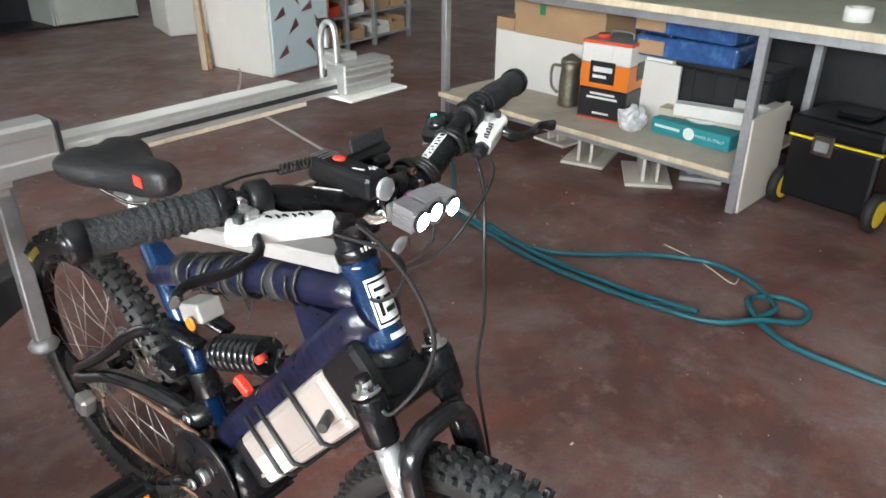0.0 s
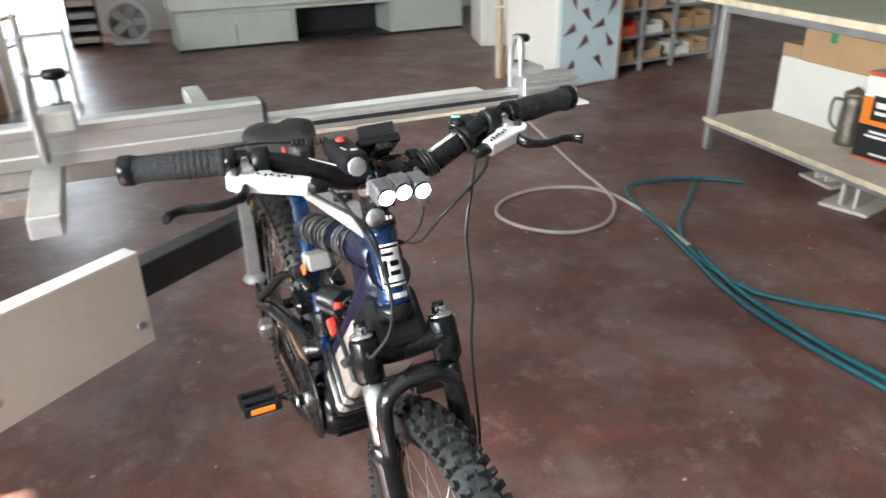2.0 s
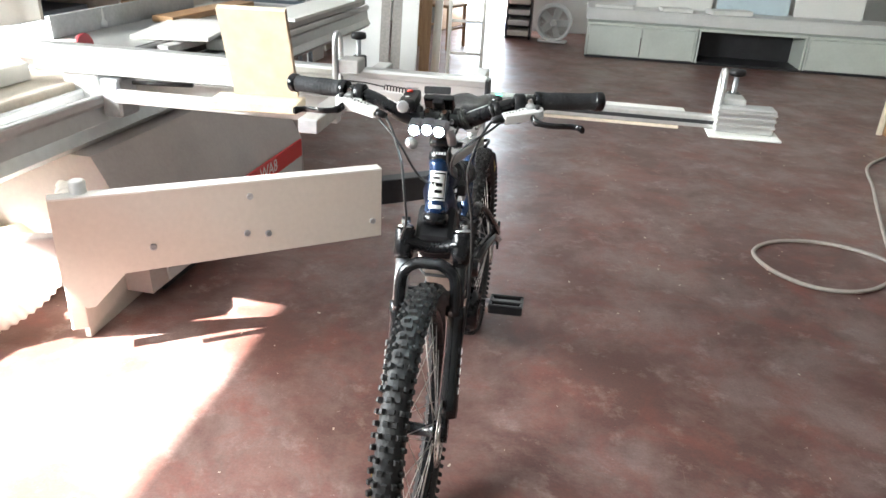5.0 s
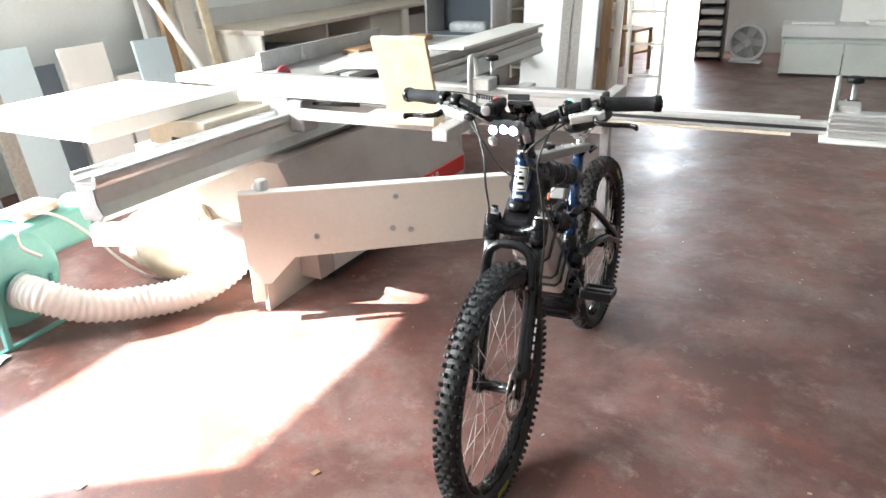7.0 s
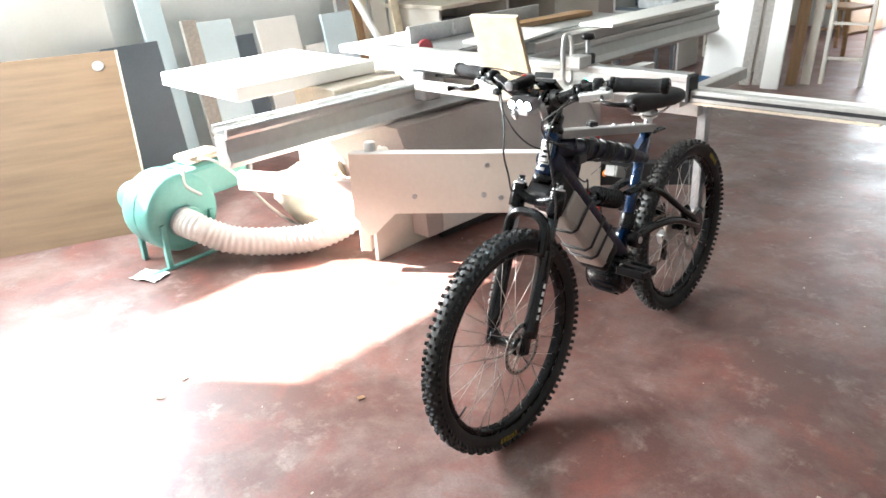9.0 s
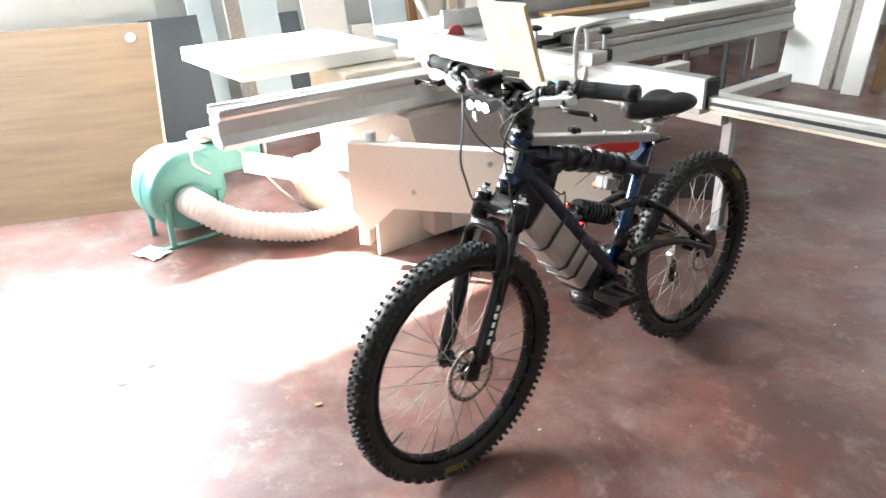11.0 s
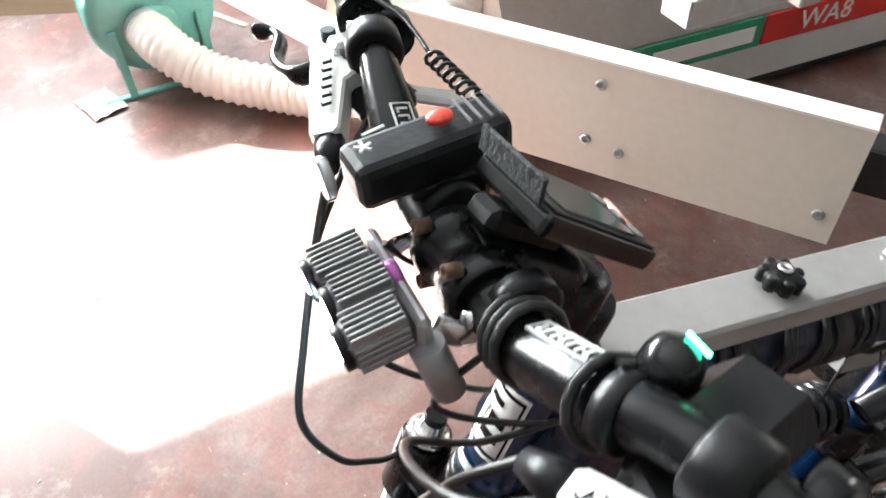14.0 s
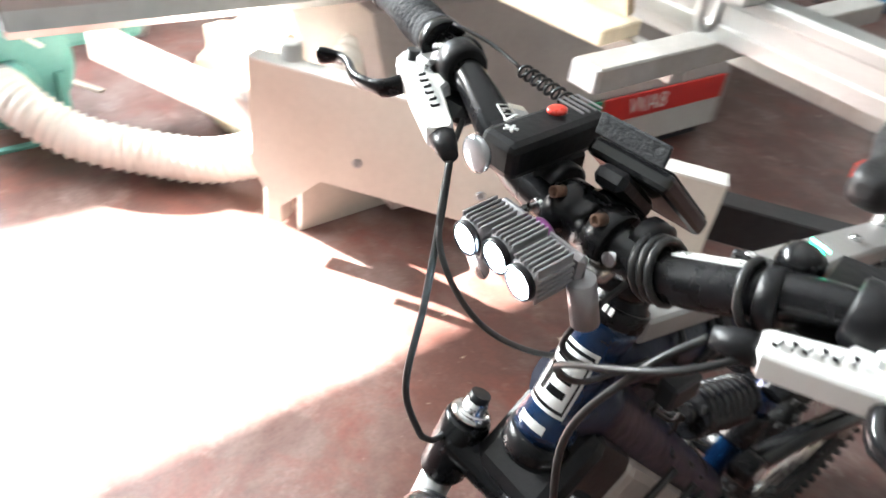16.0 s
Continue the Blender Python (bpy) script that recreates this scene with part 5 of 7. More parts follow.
# triple headlamp below the bar, on a bent steel bracket
HL = Vector((-0.008, 0.132, 0.981))
hl = part("headlamp", Box(-0.038, 0.040, 0.003, 0.011, -0.012, 0.009, 0.003, Matrix.Translation(HL)), M["fin"], bike, "triple LED headlamp with finned bodies, lit")
for k in (-1, 0, 1):
    o = HL + Vector((k * 0.0252, 0.003 if k == 0 else 0.0, 0.0015 if k == 0 else 0.0))
    om = Matrix.Translation(o) @ Matrix.Rotation(radians(7), 4, "X") @ Matrix.Diagonal((0.92, 0.95, 0.95, 1))
    body = part("lamp_body", Box(-0.0115, 0.0115, -0.031, 0.002, -0.0105, 0.0105, 0.002, om), M["fin"], hl, "ribbed aluminium lamp body")
    for j in range(6):
        x0 = -0.0112 + j * 0.0041
        part("rib", Box(x0, x0 + 0.0019, -0.029, 0.001, -0.0142, 0.0142, 0.0005, om), M["fin"], body)
    for j in range(4):
        z0 = -0.0085 + j * 0.0046
        part("side_rib", Box(-0.0132, 0.0132, -0.029, 0.001, z0, z0 + 0.002, 0.0005, om), M["fin"], body)
    part("bezel", Lathe([(0.0105, -0.001), (0.0128, 0.0), (0.0128, 0.004), (0.0112, 0.005), (0.0108, 0.003)], 22, om @ along((0, -0.031, 0), (0, -1, 0))), M["plastic_black"], body, "dark lens ring")
    part("led_lens", Lathe([(0.0108, 0.0), (0.0104, 0.0035), (0.006, 0.0055), (0.002, 0.006)], 18, om @ along((0, -0.031, 0), (0, -1, 0))), M["led"], body, "bright bluish-white LED lens")
part("lamp_back", Rod(HL + Vector((0.040, 0.006, -0.006)), HL + Vector((0.046, 0.014, -0.040)), 0.0095, 14), M["fin"], hl)
for sx in (-1, 1):
    part("bracket", Tube(spline([HL + Vector((sx * 0.03, 0.014, -0.006)), HL + Vector((sx * 0.038, 0.03, -0.012)), HL + Vector((sx * 0.036, 0.045, 0.002)), (sx * 0.036, 0.176, 0.972)], 4), 0.006, 8, flat=(1.5, 0.35)), M["chrome"], hl, "bent steel bracket")
    rg = part("lamp_clamp", Lathe([(0.0162, -0.007), (0.0195, -0.006), (0.0195, 0.006), (0.0162, 0.007)], 20, axis_x((0, 0.1865, 0.986), sx * 0.040)), M["plastic_black"], hl)
    part("clamp_bolt", Rod((sx * 0.033, 0.166, 0.983), (sx * 0.033, 0.158, 0.983), 0.0052, 10), M["chrome"], hl, "socket-head bolt")
part("purple_collar", Lathe([(0.0115, 0), (0.0122, 0.002), (0.0122, 0.005), (0.0115, 0.007)], 18, along(HL + Vector((-0.0, 0.004, 0.0)), HL + Vector((0, 1, 0.1)))), mat("purple_anodised", (0.25, 0.07, 0.25), 0.3, 0.7), hl, "purple anodised ring")
part("small_reflector", Lathe([(0.004, 0), (0.013, 0.006), (0.0135, 0.008), (0.002, 0.0085)], 18, along((-0.042, 0.13, 0.945), (-0.048, 0.06, 0.935))), M["lens"], hl, "small clear reflector")

# --- hoses and cables of the cockpit ---


def cable(pts, r=0.0025, label=""):
    part("cable", Tube(spline(pts, 8), r, 8), M["cable"], bike, label)


cable([(-0.097, 0.134, 0.990), (-0.078, 0.116, 0.962), (-0.056, 0.092, 0.909), (-0.046, 0.075, 0.845), (-0.046, 0.092, 0.785), (-0.060, 0.116, 0.742), (-0.066, 0.134, 0.725), (-0.064, 0.156, 0.738)], 0.0028, "black brake hose looping to the fork")
cable([(0.116, 0.143, 0.994), (0.098, 0.118, 0.965), (0.078, 0.10, 0.90), (0.088, 0.105, 0.80), (0.09, 0.115, 0.70), (0.086, 0.085, 0.56), (0.072, 0.07, 0.44)], 0.0026, "black brake hose down the fork leg")
cable([(-0.135, 0.175, 0.995), (-0.110, 0.145, 0.978), (-0.064, 0.107, 0.946), (-0.039, 0.130, 0.888), (-0.022, 0.185, 0.842), (0.0, 0.24, 0.83)], 0.0024)
cable([(0.15, 0.195, 1.0), (0.12, 0.12, 0.985), (0.05, 0.115, 0.93), (0.035, 0.17, 0.87), (0.03, 0.26, 0.84)], 0.0024)
cable([(0.05, 0.17, 0.98), (0.03, 0.14, 0.92), (0.03, 0.20, 0.86), (0.032, 0.28, 0.82)], 0.0022)
cable([(HL.x - 0.02, HL.y + 0.01, HL.z + 0.01), (-0.03, 0.16, 0.965), (-0.03, 0.19, 0.965), (-0.05, 0.20, 0.99)], 0.0018)
pts = []
for i in range(3 * 14 + 1):
    a = i / 14 * 2 * math.pi
    c0 = Vector((0.050, 0.187, 0.986)).lerp(Vector((0.066, 0.188, 0.990)), i / 42)
    pts.append(c0 + Vector((0, 1, 0)) * 0.0195 * math.cos(a) + Vector((-0.4, 0, 0.9)) * 0.0195 * math.sin(a))
part("wound_cable", Tube(pts, 0.0028, 6), M["cable"], bars, "black cable wound round the bar")
pts = [p + Vector((0.062, 0.005, 0.021)) for p in pts[:18]]
part("wound_cable", Tube(pts, 0.0028, 6), M["cable"], bars, "black cable wound round the bar")

# the bar with its stem, levers and switches, set to its place on the steerer
for ob in bike.children:
    kind = ob.name.split(".")[0]
    if kind == "brake_lever":
        ob.matrix_basis = pose(0, 0.003, -0.010)
    elif kind in ("stem", "handlebar", "shifter", "throttle"):
        ob.matrix_basis = pose(0, -0.010, -0.003)

# ---------- sheets on the far table of the saw ----------
tagged(part("white_sheet", Box(-0.13, 0.11, 0, 1.3, 0, 0.018, 0.002), M["white"], None, "", pose(-1.27, 2.55, 0.797, 0, 0, -3)), "white melamine sheet lying on the saw carriage", "sheet")
tagged(part("grey_sheet", Box(-0.16, 0.18, 0, 0.55, 0, 0.016, 0.002), M["machine_light"], None, "", pose(-1.45, 1.75, 0.802, 0, 0, 10)), "pale grey board lying on the saw table", "sheet")
tagged(part("brown_strip", Box(-0.06, 0.06, 0, 0.8, 0, 0.03, 0.002), M["oak"], None, "", pose(-1.72, 2.2, 0.802, 0, 0, -6)), "brown wooden strip on the saw table", "strip")
tagged(part("push_block", Lathe([(0.018, 0), (0.02, 0.02), (0.009, 0.035), (0.009, 0.06), (0.004, 0.085)], 14, None), M["fan"], None, "", pose(-1.86, 1.92, 0.81)), "small pale bottle standing on the saw table", "bottle")

# ---------- dust extractor ----------


def extractor():
    t = thing("dust_extractor", pose(-2.065, 0.095, -0.03, 0, 0, 4), "turquoise dust extractor blower with ribbed white duct", "dust extractor")
    # volute: rounded drum facing the bike, with a tangential outlet
    mdrum = Matrix.Translation((0, 0, 0.27)) @ Matrix.Rotation(radians(90), 4, "Y")
    drum = part("fan_housing", Lathe([(0.05, -0.13), (0.165, -0.125), (0.185, -0.11), (0.19, -0.08), (0.19, 0.08), (0.18, 0.105), (0.15, 0.115), (0.05, 0.118)], 40, mdrum), M["turq"], t, "turquoise round fan housing")
    part("seam", Lathe([(0.192, -0.004), (0.194, -0.003), (0.194, 0.003), (0.192, 0.004)], 40, mdrum, False), M["turq"], drum)
    part("outlet", Box(-0.10, 0.10, 0.02, 0.40, 0.30, 0.455, 0.02, None, 2), M["turq"], drum, "square turquoise outlet")
    part("outlet_flange", Lathe([(0.098, 0.0), (0.108, 0.004), (0.108, 0.02), (0.098, 0.024)], 24, Matrix.Translation((0, 0.40, 0.375)) @ Matrix.Rotation(radians(-90), 4, "X")), M["steel"], drum)
    part("inlet_ring", Lathe([(0.066, 0.11), (0.066, 0.15), (0.06, 0.155)], 28, Matrix.Translation((0, 0, 0.24)) @ Matrix.Rotation(radians(90), 4, "Y")), M["turq"], drum)
    mot = part("motor", Lathe([(0.06, -0.36), (0.08, -0.35), (0.085, -0.30), (0.085, -0.14)], 24, mdrum), M["turq"], t)
    for y in (-0.13, 0.13):
        for x in (-0.1, 0.12):
            part("leg", Box(-0.012, 0.012, -0.012, 0.012, 0, 0.22, 0.002, pose(x, y, 0.03)), M["turq"], t, "turquoise angle leg")
    part("foot_bar", Box(0.108, 0.132, -0.22, 0.16, 0.03, 0.042, 0.002), M["turq"], t)
    # cord over the outlet
    part("cord", Tube(spline([(0.06, 0.12, 0.47), (0.0, 0.1, 0.478), (0.10, 0.2, 0.47), (0.16, 0.3, 0.36), (0.2, 0.42, 0.18), (0.24, 0.55, 0.05), (0.32, 0.7, 0.012)], 8), 0.007, 8), M["paper"], t, "white power cord")
    part("cord", Tube(spline([(0.04, 0.16, 0.468), (0.09, 0.06, 0.47), (0.115, 0.03, 0.40), (0.12, 0.10, 0.33)], 8), 0.007, 8), M["paper"], t, "white power cord")
    part("rag", Box(-0.08, 0.06, 0.1, 0.3, 0.458, 0.50, 0.02, None, 2), M["sack"], t, "crumpled pale cloth on the outlet")
    return t


extractor()
# ribbed duct from the inlet, sagging on the floor, up to the saw
path = spline([(-1.94, 0.075, 0.212), (-1.85, 0.10, 0.19), (-1.75, 0.20, 0.12), (-1.64, 0.36, 0.082), (-1.52, 0.50, 0.085), (-1.41, 0.62, 0.15), (-1.35, 0.72, 0.26), (-1.36, 0.86, 0.38), (-1.42, 0.97, 0.45)], 26)
rad = [0.064 + 0.0042 * math.sin(i * 2 * math.pi / 4) for i in range(len(path))]
t = thing("suction_duct", pose(0, 0, 0), "white ribbed flexible suction duct sagging to the floor", "duct")
part("hose", Tube(path, rad, 20), M["duct"], t, "cream ribbed flexible hose")
part("hose_clamp", Lathe([(0.069, -0.01), (0.071, -0.008), (0.071, 0.008), (0.069, 0.01)], 24, along(path[6], path[9])), M["steel"], t, "steel hose clamp")
# dust sacks behind
for k, (x, y, sx, sy, sz, r) in enumerate(((-1.75, 0.82, 0.30, 0.22, 0.25, 10), (-2.05, 0.95, 0.28, 0.24, 0.22, -20), (-1.62, 1.05, 0.16, 0.2, 0.28, 40))):
    bm = bmesh.new()
    bmesh.ops.create_icosphere(bm, subdivisions=4, radius=1.0)
    for v in bm.verts:
        d = v.co.copy()
        q = 1 + 0.16 * noise.noise(d * 2.2 + Vector((k * 7, 0, 0))) + 0.07 * noise.noise(d * 6)
        v.co = Vector((d.x * sx * q, d.y * sy * q, max(0, (d.z * 0.55 + 0.5)) * sz * q))
    for f in bm.faces:
        f.smooth = True
    t = thing("dust_sack", pose(x, y, 0.0, 0, 0, r), "slumped beige cloth dust sack on the floor", "sack", "dust sacks")
    part("cloth", bm, M["sack"], t)
    part("tied_neck", Tube([(0, 0, sz * 0.95), (0.01, 0.02, sz * 1.1), (0.05, 0.04, sz * 1.18)], [0.05, 0.022, 0.045], 12), M["sack"], t, "gathered tied neck")

# ---------- crumpled paper and chips on the floor ----------
rnd = random.Random(11)


def scrap(name, label, cat, x, y, size, material, r):
    bm = bmesh.new()
    bmesh.ops.create_grid(bm, x_segments=6, y_segments=6, size=1)
    for v in bm.verts:
        v.co = Vector((v.co.x * size, v.co.y * size * 0.7, 0.004 + size * 0.28 * abs(noise.noise(v.co * 1.7 + Vector((x * 9, y * 7, 0))))))
    bmesh.ops.solidify(bm, geom=bm.faces[:], thickness=0.0015)
    return tagged(part(name, bm, material, None, "", pose(x, y, 0.0, 0, 0, r)), label, cat)


scrap("crumpled_paper", "crumpled dusty paper lying by the blower foot", "paper", -1.94, -0.13, 0.075, M["paper"], 20)
scrap("wood_chip", "small pale wood chip on the red floor", "chip", -0.99, -0.575, 0.014, M["ply"], 40)
scrap("wood_chip", "small pale wood chip on the red floor", "chip", -1.04, -0.465, 0.018, M["ply"], 10)
scrap("dry_leaf", "small curled dry leaf on the red floor", "leaf", -0.45, -0.15, 0.012, M["oak"], 70)
tagged(part("wood_slip", Box(-0.12, 0.12, -0.012, 0.012, 0, 0.01, 0.001), M["ply"], None, "", pose(-1.68, 0.70, 0, 0, 0, 84)), "pale wooden slip on the floor", "slip")
tagged(part("wood_slip", Box(-0.10, 0.10, -0.01, 0.01, 0, 0.008, 0.001), M["shelf_wood"], None, "", pose(-2.3, 0.35, 0, 0, 0, 30)), "pale wooden slip on the floor", "slip")
bm = bmesh.new()
for i in range(240):
    x, y = rnd.uniform(-2.2, 3.2), rnd.uniform(-1.2, 4.5)
    s = rnd.uniform(0.002, 0.006)
    box(bm, -s, s, -s * 0.5, s * 0.5, 0.0, s * 0.4, 0, pose(x, y, 0, 0, 0, rnd.uniform(0, 180)))
tagged(part("wood_crumbs", bm, M["shelf_wood"]), "scattered pale wood crumbs and dust specks on the floor", "crumbs", kind="stuff")

# ---------- boards leaning along the west wall ----------


def leaning(name, base, right, up, w, h, th, material, label, cat="board", group="leaning boards"):
    """A board whose lower left corner is at base, leaning as up says."""
    m2 = facing(base, right, up)
    return tagged(part(name, Box(0, w, 0, h, -th, 0, 0.002), material, None, "", m2), label, cat, group)


def leaning_panel():
    right, up = Vector((0.40, 0.915, 0)), Vector((-0.55, 0.245, 0.87))
    b0 = Vector((-2.493, 0.175, 0)) - right * 1.6
    m2 = facing(b0, right, up)
    t = thing("veneered_sheet", m2, "large beech-veneered panel leaning towards the wall", "panel", "leaning boards")
    part("board", Box(0, 1.6, 0, 1.055, -0.018, 0, 0.001), M["chip"], t, "beech veneer with faint grain")
    part("edge_strip", Box(1.6, 1.612, 0, 1.055, -0.019, 0.001, 0.001), M["edge"], t, "pale cut edge")
    part("hole_cover", Lathe([(0.03, 0.0005), (0.03, 0.003), (0.026, 0.003)], 24, pose(1.50, 0.97, 0)), M["steel"], t, "round grey cable grommet")


leaning_panel()
wx = (0, 1, 0)
specs = [
    ("white_board", -3.02, -0.9, 0.95, 1.55, 0.03, "white", "white melamine board leaning on the wall"),
    ("white_board", -3.18, 0.05, 0.62, 1.5, 0.04, "white", "white melamine board leaning on the wall"),
    ("dark_board", -2.98, 0.45, 0.36, 0.86, 0.02, "blue_dark", "dark blue board leaning on the wall"),
    ("grey_board", -3.08, 0.84, 0.16, 1.35, 0.03, "frost", "pale blue-grey board leaning on the wall"),
    ("grey_board", -3.00, 1.02, 0.10, 0.95, 0.03, "grey_strip", "grey laminate strip leaning on the wall"),
    ("white_board", -3.05, 1.14, 0.26, 0.92, 0.02, "frost", "pale board leaning on the wall"),
    ("dark_board", -3.10, 1.42, 0.14, 0.80, 0.02, "blue_dark", "dark blue board leaning on the wall"),
    ("white_board", -3.05, 1.58, 0.34, 0.88, 0.02, "white", "white melamine board leaning on the wall"),
    ("white_board", -3.10, 1.95, 0.20, 0.66, 0.02, "white", "white melamine board leaning on the wall"),
    ("white_board", -3.02, 2.12, 0.30, 0.86, 0.02, "frost", "pale board leaning on the wall"),
    ("grey_board", -3.12, 2.45, 0.10, 1.5, 0.04, "machine_light", "pale grey batten leaning on the wall"),
    ("oak_batten", -3.08, 2.57, 0.07, 1.65, 0.04, "oak", "brown wooden batten leaning on the wall"),
    ("pine_batten", -3.10, 2.66, 0.06, 1.7, 0.03, "ply", "pale wooden batten leaning on the wall"),
    ("white_board", -3.06, 2.76, 0.15, 1.4, 0.03, "cream", "cream board leaning on the wall"),
    ("pine_batten", -3.05, 2.95, 0.09, 1.3, 0.03, "ply", "pale wooden batten leaning on the wall"),
]
for name, x, y, w, h, th, mt, lab in specs:
    run = min(0.55, (x - XW) - 0.05) * min(1.0, h / 1.4)
    leaning(name, (x - 0.55 * run, y, 0), wx, (-0.45 * run, 0.02 * math.sin(y * 9), h), w, h, th, M[mt], lab)
tagged(part("grey_pole", Rod((-2.95, 2.75, 0.0), (-3.6, 2.25, 1.55), 0.028, 14), M["paper"]), "pale round pole leaning on the wall", "pole")

# ---------- long bench against the west wall ----------


def wall_bench():
    t = thing("wall_bench", pose(0, 0, 0), "long pale wall bench with open compartments", "bench")
    part("worktop", Box(-3.74, -3.05, 3.1, 6.6, 0.775, 0.81, 0.004), M["shelf_wood"], t, "beige worktop")
    part("back_rail", Box(-3.74, -3.70, 3.1, 6.6, 0.812, 0.95, 0.002), M["machine_light"], t)
    for y in (3.12, 4.0, 4.75, 5.5, 6.55):
        part("divider", Box(-3.7, -3.10, y, y + 0.03, 0.0, 0.773, 0.002), M["cream"], t)
    part("shelf", Box(-3.68, -3.12, 3.15, 6.55, 0.40, 0.425, 0.002), M["shelf_wood"], t)
    part("front_panel", Box(-3.115, -3.098, 4.78, 5.5, 0.42, 0.77, 0.002), M["cream"], t, "cream front panel")
    return t


wall_bench()
for x, y, sx, sy, sz, mt, lab in ((-3.35, 3.45, 0.2, 0.25, 0.22, "blue_dark", "dark box in the bench compartment"), (-3.35, 4.3, 0.22, 0.2, 0.2, "card", "brown carton in the bench compartment"), (-3.4, 5.9, 0.22, 0.3, 0.25, "machine", "grey case in the bench compartment")):
    tagged(part("storage_box", Box(-sx, sx, -sy, sy, 0, sz, 0.006), M[mt], None, "", pose(x, y, 0.425)), lab, "box", "boxes in the bench")
# dark oven-like carcass on the bench and boards on legs
t = thing("open_carcass", pose(-2.45, 5.35, 0), "open dark-lined cabinet carcass on a stand", "cabinet")
part("shell", Box(-0.36, 0.36, -0.02, 0.4, 0.50, 0.53, 0.002), M["machine_light"], t)
part("top", Box(-0.36, 0.36, -0.02, 0.4, 0.92, 0.95, 0.002), M["machine_light"], t)
for x in (-0.36, 0.34):
    part("side", Box(x, x + 0.02, -0.02, 0.4, 0.0, 0.92, 0.002), M["machine_light"], t)
part("back_panel", Box(-0.34, 0.34, 0.38, 0.4, 0.53, 0.92, 0.002), M["blue_dark"], t)
part("inner_frame", Box(-0.34, 0.34, -0.015, 0.0, 0.53, 0.56, 0.002), M["blue_dark"], t)
tagged(part("plastic_bag", Box(-0.2, 0.2, -0.1, 0.1, 0, 0.12, 0.05, None, 3), M["clear_bag"], None, "", pose(-2.4, 5.5, 0.532)), "pale plastic bag in the carcass", "bag")
t = thing("shelf_carcass", pose(-1.98, 6.1, 0), "pale open shelf carcass standing on the floor", "shelf")
for x in (-0.22, 0.2):
    part("side", Box(x, x + 0.02, 0, 0.4, 0, 1.0, 0.002), M["cream"], t)
for z in (0.1, 0.4, 0.7, 0.98):
    part("board", Box(-0.2, 0.2, 0, 0.4, z, z + 0.02, 0.002), M["cream"], t)
part("back_panel", Box(-0.2, 0.2, 0.38, 0.4, 0.02, 0.98), M["machine_light"], t)

# ---------- boards standing at the far post ----------
t = thing("board_rack", pose(-1.45, 5.6, 0), "steel post rack holding upright boards", "rack")
part("post", Box(-0.04, 0.04, -0.04, 0.04, 0, 2.6, 0.004), M["cream"], t)
part("cross_bar", Box(-0.5, 0.75, -0.06, -0.03, 1.35, 1.41, 0.003), M["steel"], t)
for k, (x, y, w, h, mt, lab) in enumerate(((-1.72, 5.05, 0.36, 1.9, "white", "tall white board standing upright"), (-1.34, 4.98, 0.08, 1.7, "grey_strip", "grey laminate strip standing upright"), (-1.25, 5.02, 0.10, 1.75, "grey_strip", "grey laminate strip standing upright"), (-1.14, 4.92, 0.14, 1.95, "white", "white board standing upright"), (-1.02, 5.15, 0.09, 1.8, "oak", "brown wooden board standing upright"), (-0.92, 5.22, 0.07, 1.6, "cream", "cream strip standing upright"))):
    leaning("upright_board", (x, y, 0), (1, 0.06, 0), (0.06 * math.sin(k * 2.0), 0.40, h), w, h, 0.02 + 0.012 * (k % 2), M[mt], lab, "board", "upright boards")
t = thing("ladder", pose(-0.80, 5.3, 0, -8, 0, 4), "worn white wooden ladder leaning on the rack", "ladder")
for x in (-0.0, 0.3):
    part("rail", Box(x, x + 0.03, 0, 0.05, 0, 1.9, 0.003), M["cream"], t)
for k in range(6):
    part("rung", Box(0.03, 0.3, 0.01, 0.045, 0.2 + 0.28 * k, 0.225 + 0.28 * k, 0.002), M["cream"], t)
t = thing("blue_bucket", pose(-1.62, 4.72, 0), "low blue plastic tray on the floor", "tray")
part("tray", Lathe([(0.10, 0.0), (0.14, 0.07), (0.145, 0.075), (0.135, 0.075), (0.097, 0.008), (0.01, 0.008)], 24), mat("blue_plastic", (0.02, 0.10, 0.22), 0.4), t)
t = thing("trestle", pose(-2.1, 4.55, 0, 0, 0, 8), "dark steel trestle with a board and cartons", "trestle")
for x in (-0.25, 0.25):
    for y in (-0.2, 0.2):
        part("leg", Box(x - 0.015, x + 0.015, y - 0.015, y + 0.015, 0, 0.5), M["dark"], t)
part("top", Box(-0.3, 0.3, -0.24, 0.24, 0.5, 0.525, 0.003), M["oak"], t)
part("stretcher", Box(-0.25, 0.25, -0.21, -0.19, 0.08, 0.11), M["dark"], t)

# ---------- the north end: door, trays, fan, chair, low cabinets ----------
t = thing("door_frame", pose(0, YN, 0), "brown wooden door frame of the open doorway", "door frame", kind="structure")
for x in (D0 - 0.02, D1 - 0.04):
    part("jamb", Box(x, x + 0.06, -0.03, 0.22, 0, DH, 0.003), M["oak"], t)
part("lintel", Box(D0 - 0.02, D1 + 0.02, -0.03, 0.22, DH, DH + 0.06, 0.003), M["oak"], t)
t = thing("door_leaf", pose(D0 + 0.02, YN - 0.04, 0, 0, 0, -105), "open brown wooden door leaf", "door")
part("leaf", Box(0, 0.72, -0.02, 0.02, 0.01, DH - 0.02, 0.003), M["oak"], t)
part("handle", Tube(spline([(0.66, -0.02, 1.0), (0.66, -0.06, 1.0), (0.56, -0.065, 1.0)], 4), 0.008, 8), M["steel"], t)


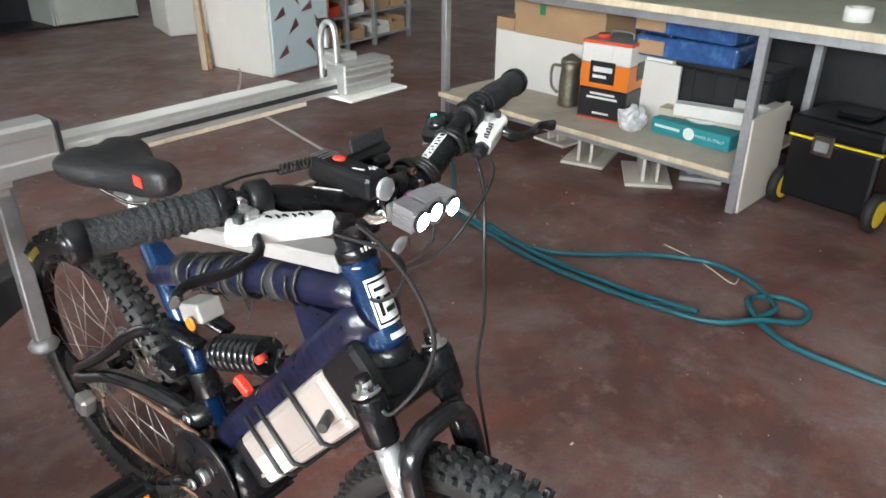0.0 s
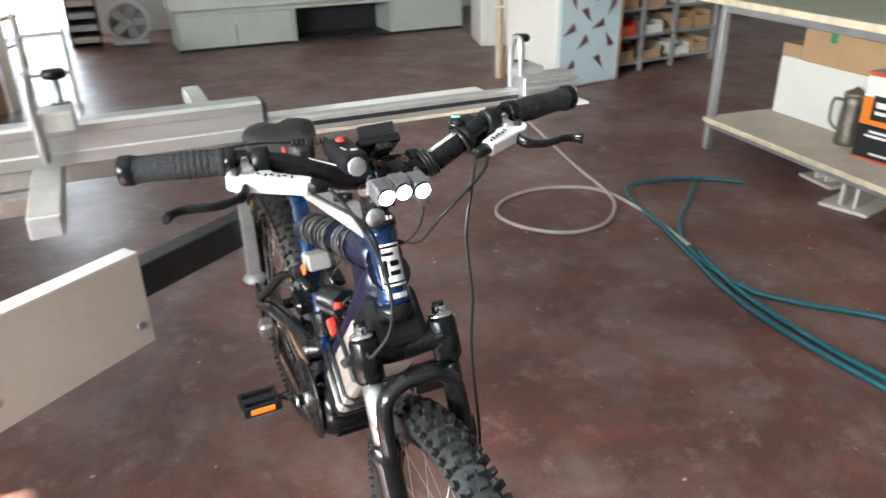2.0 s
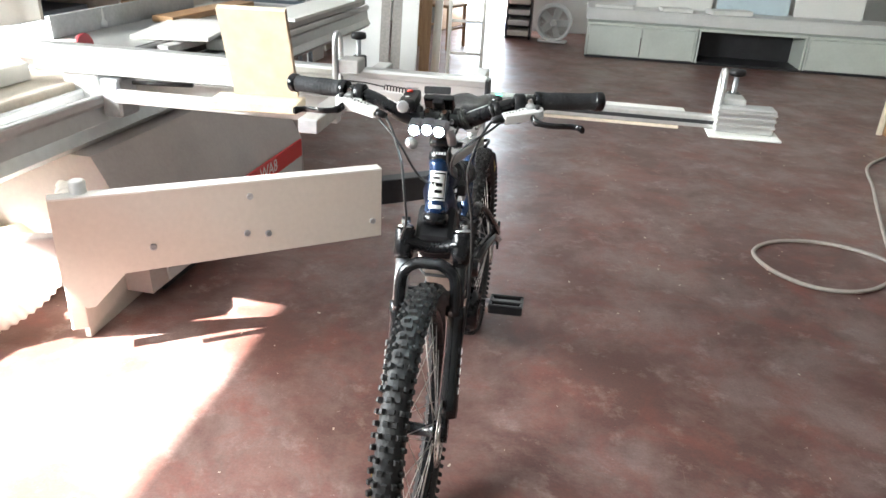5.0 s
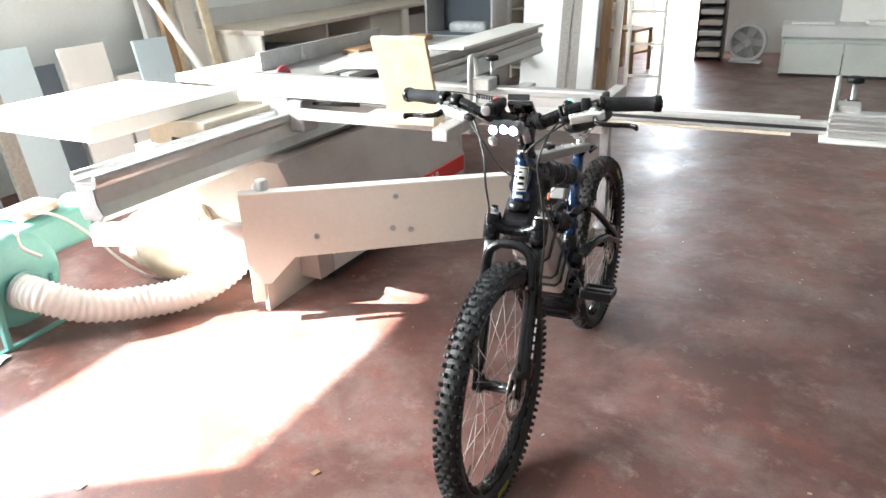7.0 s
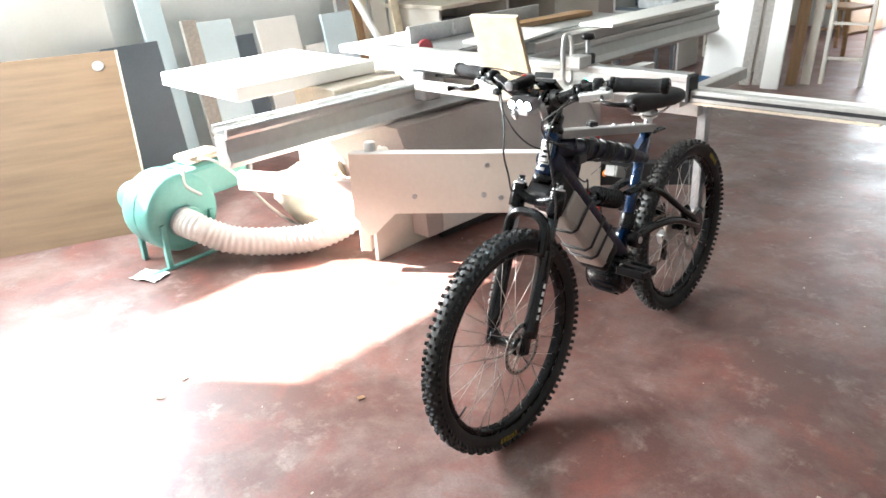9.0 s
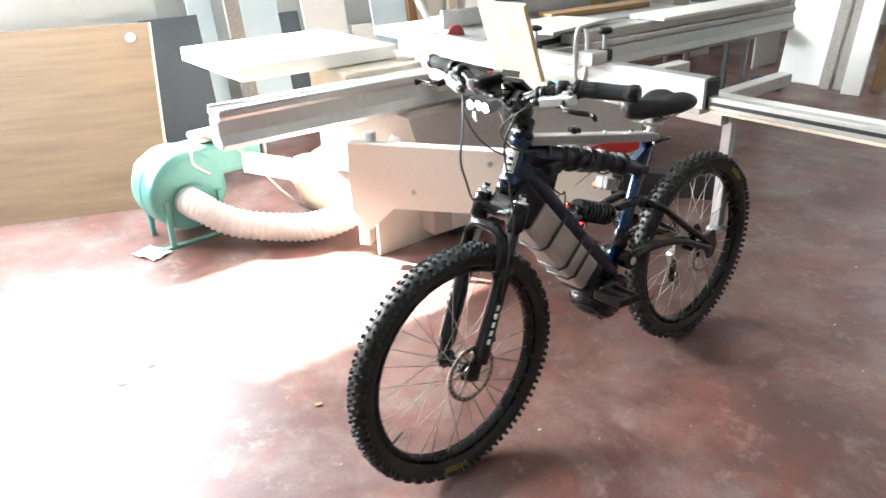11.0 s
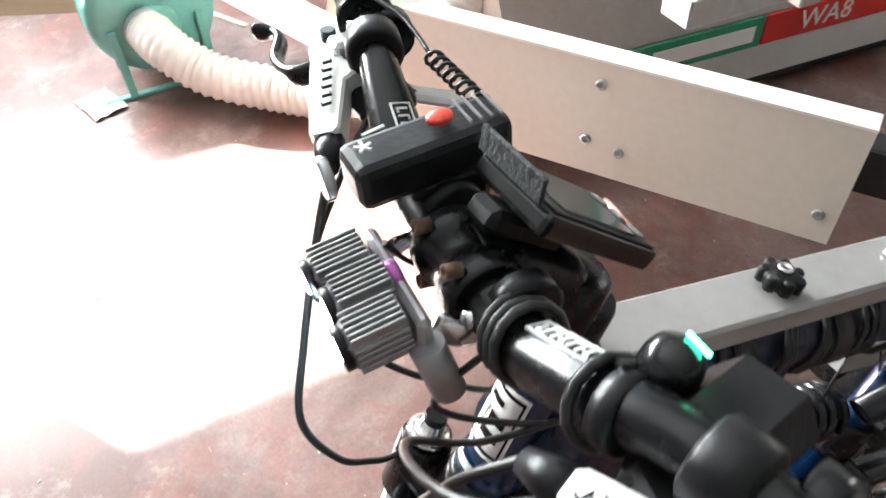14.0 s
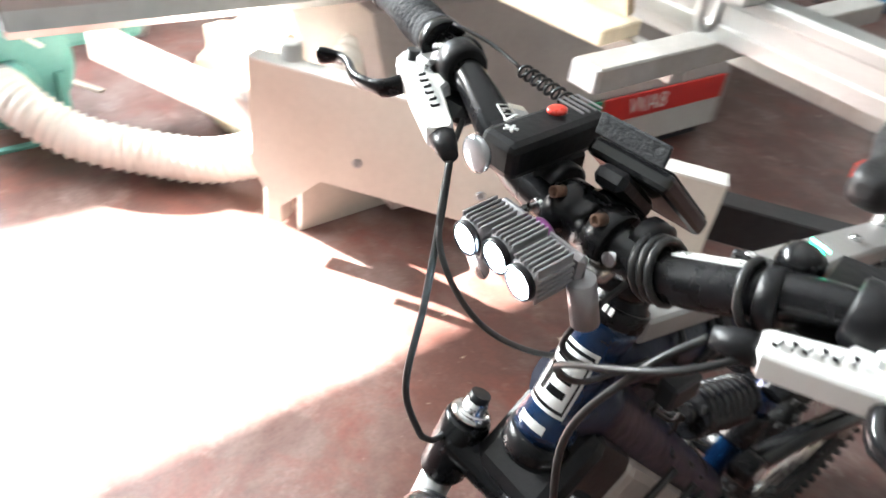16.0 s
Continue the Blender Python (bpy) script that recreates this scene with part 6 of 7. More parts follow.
def tray_rack():
    t = thing("tray_rack", pose(-0.36, 7.78, 0), "tall dark rack of pale trays beside the doorway", "rack")
    for x in (-0.15, 0.13):
        part("post", Box(x, x + 0.02, 0, 0.3, 0, 1.5, 0.002), M["dark"], t)
    for k in range(12):
        part("tray", Box(-0.125, 0.125, -0.01, 0.3, 0.04 + k * 0.12, 0.10 + k * 0.12, 0.008), M["fan"] if k % 3 else M["cream"], t, "pale plastic tray")
    part("back_panel", Box(-0.13, 0.13, 0.301, 0.31, 0, 1.5), M["dark"], t)


tray_rack()


def floor_fan():
    t = thing("box_fan", pose(0.06, 7.75, 0, 0, 0, -6), "grey-white round floor fan standing on a foot", "fan")
    c = Matrix.Translation((0, 0, 0.225)) @ Matrix.Rotation(radians(90), 4, "X")
    part("rim", Lathe([(0.185, -0.06), (0.21, -0.055), (0.215, 0.0), (0.21, 0.055), (0.185, 0.06), (0.175, 0.05), (0.175, -0.05), (0.185, -0.06)], 40, c, False), M["fan"], t, "thick rounded fan ring")
    bm = bmesh.new()
    for k in range(8):
        r = 0.045 + k * 0.017
        lathe(bm, [(r - 0.002, 0.05), (r, 0.054), (r + 0.002, 0.05), (r - 0.002, 0.05)], 32, c, 0, False)
    for k in range(12):
        a = 2 * math.pi * k / 12
        rod(bm, c @ Vector((0.04 * math.cos(a), 0.04 * math.sin(a), 0.05)), c @ Vector((0.178 * math.cos(a), 0.178 * math.sin(a), 0.05)), 0.002, 5)
    part("grille", bm, M["fan"], t)
    part("hub", Lathe([(0.002, 0.062), (0.03, 0.06), (0.042, 0.05), (0.042, -0.04)], 24, c), M["machine_light"], t)
    for k in range(5):
        a = 2 * math.pi * k / 5
        part("blade", Box(0.035, 0.165, -0.045, 0.045, -0.002, 0.002, 0, c @ Matrix.Rotation(a, 4, "Z") @ Matrix.Rotation(radians(28), 4, "X")), M["machine_light"], t)
    part("foot", Box(-0.17, 0.17, -0.07, 0.07, 0, 0.03, 0.01), M["fan"], t)
    part("back_shell", Lathe([(0.18, -0.058), (0.05, -0.07), (0.01, -0.07)], 32, c), M["machine"], t)


floor_fan()


def chair():
    t = thing("wooden_chair", pose(-1.12, 6.9, 0, 0, 0, 70), "dark brown wooden chair by the doorway", "chair")
    part("seat", Box(-0.2, 0.2, -0.2, 0.2, 0.43, 0.46, 0.008), M["oak"], t)
    for x in (-0.18, 0.18):
        part("front_leg", Box(x - 0.016, x + 0.016, -0.19, -0.158, 0, 0.43, 0.003), M["oak"], t)
        part("back_leg", Box(x - 0.016, x + 0.016, 0.16, 0.192, 0, 0.9, 0.003), M["oak"], t)
    for z in (0.6, 0.72, 0.84):
        part("back_slat", Box(-0.165, 0.165, 0.166, 0.184, z, z + 0.05, 0.003), M["oak"], t)
    for y in (-0.175, 0.175):
        part("stretcher", Box(-0.165, 0.165, y - 0.01, y + 0.01, 0.2, 0.22), M["oak"], t)


chair()


def low_cabinet(x0, x1, label, dark):
    t = thing("low_cabinet", pose(0, 0, 0), label, "cabinet", "low cabinets")
    y0, y1, h = 6.95, 7.42, 0.34
    body = M["cabinet_grey"]
    part("base", Box(x0, x1, y0, y1, 0.0, 0.02, 0.002), M["dark"], t)
    part("top", Box(x0, x1, y0 - 0.01, y1, h, h + 0.025, 0.002), body, t)
    part("side", Box(x0, x0 + 0.02, y0, y1, 0.02, h, 0.001), body, t)
    part("side", Box(x1 - 0.02, x1, y0, y1, 0.02, h, 0.001), body, t)
    if dark:
        part("back_panel", Box(x0 + 0.02, x1 - 0.02, y1 - 0.02, y1, 0.02, h), M["dark"], t, "black interior")
        part("inner_floor", Box(x0 + 0.02, x1 - 0.02, y0 + 0.01, y1 - 0.02, 0.021, 0.026), M["dark"], t)
    else:
        n = max(1, round((x1 - x0) / 0.57))
        w = (x1 - x0 - 0.04) / n
        for k in range(n):
            a = x0 + 0.02 + k * w
            part("panel", Box(a + 0.004, a + w - 0.004, y0 - 0.002, y0 + 0.014, 0.026, h - 0.006, 0.002), body, t, "grey-green cabinet panel")
    return t


low_cabinet(0.44, 1.58, "low grey-green cabinet with two panels", False)
low_cabinet(1.59, 2.66, "low cabinet with an open black interior", True)
low_cabinet(2.67, 3.5, "low grey-green cabinet with flush panels", False)
tagged(part("long_shelf", Box(0.42, 3.6, 7.12, 7.6, 0.368, 0.49, 0.004), M["machine_light"]), "long pale shelf box on the low cabinets", "shelf")
for k, (x0, x1) in enumerate(((0.95, 1.75), (1.8, 2.55), (2.6, 3.3))):
    leaning("white_sheet", (x0, 7.46, 0.492), (1, 0, 0), (0, 0.12, 1), x1 - x0, 0.8, 0.02, M["frost"] if k == 1 else M["white"], "white panel standing on the long shelf", "panel", "standing panels")
for k, (x, w) in enumerate(((0.7, 0.2), (1.35, 0.16), (1.9, 0.22))):
    tagged(part("paper_pad", Box(-w, w, -0.1, 0.1, 0, 0.025 + 0.01 * k, 0.003), M["paper"], None, "", pose(x, 7.25, 0.4915, 0, 0, 8 * k)), "stack of white papers on the long shelf", "papers", "paper stacks")
t = thing("white_freezer", pose(3.45, 6.05, 0, 0, 0, -18), "white-painted tall box unit standing on the floor", "cabinet")
part("body", Box(-0.22, 0.25, -0.3, 0.3, 0.0, 1.0, 0.006), M["white"], t)
part("door", Box(-0.215, 0.245, -0.322, -0.302, 0.03, 0.98, 0.004), M["white"], t)

# ---------- patterned cabinet, drawer shelf and post ----------


def patterned_cabinet():
    t = thing("patterned_cabinet", pose(2.79, 3.92, 0, 0, 0, 6) @ Matrix.Diagonal((1.07, 1.07, 1.07, 1)), "white cabinet with frosted front and maroon triangle inlays", "cabinet")
    part("body", Box(0, 0.57, 0.02, 0.62, 0, 0.735, 0.003), M["white"], t)
    d = part("door", Box(0.012, 0.558, 0.0, 0.018, 0.015, 0.725, 0.003), M["frost"], t, "pale frosted door")
    rr = random.Random(5)
    for cx, cz, a in ((0.12, 0.60, 200), (0.36, 0.62, 130), (0.24, 0.50, 215), (0.10, 0.40, 120), (0.36, 0.42, 110), (0.22, 0.31, 130), (0.11, 0.15, 120), (0.37, 0.17, 215), (0.46, 0.30, 30), (0.47, 0.54, 150)):
        p = [(0, 0.075), (0.028, -0.05), (-0.028, -0.035)]
        c, s = math.cos(radians(a)), math.sin(radians(a))
        part("triangle_inlay", Prism([(cx + x * c - z * s, cz + x * s + z * c) for x, z in p], 0.0015, pose(0, -0.0018, 0)), M["maroon"], d, "maroon triangle")
    part("edge_strip", Box(0.560, 0.575, -0.002, 0.6, 0.01, 0.73, 0.002), M["oak"], t, "dark brown edge")
    part("top", Box(-0.005, 0.58, -0.005, 0.63, 0.737, 0.755, 0.003), M["oak"], t, "brown wooden top")
    return t


patterned_cabinet()


def drawer_shelf():
    t = thing("parts_shelf", pose(3.46, 4.15, 0, 0, 0, 5), "grey steel shelf of cardboard bins and tubs", "shelf")
    for x in (0.0, 0.30, 0.66, 1.15):
        part("post", Box(x, x + 0.035, 0, 0.035, 0, 1.2, 0.002), M["steel"], t)
        part("post", Box(x, x + 0.035, 0.4, 0.435, 0, 1.2, 0.002), M["steel"], t)
    for z in (0.06, 0.27, 0.48, 0.69, 0.9):
        part("shelf_board", Box(0.0, 1.18, 0.005, 0.43, z, z + 0.02, 0.002), M["steel"], t)
    part("back_panel", Box(0.0, 1.18, 0.44, 0.45, 0, 1.2), M["shelf_wood"], t)
    return t


drawer_shelf()
shm = pose(3.46, 4.15, 0, 0, 0, 5)
rr = random.Random(8)
for zi, z in enumerate((0.08, 0.29, 0.50, 0.71)):
    for xi, x in enumerate((0.06, 0.36, 0.72, 0.94)):
        mt = ("card", "card", "frost", "card", "tin_red", "paper")[rr.randrange(6)]
        w = 0.2 if xi < 2 else 0.18
        h = rr.uniform(0.09, 0.16)
        t = thing("parts_bin", shm @ pose(x, 0.03, z), "open cardboard bin with small parts on the shelf" if mt == "card" else "plastic bin with small parts on the shelf", "bin", "parts bins")
        part("tray", Box(0, w, 0, 0.36, 0, 0.012, 0.001), M[mt], t)
        part("front", Box(0, w, -0.004, 0.006, 0, h * 0.75, 0.001), M[mt], t)
        part("side", Box(0, 0.006, 0.006, 0.36, 0.012, h, 0.001), M[mt], t)
        part("side", Box(w - 0.006, w, 0.006, 0.36, 0.012, h, 0.001), M[mt], t)
t = thing("wooden_post", pose(2.62, 4.5, 0, 0, 0, 0), "two thin wooden battens tied with cord", "battens")
part("batten", Box(-0.03, 0.0, -0.02, 0.02, 0, 1.3, 0.003, pose(0, 0, 0, -6, 3, 0)), M["sack"], t)
part("batten", Box(0.01, 0.04, -0.02, 0.02, 0, 1.25, 0.003, pose(0, 0, 0, -6, 1, 0)), M["oak"], t)
part("cord", Lathe([(0.045, 0.55), (0.047, 0.555), (0.045, 0.56)], 16), M["paper"], t)

# ---------- the steel bench to the east ----------


def steel_bench():
    m2 = pose(2.55, 0.52, 0, 0, 0, -6.5)
    t = thing("steel_bench", m2, "long steel-legged workbench with green-grey top and lower shelf", "workbench")
    for x in (0.0, 0.62):
        for y in (-1.15, 0.0, 1.80):
            part("leg", Box(x, x + 0.04, y, y + 0.04, 0, 0.80, 0.003), M["steel"], t, "grey angle-steel leg")
    part("front_rail", Box(0.004, 0.036, -1.11, 1.80, 0.755, 0.80, 0.002), M["steel"], t)
    part("back_rail", Box(0.624, 0.656, -1.11, 1.80, 0.755, 0.80, 0.002), M["steel"], t)
    part("worktop", Box(-0.06, 0.78, -1.3, 1.95, 0.802, 0.835, 0.004), M["bench_top"], t, "grey-green coated worktop")
    part("edge_strip", Box(-0.068, -0.061, -1.3, 1.95, 0.802, 0.834, 0.001), M["ply"], t, "pale wooden edge")
    part("shelf_rail", Box(0.003, 0.033, 0.042, 1.80, 0.13, 0.165, 0.002), M["steel"], t)
    part("lower_shelf", Box(-0.012, 0.70, 0.042, 1.84, 0.168, 0.186, 0.002), M["shelf_wood"], t, "dusty chipboard lower shelf")
    part("shelf_edge", Box(-0.019, -0.0125, 0.042, 1.84, 0.16, 0.187, 0.001), M["ply"], t)
    return t


steel_bench()
E_ = pose(2.55, 0.52, 0, 0, 0, -6.5)
Z0 = 0.1865
tagged(part("white_carcass", Box(0.42, 0.68, 0.62, 1.80, 0, 0.315, 0.003), M["white"], None, "", E_ @ pose(0, 0, Z0)), "low white melamine box on the lower shelf", "box")
t = thing("cardboard_box", E_ @ pose(0.40, 1.02, Z0 + 0.317), "brown cardboard box closed with green tape", "box")
part("carton", Box(0, 0.30, 0, 0.62, 0, 0.18, 0.004), M["card"], t)
part("flap_line", Box(0.148, 0.152, -0.001, 0.621, 0.1785, 0.181), M["oak"], t)
part("tape", Box(-0.0015, 0.05, 0.40, 0.44, 0.12, 0.1815, 0.0), M["tape"], t, "green adhesive tape")
tagged(part("cardboard_box", Box(0, 0.2, 0, 0.14, 0, 0.07, 0.003), M["card"], None, "", E_ @ pose(0.42, 1.66, Z0 + 0.317)), "small brown carton on the white box", "box")


def paint_tin():
    t = thing("paint_tin", E_ @ pose(0.23, 0.74, Z0, 0, 0, 8), "square tin with white, orange and black print", "tin")
    part("lower_band", Box(0, 0.235, 0, 0.235, 0.004, 0.14, 0.006), M["tin_black"], t, "black printed lower half")
    part("middle_band", Box(0.0004, 0.2346, 0.0004, 0.2346, 0.141, 0.25, 0.004), M["orange"], t, "orange printed band")
    part("upper_band", Box(0.0, 0.235, 0, 0.235, 0.251, 0.335, 0.004), M["white"], t, "white upper band")
    part("rim", Box(-0.003, 0.238, -0.003, 0.238, 0.336, 0.35, 0.004), M["tin_red"], t, "red rim")
    part("bottom_rim", Box(-0.003, 0.238, -0.003, 0.238, 0.0, 0.008, 0.003), M["tin_red"], t)
    part("lid", Box(0.006, 0.229, 0.006, 0.229, 0.345, 0.351), M["steel"], t)
    part("cap", Lathe([(0.03, 0.35), (0.03, 0.366), (0.024, 0.37), (0.004, 0.37)], 20, pose(0.07, 0.17, 0)), M["tin_red"], t, "red screw cap")
    part("handle", Tube(spline([(0.12, 0.05, 0.352), (0.12, 0.06, 0.375), (0.12, 0.15, 0.375), (0.12, 0.16, 0.352)], 5), 0.004, 8), M["steel"], t)
    f = facing((-0.0012, 0.1175, 0.0), (0, -1, 0), (0, 0, 1))
    part("black_patch", Box(-0.07, 0.05, 0.165, 0.262, -0.0008, 0.0008, 0, f), M["tin_black"], t)
    bm = bmesh.new()
    for x0, x1, z0, z1 in ((-0.055, 0.038, 0.215, 0.238), (-0.055, 0.012, 0.188, 0.202)):
        box(bm, x0, x1, z0, z1, 0.0006, 0.0014, 0, f)
    part("maker_mark", bm, M["print"], t, "white maker's mark")
    part("white_patch", Box(-0.06, 0.03, 0.262, 0.325, -0.0008, 0.001, 0, f), M["paper"], t)
    bm = bmesh.new()
    for z, w in ((0.118, 0.06), (0.10, 0.075), (0.03, 0.04)):
        box(bm, -w, w, z - 0.005, z + 0.005, -0.0006, 0.0006, 0, f)
    part("print_bars", bm, M["print"], t, "white print lines")
    part("side_print", Box(0.08, 0.16, -0.0012, -0.0002, 0.18, 0.26), M["tin_black"], t)
    t.scale = (1.14, 1.14, 1.14)
    return t


paint_tin()
# dull metal jug
t = thing("metal_jug", E_ @ pose(0.32, 1.16, Z0, 0, 0, 0), "dented dark pewter-coloured metal jug", "jug")
part("vessel", Lathe([(0.058, 0.0), (0.06, 0.01), (0.055, 0.05), (0.056, 0.12), (0.05, 0.2), (0.055, 0.235), (0.05, 0.236), (0.045, 0.2), (0.05, 0.02)], 20), M["brass"], t)
part("lid", Lathe([(0.056, 0.236), (0.05, 0.255), (0.02, 0.27), (0.01, 0.28)], 20), M["brass"], t)
part("handle", Tube(spline([(-0.02, 0.055, 0.21), (-0.03, 0.10, 0.2), (-0.03, 0.10, 0.1), (-0.02, 0.06, 0.06)], 5), 0.008, 8), M["brass"], t, "curved handle")
for k, (x, y, z, w, l, h, r) in enumerate(((0.34, 0.26, Z0 + 0.34, 0.30, 0.52, 0.10, 4), (0.32, 0.28, Z0 + 0.445, 0.30, 0.55, 0.11, -3))):
    t = thing("wrapped_pack", E_ @ pose(x, y, z, 0, 0, r), "flat carton wrapped in glossy dark blue film", "package", "blue wrapped packs")
    part("pack", Box(0, w, 0, l, 0, h, 0.018, None, 3), M["blue_wrap"], t)
    part("carton_end", Box(-0.004, 0.0, 0.36, l - 0.02, 0.012, h - 0.02, 0.002), M["card"], t, "brown carton showing through")
    bm = bmesh.new()
    rr = random.Random(k)
    for i in range(7):
        a, b = rr.uniform(0.05, l - 0.08), rr.uniform(0.01, w * 0.5)
        tube(bm, spline([(b, a, h + 0.001), (b + 0.03, a + 0.03, h + 0.006), (b + 0.05, a + rr.uniform(0.02, 0.08), h + 0.001)], 4), 0.003, 5)
    part("film_folds", bm, M["clear_bag"], t)
tagged(part("white_board", Box(0.40, 0.418, 0.56, 0.80, 0, 0.30, 0.002), M["white"], None, "", E_ @ pose(0, 0, Z0)), "white board standing behind the paint tin", "board")
t = thing("dark_crate", E_ @ pose(0.46, 0.08, Z0), "dark grey plastic crate below the wrapped packs", "crate")
part("tub", Box(0.0, 0.22, 0.06, 0.62, 0.0, 0.29, 0.012), M["dark"], t)
part("rim", Box(-0.008, 0.228, 0.05, 0.63, 0.291, 0.337, 0.008), M["dark"], t, "thick crate rim")
for k in range(5):
    part("rib", Box(-0.006, -0.0005, 0.10 + k * 0.11, 0.115 + k * 0.11, 0.01, 0.29, 0.001), M["dark"], t)
for k, (x, y, s) in enumerate(((0.18, 0.66, 0.08), (0.40, 0.78, 0.07))):
    bm = bmesh.new()
    bmesh.ops.create_icosphere(bm, subdivisions=3, radius=1)
    for v in bm.verts:
        d = v.co.copy()
        v.co = Vector((d.x * s, d.y * s * 0.8, (d.z * 0.6 + 0.55) * s * 1.3)) * (1 + 0.3 * noise.noise(d * 3 + Vector((k * 5, 0, 0))))
        v.co.z = max(0, v.co.z)
    tagged(part("plastic_bag", bm, M["clear_bag"], None, "", E_ @ pose(x, y, Z0 + (0.0 if k == 0 else 0.505))), "crumpled clear plastic bag", "bag", "plastic bags")
# teal carton with a roll on it
t = thing("teal_carton", E_ @ pose(0.22, 0.17, Z0, 0, 0, -3), "flat teal carton with white print, opened", "carton")
part("tray", Box(0, 0.3, 0, 0.42, 0, 0.075, 0.004), M["teal"], t)
f = facing((-0.001, 0.21, 0.038), (0, -1, 0), (0, 0, 1))
text("lettering", "MADE IN ITALY", 0.022, f @ pose(0.11, 0.0, 0.0006), M["print"], t, 0.0003)
part("print_bars", Box(-0.19, -0.05, -0.004, 0.010, -0.0004, 0.0006, 0, f), M["print"], t)
part("round_mark", Lathe([(0.03, 0), (0.03, 0.001)], 20, f @ pose(0.0, 0, 0.0002)), M["print"], t, "white and red round mark")
part("inner_roll", Lathe([(0.03, 0.076), (0.085, 0.076), (0.09, 0.085), (0.085, 0.094), (0.03, 0.094)], 28, pose(0.15, 0.22, 0)), M["paper"], t, "white paper roll ring")
for k, (x, y, z, l, w, h, r) in enumerate(((0.36, 0.10, Z0, 0.5, 0.16, 0.11, 6), (0.42, 0.07, Z0 + 0.115, 0.42, 0.13, 0.07, -10), (0.30, 0.12, Z0 + 0.115, 0.36, 0.07, 0.06, 14))):
    tagged(part("long_carton", Box(0, w, 0, l, 0, h, 0.003), M["paper"] if k else M["shelf_wood"], None, "", E_ @ pose(x, y, z, 0, 0, r)), "long pale carton on the lower shelf", "carton", "long cartons")
tagged(part("side_board", Box(0, 0.34, -0.018, 0, 0, 0.425, 0.002), M["cream"], None, "", pose(2.575, 0.525, 0, 0, -3, -7)), "cream board standing against the bench leg", "board")
tagged(part("tape_roll", Lathe([(0.03, 0), (0.05, 0), (0.05, 0.05), (0.03, 0.05), (0.03, 0)], 24, None, False), M["paper"], None, "", pose(2.66, 0.25, 0.836)), "white tape roll on the bench top", "roll")
t = thing("screwdriver", pose(2.7, 2.15, 0.848, 0, 90, 50), "red and black hand tool on the bench top", "tool")
part("handle", Lathe([(0.008, 0), (0.013, 0.01), (0.012, 0.08), (0.008, 0.1)], 12), M["tin_red"], t)
part("shaft", Rod((0, 0, 0.1), (0, 0, 0.2), 0.004, 8), M["dark"], t)


def tool_trolley():
    t = thing("tool_chest", pose(2.80, 0.42, 0, 0, 0, -12), "black plastic tool chest with yellow trim and wheels", "tool box")
    part("body", Box(0, 0.34, -0.38, 0, 0.05, 0.33, 0.018, None, 2), M["plastic_black"], t)
    part("lid", Box(-0.012, 0.352, -0.395, 0.012, 0.335, 0.42, 0.02, None, 2), M["plastic_black"], t, "grey-black lid")
    part("trim", Box(-0.006, 0.346, -0.388, 0.006, 0.326, 0.336, 0.002), M["yellow"], t, "yellow trim line")
    for y in (-0.15,):
        l = part("latch", Box(-0.022, -0.004, y - 0.045, y + 0.045, 0.27, 0.365, 0.006), M["chrome"], t, "chromed latch")
        part("latch_plate", Box(-0.026, -0.0215, y - 0.028, y + 0.028, 0.29, 0.335, 0.004), M["steel"], l)
    for y in (-0.40, 0.012):
        w = part("wheel", Lathe([(0.03, -0.02), (0.07, -0.022), (0.085, -0.015), (0.085, 0.015), (0.07, 0.022), (0.03, 0.02)], 28, Matrix.Translation((0.03, y, 0.086)) @ Matrix.Rotation(radians(90), 4, "X")), M["tyre"], t, "black rubber wheel")
        part("hub", Lathe([(0.058, -0.0235), (0.058, 0.0235)], 20, Matrix.Translation((0.03, y, 0.086)) @ Matrix.Rotation(radians(90), 4, "X")), M["yellow"], w, "yellow wheel hub")
    part("handle", Box(0.10, 0.24, -0.27, -0.12, 0.42, 0.44, 0.008), M["plastic_black"], t)
    return t


tool_trolley()
# offcut stands and a clamp below the shelf
for x, y, r in ((2.80, 1.36, 12), (2.74, 1.02, 30), (3.0, 1.62, -10)):
    t = thing("offcut_stand", pose(x, y, 0, 0, 0, r), "cream board offcuts joined as a low stand", "stand", "offcut stands")
    part("base_board", Box(-0.16, 0.16, -0.11, 0.11, 0, 0.016, 0.002), M["cream"], t)
    part("upright_board", Box(-0.13, 0.13, -0.045, -0.029, 0.016, 0.125, 0.002), M["cream"], t)
    part("upright_board", Box(-0.13, 0.13, 0.02, 0.036, 0.016, 0.13, 0.002), M["cream"], t)
t = thing("old_vice", pose(2.88, 0.80, 0, 0, 0, 20), "old grey steel bench vice on the floor", "vice")
part("base", Box(-0.07, 0.07, -0.1, 0.1, 0, 0.03, 0.006), M["steel"], t)
part("jaw", Box(-0.05, 0.05, -0.08, -0.03, 0.03, 0.13, 0.008), M["steel"], t)
part("jaw", Box(-0.05, 0.05, 0.03, 0.07, 0.03, 0.12, 0.008), M["steel"], t)
part("screw", Rod((0, -0.14, 0.07), (0, 0.08, 0.07), 0.012, 10), M["steel"], t)
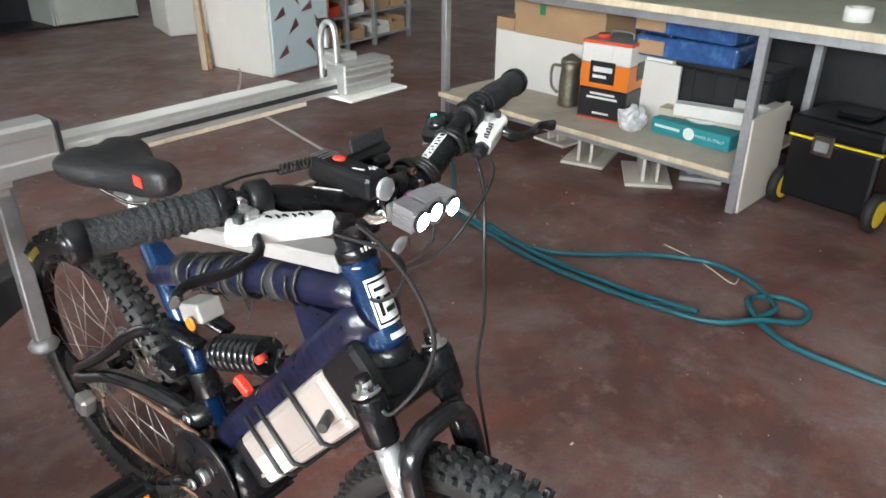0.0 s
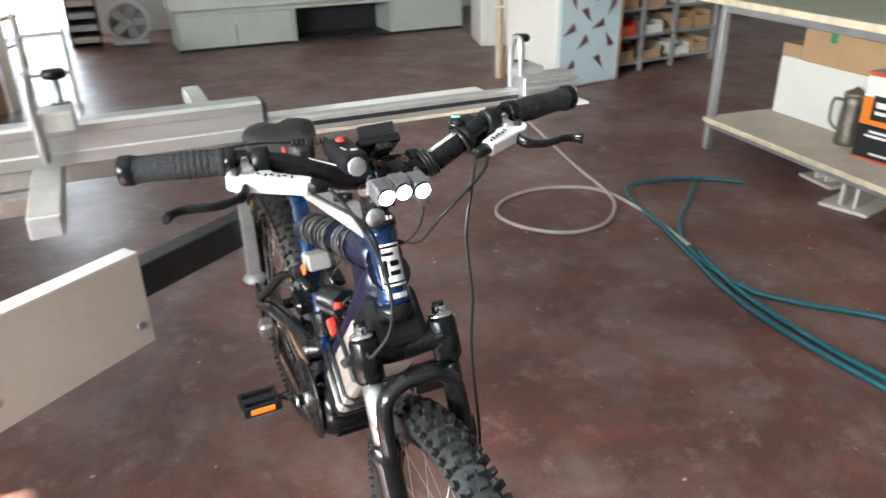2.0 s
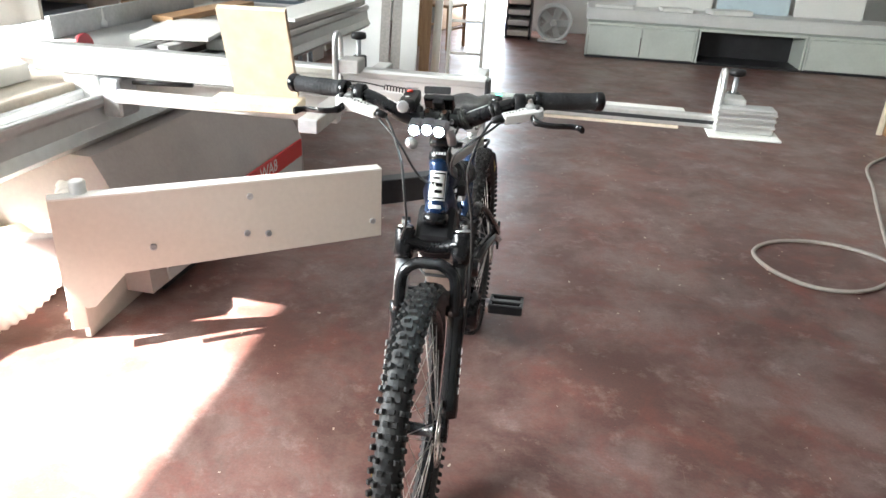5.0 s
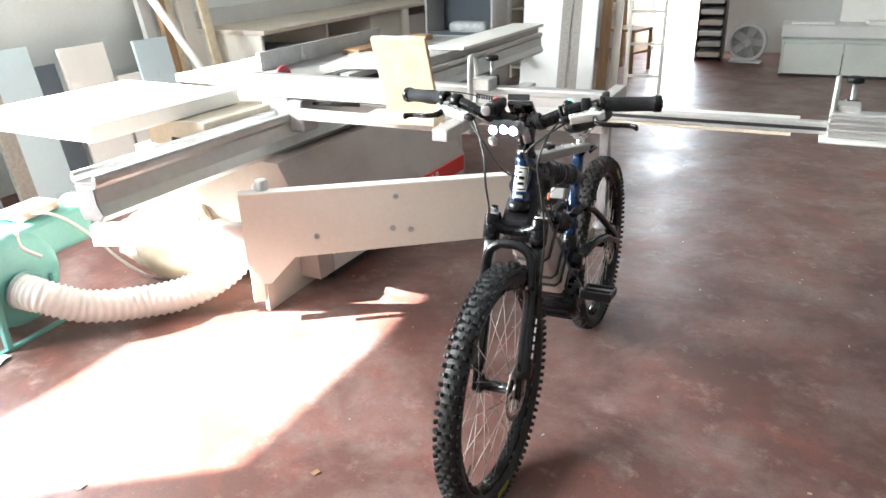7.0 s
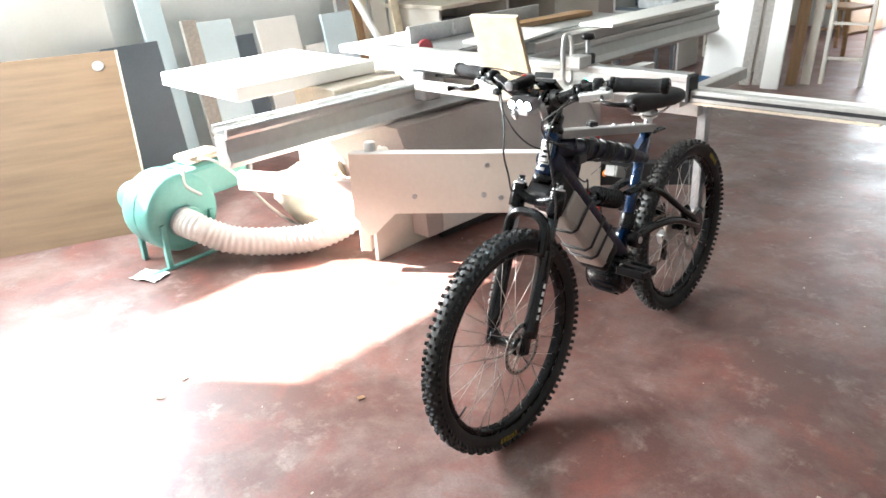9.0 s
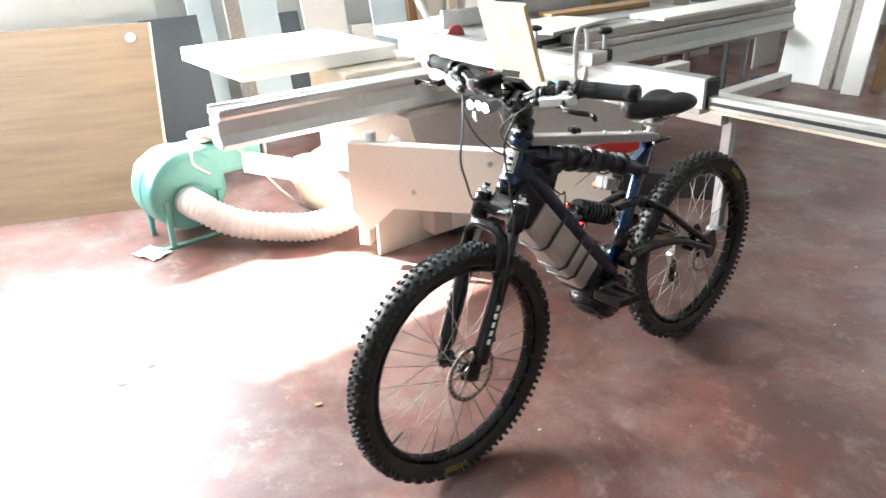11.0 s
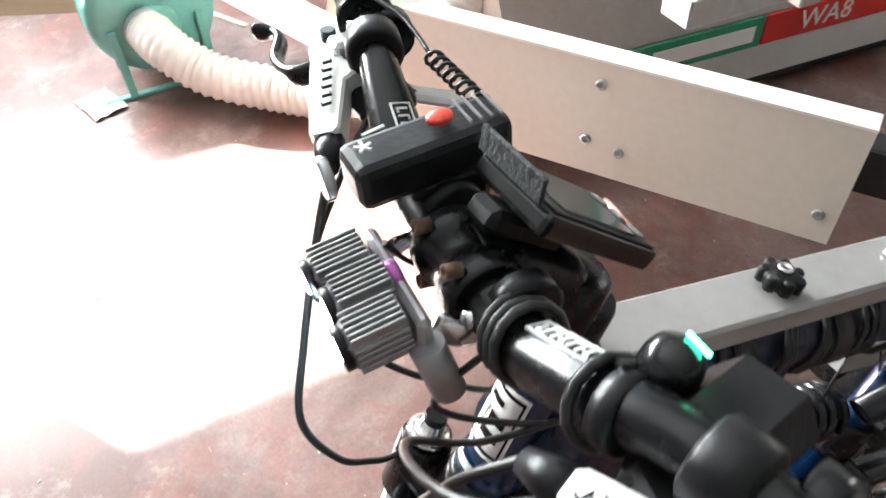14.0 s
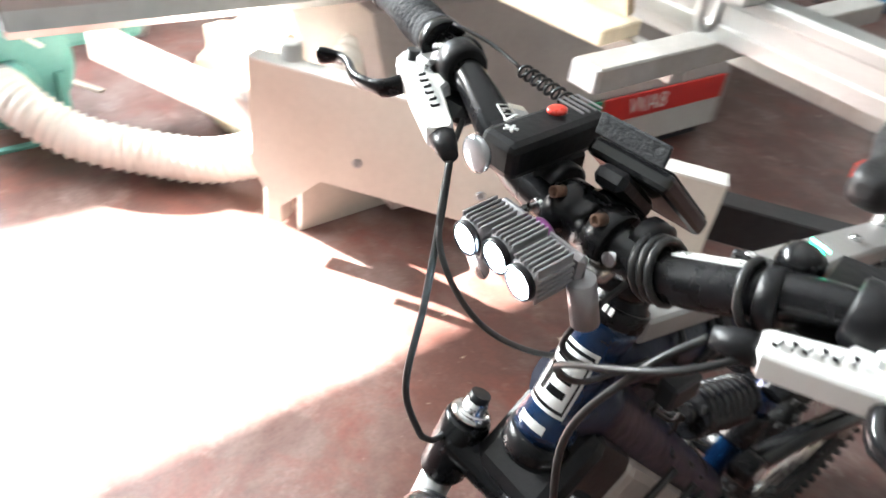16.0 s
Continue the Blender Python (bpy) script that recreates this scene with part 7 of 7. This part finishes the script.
# things in the dark behind the bench
for k, (x, y, z, sx, sy, sz, mt) in enumerate(((3.75, 0.3, 0, 0.25, 0.6, 0.6, "dark"), (3.9, 1.5, 0, 0.3, 0.7, 0.55, "grey_strip"), (3.7, -0.6, 0, 0.2, 0.4, 0.5, "oak"))):
    tagged(part("storage_crate", Box(-sx, sx, -sy, sy, z, sz, 0.01), M[mt], None, "", pose(x, y, 0, 0, 0, -7)), "dark storage crate behind the workbench", "crate", "crates")

# ---------- hoses on the floor ----------


def hose(name, pts, r, material, label):
    return tagged(part(name, Tube(spline(pts, 12), r, 10), material), label, "hose")


h = 0.010
hose("air_hose", [(1.62, -0.35, h), (1.62, -0.19, h), (1.64, 0.0, h), (1.70, 0.11, h), (1.78, 0.19, h + 0.016), (1.87, 0.20, h), (1.93, 0.12, h), (1.90, 0.03, h), (1.80, 0.03, h), (1.70, 0.13, h + 0.018), (1.615, 0.26, h), (1.585, 0.5, h), (1.59, 0.78, h), (1.63, 1.02, h), (1.72, 1.30, h), (1.80, 1.55, h), (1.86, 1.80, h), (1.96, 2.0, h), (2.15, 2.02, h), (2.36, 1.95, h), (2.52, 1.80, h)], h, M["hose_teal"], "teal rubber air hose looped on the floor")
hose("air_hose", [(1.72, 0.15, h), (1.80, 0.11, h + 0.018), (1.90, 0.16, h), (1.99, 0.27, h), (2.02, 0.42, h), (1.95, 0.60, h), (1.80, 0.78, h), (1.70, 0.95, h), (1.70, 1.15, h), (1.76, 1.36, h + 0.01), (1.90, 1.55, h), (2.10, 1.72, h), (2.34, 1.93, h)], h, M["hose_teal"], "teal rubber air hose looped on the floor")
hose("air_hose", [(1.62, 0.30, h + 0.018), (1.63, 0.55, h), (1.64, 0.80, h), (1.67, 1.0, h), (1.74, 1.25, h + 0.012)], h, M["hose_teal"], "teal rubber air hose looped on the floor")
g2 = 0.009
hose("grey_hose", [(2.75, 4.62, 1.2), (2.76, 4.58, 0.7), (2.78, 4.5, 0.2), (2.76, 4.3, 0.02), (2.55, 4.0, g2), (2.24, 3.60, g2), (2.12, 3.15, g2), (2.0, 2.70, g2), (1.90, 2.3, g2), (1.84, 2.08, g2 + 0.016), (1.79, 1.88, g2), (1.62, 1.70, g2), (1.42, 1.67, g2), (1.27, 1.79, g2), (1.22, 1.98, g2), (1.33, 2.13, g2), (1.52, 2.19, g2), (1.70, 2.15, g2), (1.83, 2.02, g2), (1.84, 1.75, g2), (1.80, 1.50, g2), (1.74, 1.32, 0.03)], g2, M["hose_grey"], "grey rubber hose coiled once on the floor")
tagged(part("bent_wire", Tube(spline([(2.07, 0.62, 0.004), (2.02, 0.45, 0.004), (1.93, 0.30, 0.004), (1.98, 0.29, 0.004)], 6), 0.003, 6), M["edge"]), "thin bent pale wooden stick on the floor", "stick")
